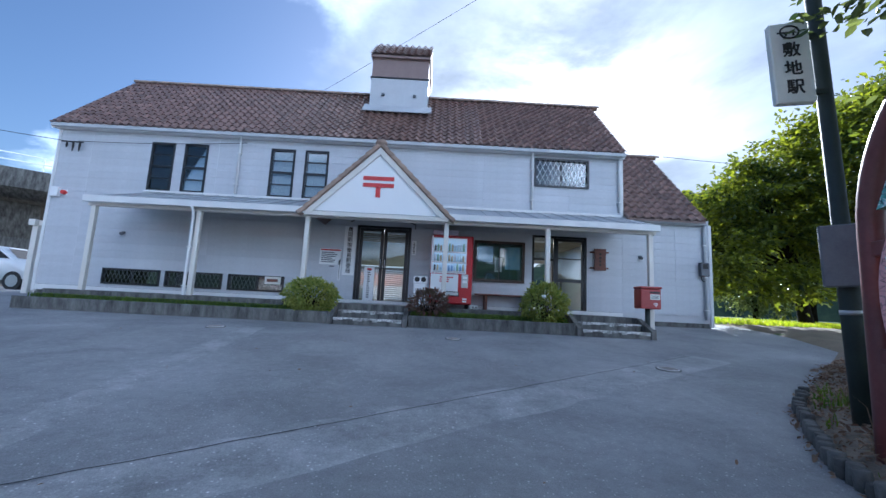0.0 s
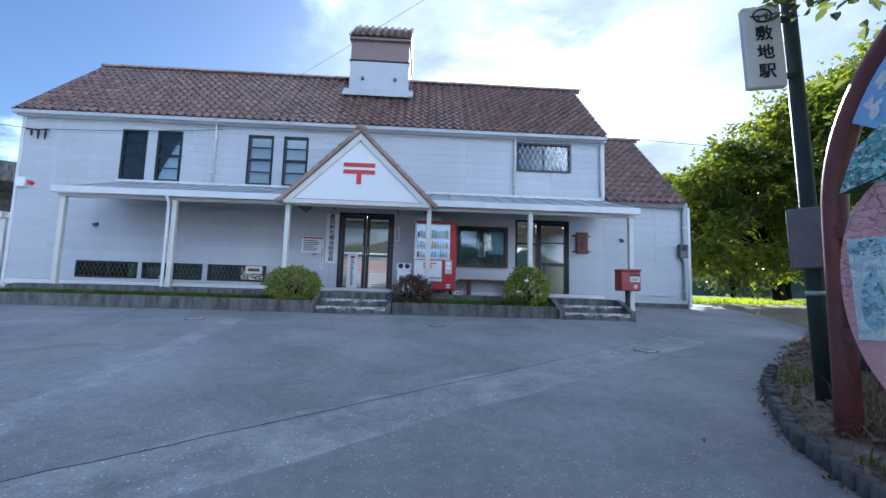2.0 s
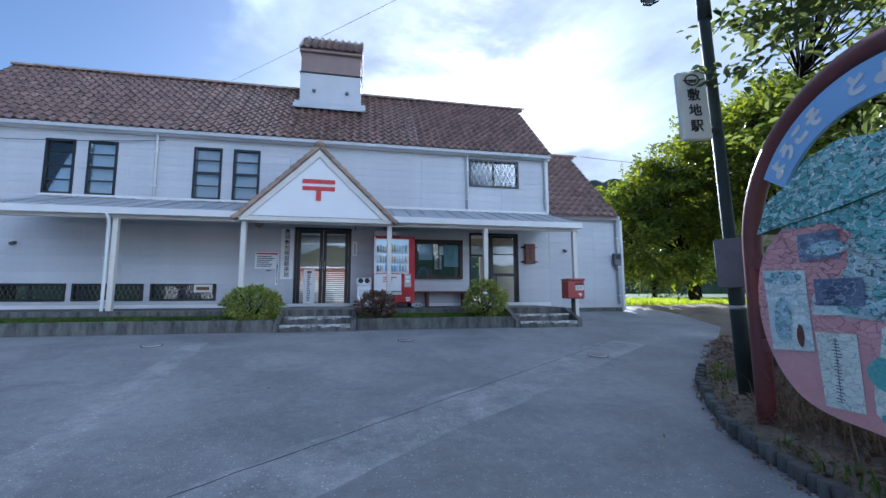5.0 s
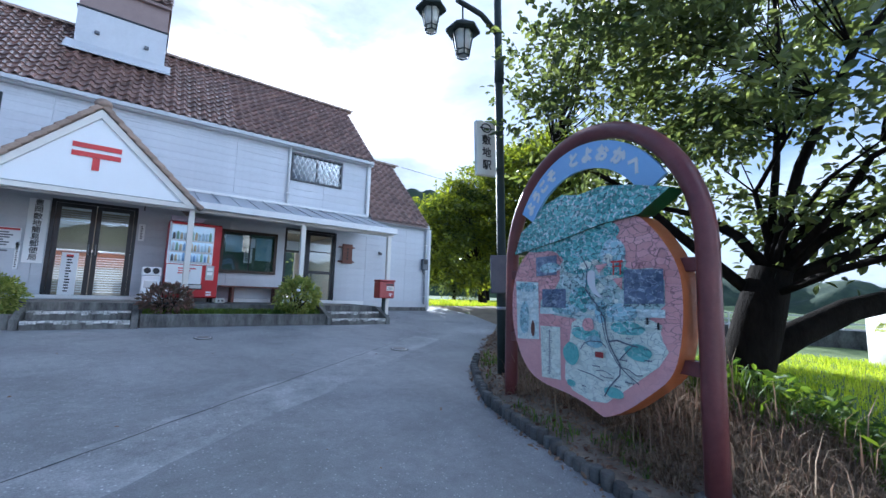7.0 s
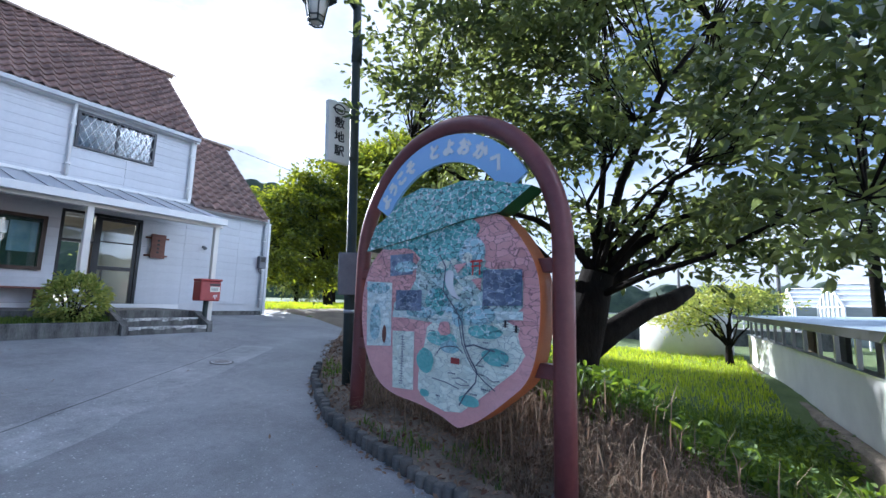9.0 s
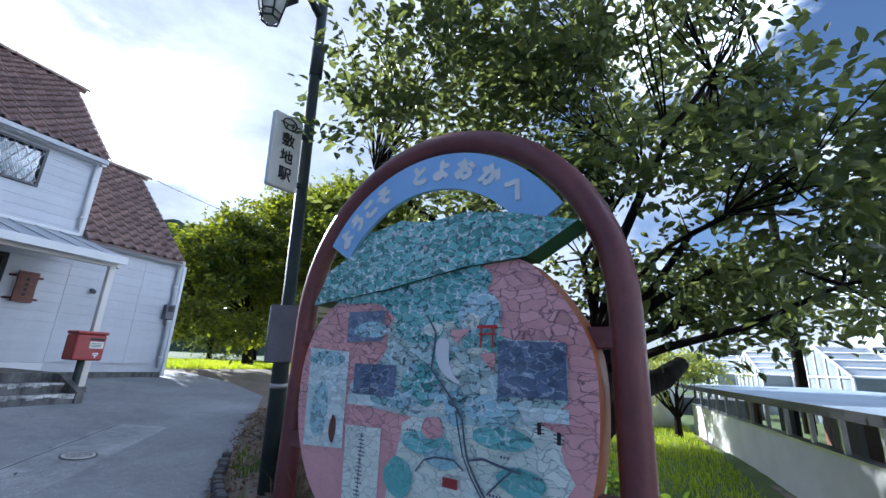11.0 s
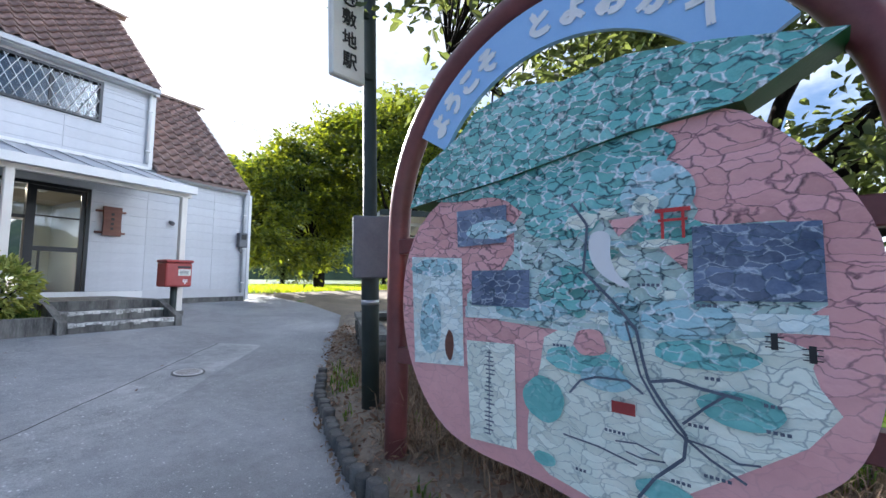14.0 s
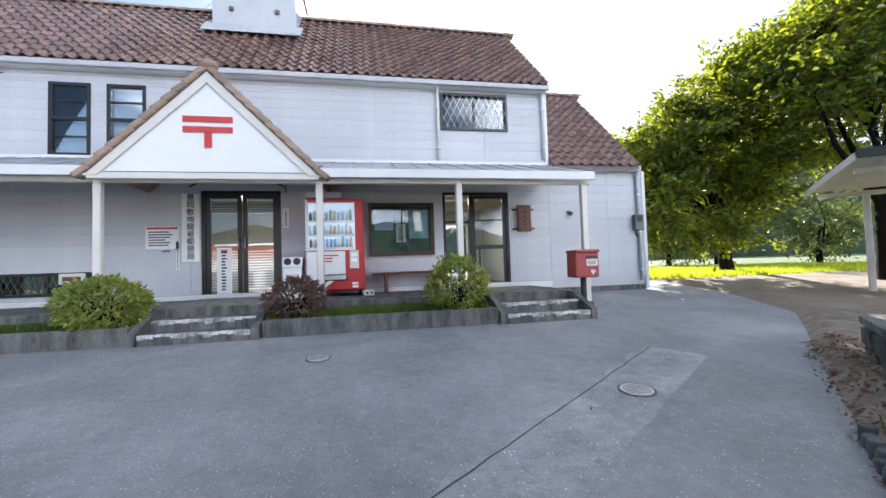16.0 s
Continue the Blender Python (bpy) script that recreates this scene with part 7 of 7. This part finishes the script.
for k in range(9):
    x, y = 2.72 + rocks.uniform(0, 0.5), 0.55 + rocks.uniform(0, 0.95)
    b2 = bmesh.new()
    bmesh.ops.create_icosphere(b2, subdivisions=2, radius=1)
    sx, sy, sz = rocks.uniform(0.09, 0.18), rocks.uniform(0.09, 0.16), rocks.uniform(0.06, 0.11)
    for v in b2.verts:
        v.co *= 1 + 0.3 * noise.noise(v.co * 1.6 + Vector((k * 3.1, 0, 0)))
        v.co = Vector((v.co.x * sx, v.co.y * sy, v.co.z * sz))
    ob = part("rock", b2, M_CONCRETE)
    ob.matrix_basis = pose(x, y, land(x, y) + sz * 0.3, 0, 0, rocks.uniform(0, 180))
    tagged(ob, "rough grey stone at the foot of the arch", "stone", "stones at the arch foot")

# lap siding: boards cut round the openings, with butt joints
COURSE = 0.2
joint_rng = random.Random(5)
board_cache = {}


def board_piece(w, h):
    key = (round(w, 3), round(h, 3))
    if key not in board_cache:
        me = bpy.data.meshes.new("board")
        g = 0.002
        v = [(0, 0.018, 0), (w, 0.018, 0), (w, -0.012, 0.0), (0, -0.012, 0.0), (0, -0.008, h - g), (w, -0.008, h - g), (w, 0.018, h - g), (0, 0.018, h - g)]
        me.from_pydata(v, [], [(0, 1, 2, 3)[::-1], (3, 2, 5, 4), (4, 5, 6, 7), (0, 3, 4, 7), (1, 6, 5, 2)])
        me.materials.append(M_SIDING)
        board_cache[key] = me
    return board_cache[key]


def clad(parent, x0, x1, z0, z1, holes, joints):
    z = z0
    while z < z1 - 0.02:
        h = min(COURSE, z1 - z)
        cuts = [z]
        # split a course where a hole begins or ends inside it
        inner = sorted({q for hole in holes for q in hole[2:] if z + 0.015 < q < z + h - 0.015})
        edges = [z] + inner + [z + h]
        for a, b in zip(edges, edges[1:]):
            for p, q, _, _ in free_rects(x0, x1, a, b, [hl for hl in holes if hl[2] < (a + b) / 2 < hl[3]]):
                xs = [p] + [j for j in joints if p + 0.1 < j < q - 0.1] + [q]
                for c, d in zip(xs, xs[1:]):
                    ob = new("board", board_piece(d - c - 0.004, b - a))
                    ob.parent = parent
                    ob.location = (c + 0.002, WY, a)
        z += COURSE


clad(wall_front, X0, X1, FLOOR + 0.1, EAVE - 0.16, holes, [-9.35, -5.8, -1.9, 1.75, 4.2])
clad(wall_annex, X1, XA, 1.5, 4.05, [], [7.2])
solid("trim_corner_west", box(X0 - 0.03, X0 + 0.05, WY - 0.03, WY + 0.06, 1.3, EAVE - 0.16), M_TRIM, "pale corner board", "trim")
solid("trim_corner_east", box(X1 - 0.05, X1 + 0.03, WY - 0.03, WY + 0.06, 4.2, EAVE - 0.16), M_TRIM, "pale corner board", "trim")
solid("trim_corner_annex", box(XA - 0.05, XA + 0.03, WY - 0.03, WY + 0.06, 1.2, 4.05), M_TRIM, "pale corner board", "trim")
solid("trim_plinth", box(X0, X1, WY - 0.02, WY + 0.019, FLOOR - 0.05, FLOOR + 0.095), M_TRIM, "pale base flashing", "trim")

# wavy clay tiles
TW, TL = 0.225, 0.285
PROFILE = [(x * 0.75, z * 0.85) for x, z in ((0.0, 0.016), (0.05, 0.0), (0.11, 0.008), (0.155, 0.05), (0.205, 0.085), (0.255, 0.07), (0.30, 0.02))]


def tile_geo(w=TW, l=0.33, t=0.026):
    k = w / TW
    n = len(PROFILE)
    v = [(x * k, 0, z + 0.042) for x, z in PROFILE] + [(x * k, l, z) for x, z in PROFILE] + [(x * k, 0, z + 0.042 - t) for x, z in PROFILE]
    f = [(i, i + 1, n + i + 1, n + i) for i in range(n - 1)] + [(2 * n + i, 2 * n + i + 1, i + 1, i) for i in range(n - 1)]
    return v, f


tile_mesh = bpy.data.meshes.new("tile")
tile_mesh.from_pydata(*(lambda vf: (vf[0], [], vf[1]))(tile_geo()))
tile_mesh.materials.append(M_TILE)
tile_mesh.polygons.foreach_set("use_smooth", [i < 6 for i in range(len(tile_mesh.polygons))])
ridge_mesh = bpy.data.meshes.new("ridge_tile")
RN = 7
rv = [(x, 0.135 * math.cos(a) * (1.0 if x else 1.1), 0.11 * math.sin(a) * (1.0 if x else 1.1)) for x in (0, 0.34) for a in [math.pi * k / (RN - 1) for k in range(RN)]]
ridge_mesh.from_pydata(rv, [], [(i, i + 1, RN + i + 1, RN + i) for i in range(RN - 1)] + [tuple(range(RN))])
ridge_mesh.materials.append(M_RIDGE)


def tile_slope(parent, xa, xb, ye, ze, yr, zr, singles, seed):
    """Tiles on the front slope: those over the stretch singles are objects, the rest one joined mesh."""
    slope = math.atan2(zr - ze, yr - ye)
    run = math.hypot(zr - ze, yr - ye)
    rows, cols = int(run / TL), int((xb - xa) / TW)
    kw = (xb - xa) / cols / TW
    tv, tf = tile_geo()
    allv, allf = [], []
    rng = random.Random(seed)
    for r in range(rows + 1):
        s = r * (run - 0.1) / rows - 0.06
        for c in range(cols):
            x = xa + c * kw * TW
            m = pose(x, ye + s * math.cos(slope), ze + s * math.sin(slope) - 0.015 + rng.uniform(-0.003, 0.003), math.degrees(slope) + rng.uniform(-0.5, 0.5), 0, rng.uniform(-0.6, 0.6)) @ Matrix.Diagonal((kw * 1.005, 1, 1, 1))
            if singles[0] <= x < singles[1]:
                ob = new("tile", tile_mesh)
                ob.parent = parent
                ob.matrix_basis = m
            else:
                o = len(allv)
                allv += [tuple(m @ Vector(p)) for p in tv]
                allf += [tuple(o + q for q in f) for f in tf]
    if allv:
        me = bpy.data.meshes.new("roof_tiles")
        me.from_pydata(allv, [], allf)
        me.materials.append(M_TILE)
        ob = new("roof_tiles", me)
        ob.parent = parent
        tagged(ob, "courses of brown wavy clay tiles", "", "", "stuff")
    x = xa
    while x < xb - 0.05:
        ob = new("ridge_tile", ridge_mesh)
        ob.parent = parent
        ob.matrix_basis = pose(x, yr, zr + 0.0, rng.uniform(-1, 1), rng.uniform(-1, 1), 0)
        x += 0.31


tile_slope(roof_main, X0 - 0.12, X1 + 0.05, EAVE_Y, EAVE, RIDGE_Y, RIDGE_Z, (1.6, X1), 3)
tile_slope(roof_annex, X1 + 0.05, XA - 0.22, EAVE_Y, 4.15, 14.93, 7.03, (0, 99), 4)

# verge tiles down the entrance gable and the little cap's tiles
for s in (-1, 1):
    d = Vector((s * (GW + 0.12), 0, -GH - 0.12))
    n = 12
    for k in range(n):
        p = Vector((0, 0, GH + 0.1)) + d * ((k + 0.5) / n)
        b2 = bmesh.new()
        box(-0.125, 0.125, -0.07, 0.2, -0.06, 0.04, 0.018, b2)
        for v in b2.verts:
            if s * v.co.x > 0.08:
                v.co.z += 0.028
        ob = part("verge_tile", b2, M_RIDGE, gable)
        ob.matrix_basis = Matrix.Translation(p) @ Matrix.Rotation(s * math.atan2(GH, GW), 4, "Y") @ pose(0, 0, 0, 0, 0, rng.uniform(-1.5, 1.5))
b2 = bmesh.new()
bmesh.ops.create_icosphere(b2, subdivisions=2, radius=0.13, matrix=Matrix.Diagonal((1.15, 1.2, 0.9, 1)))
for f in b2.faces:
    f.smooth = True
ob = part("apex_tile", b2, M_RIDGE, gable)
ob.location = (0, 0.04, GH + 0.13)
cap_v, cap_f = [], []
tv, tf = tile_geo()
for r in range(5):
    for c in range(9):
        m = pose(-1.01 + c * TW, -0.14 + r * 0.235, 2.07 + r * 0.218, math.degrees(math.atan2(1.02, 1.1)))
        o = len(cap_v)
        cap_v += [tuple(m @ Vector(p)) for p in tv]
        cap_f += [tuple(o + q for q in f) for f in tf]
me = bpy.data.meshes.new("cap_tiles")
me.from_pydata(cap_v, [], cap_f)
me.materials.append(M_TILE)
ob = new("cap_tiles", me)
ob.parent = tower
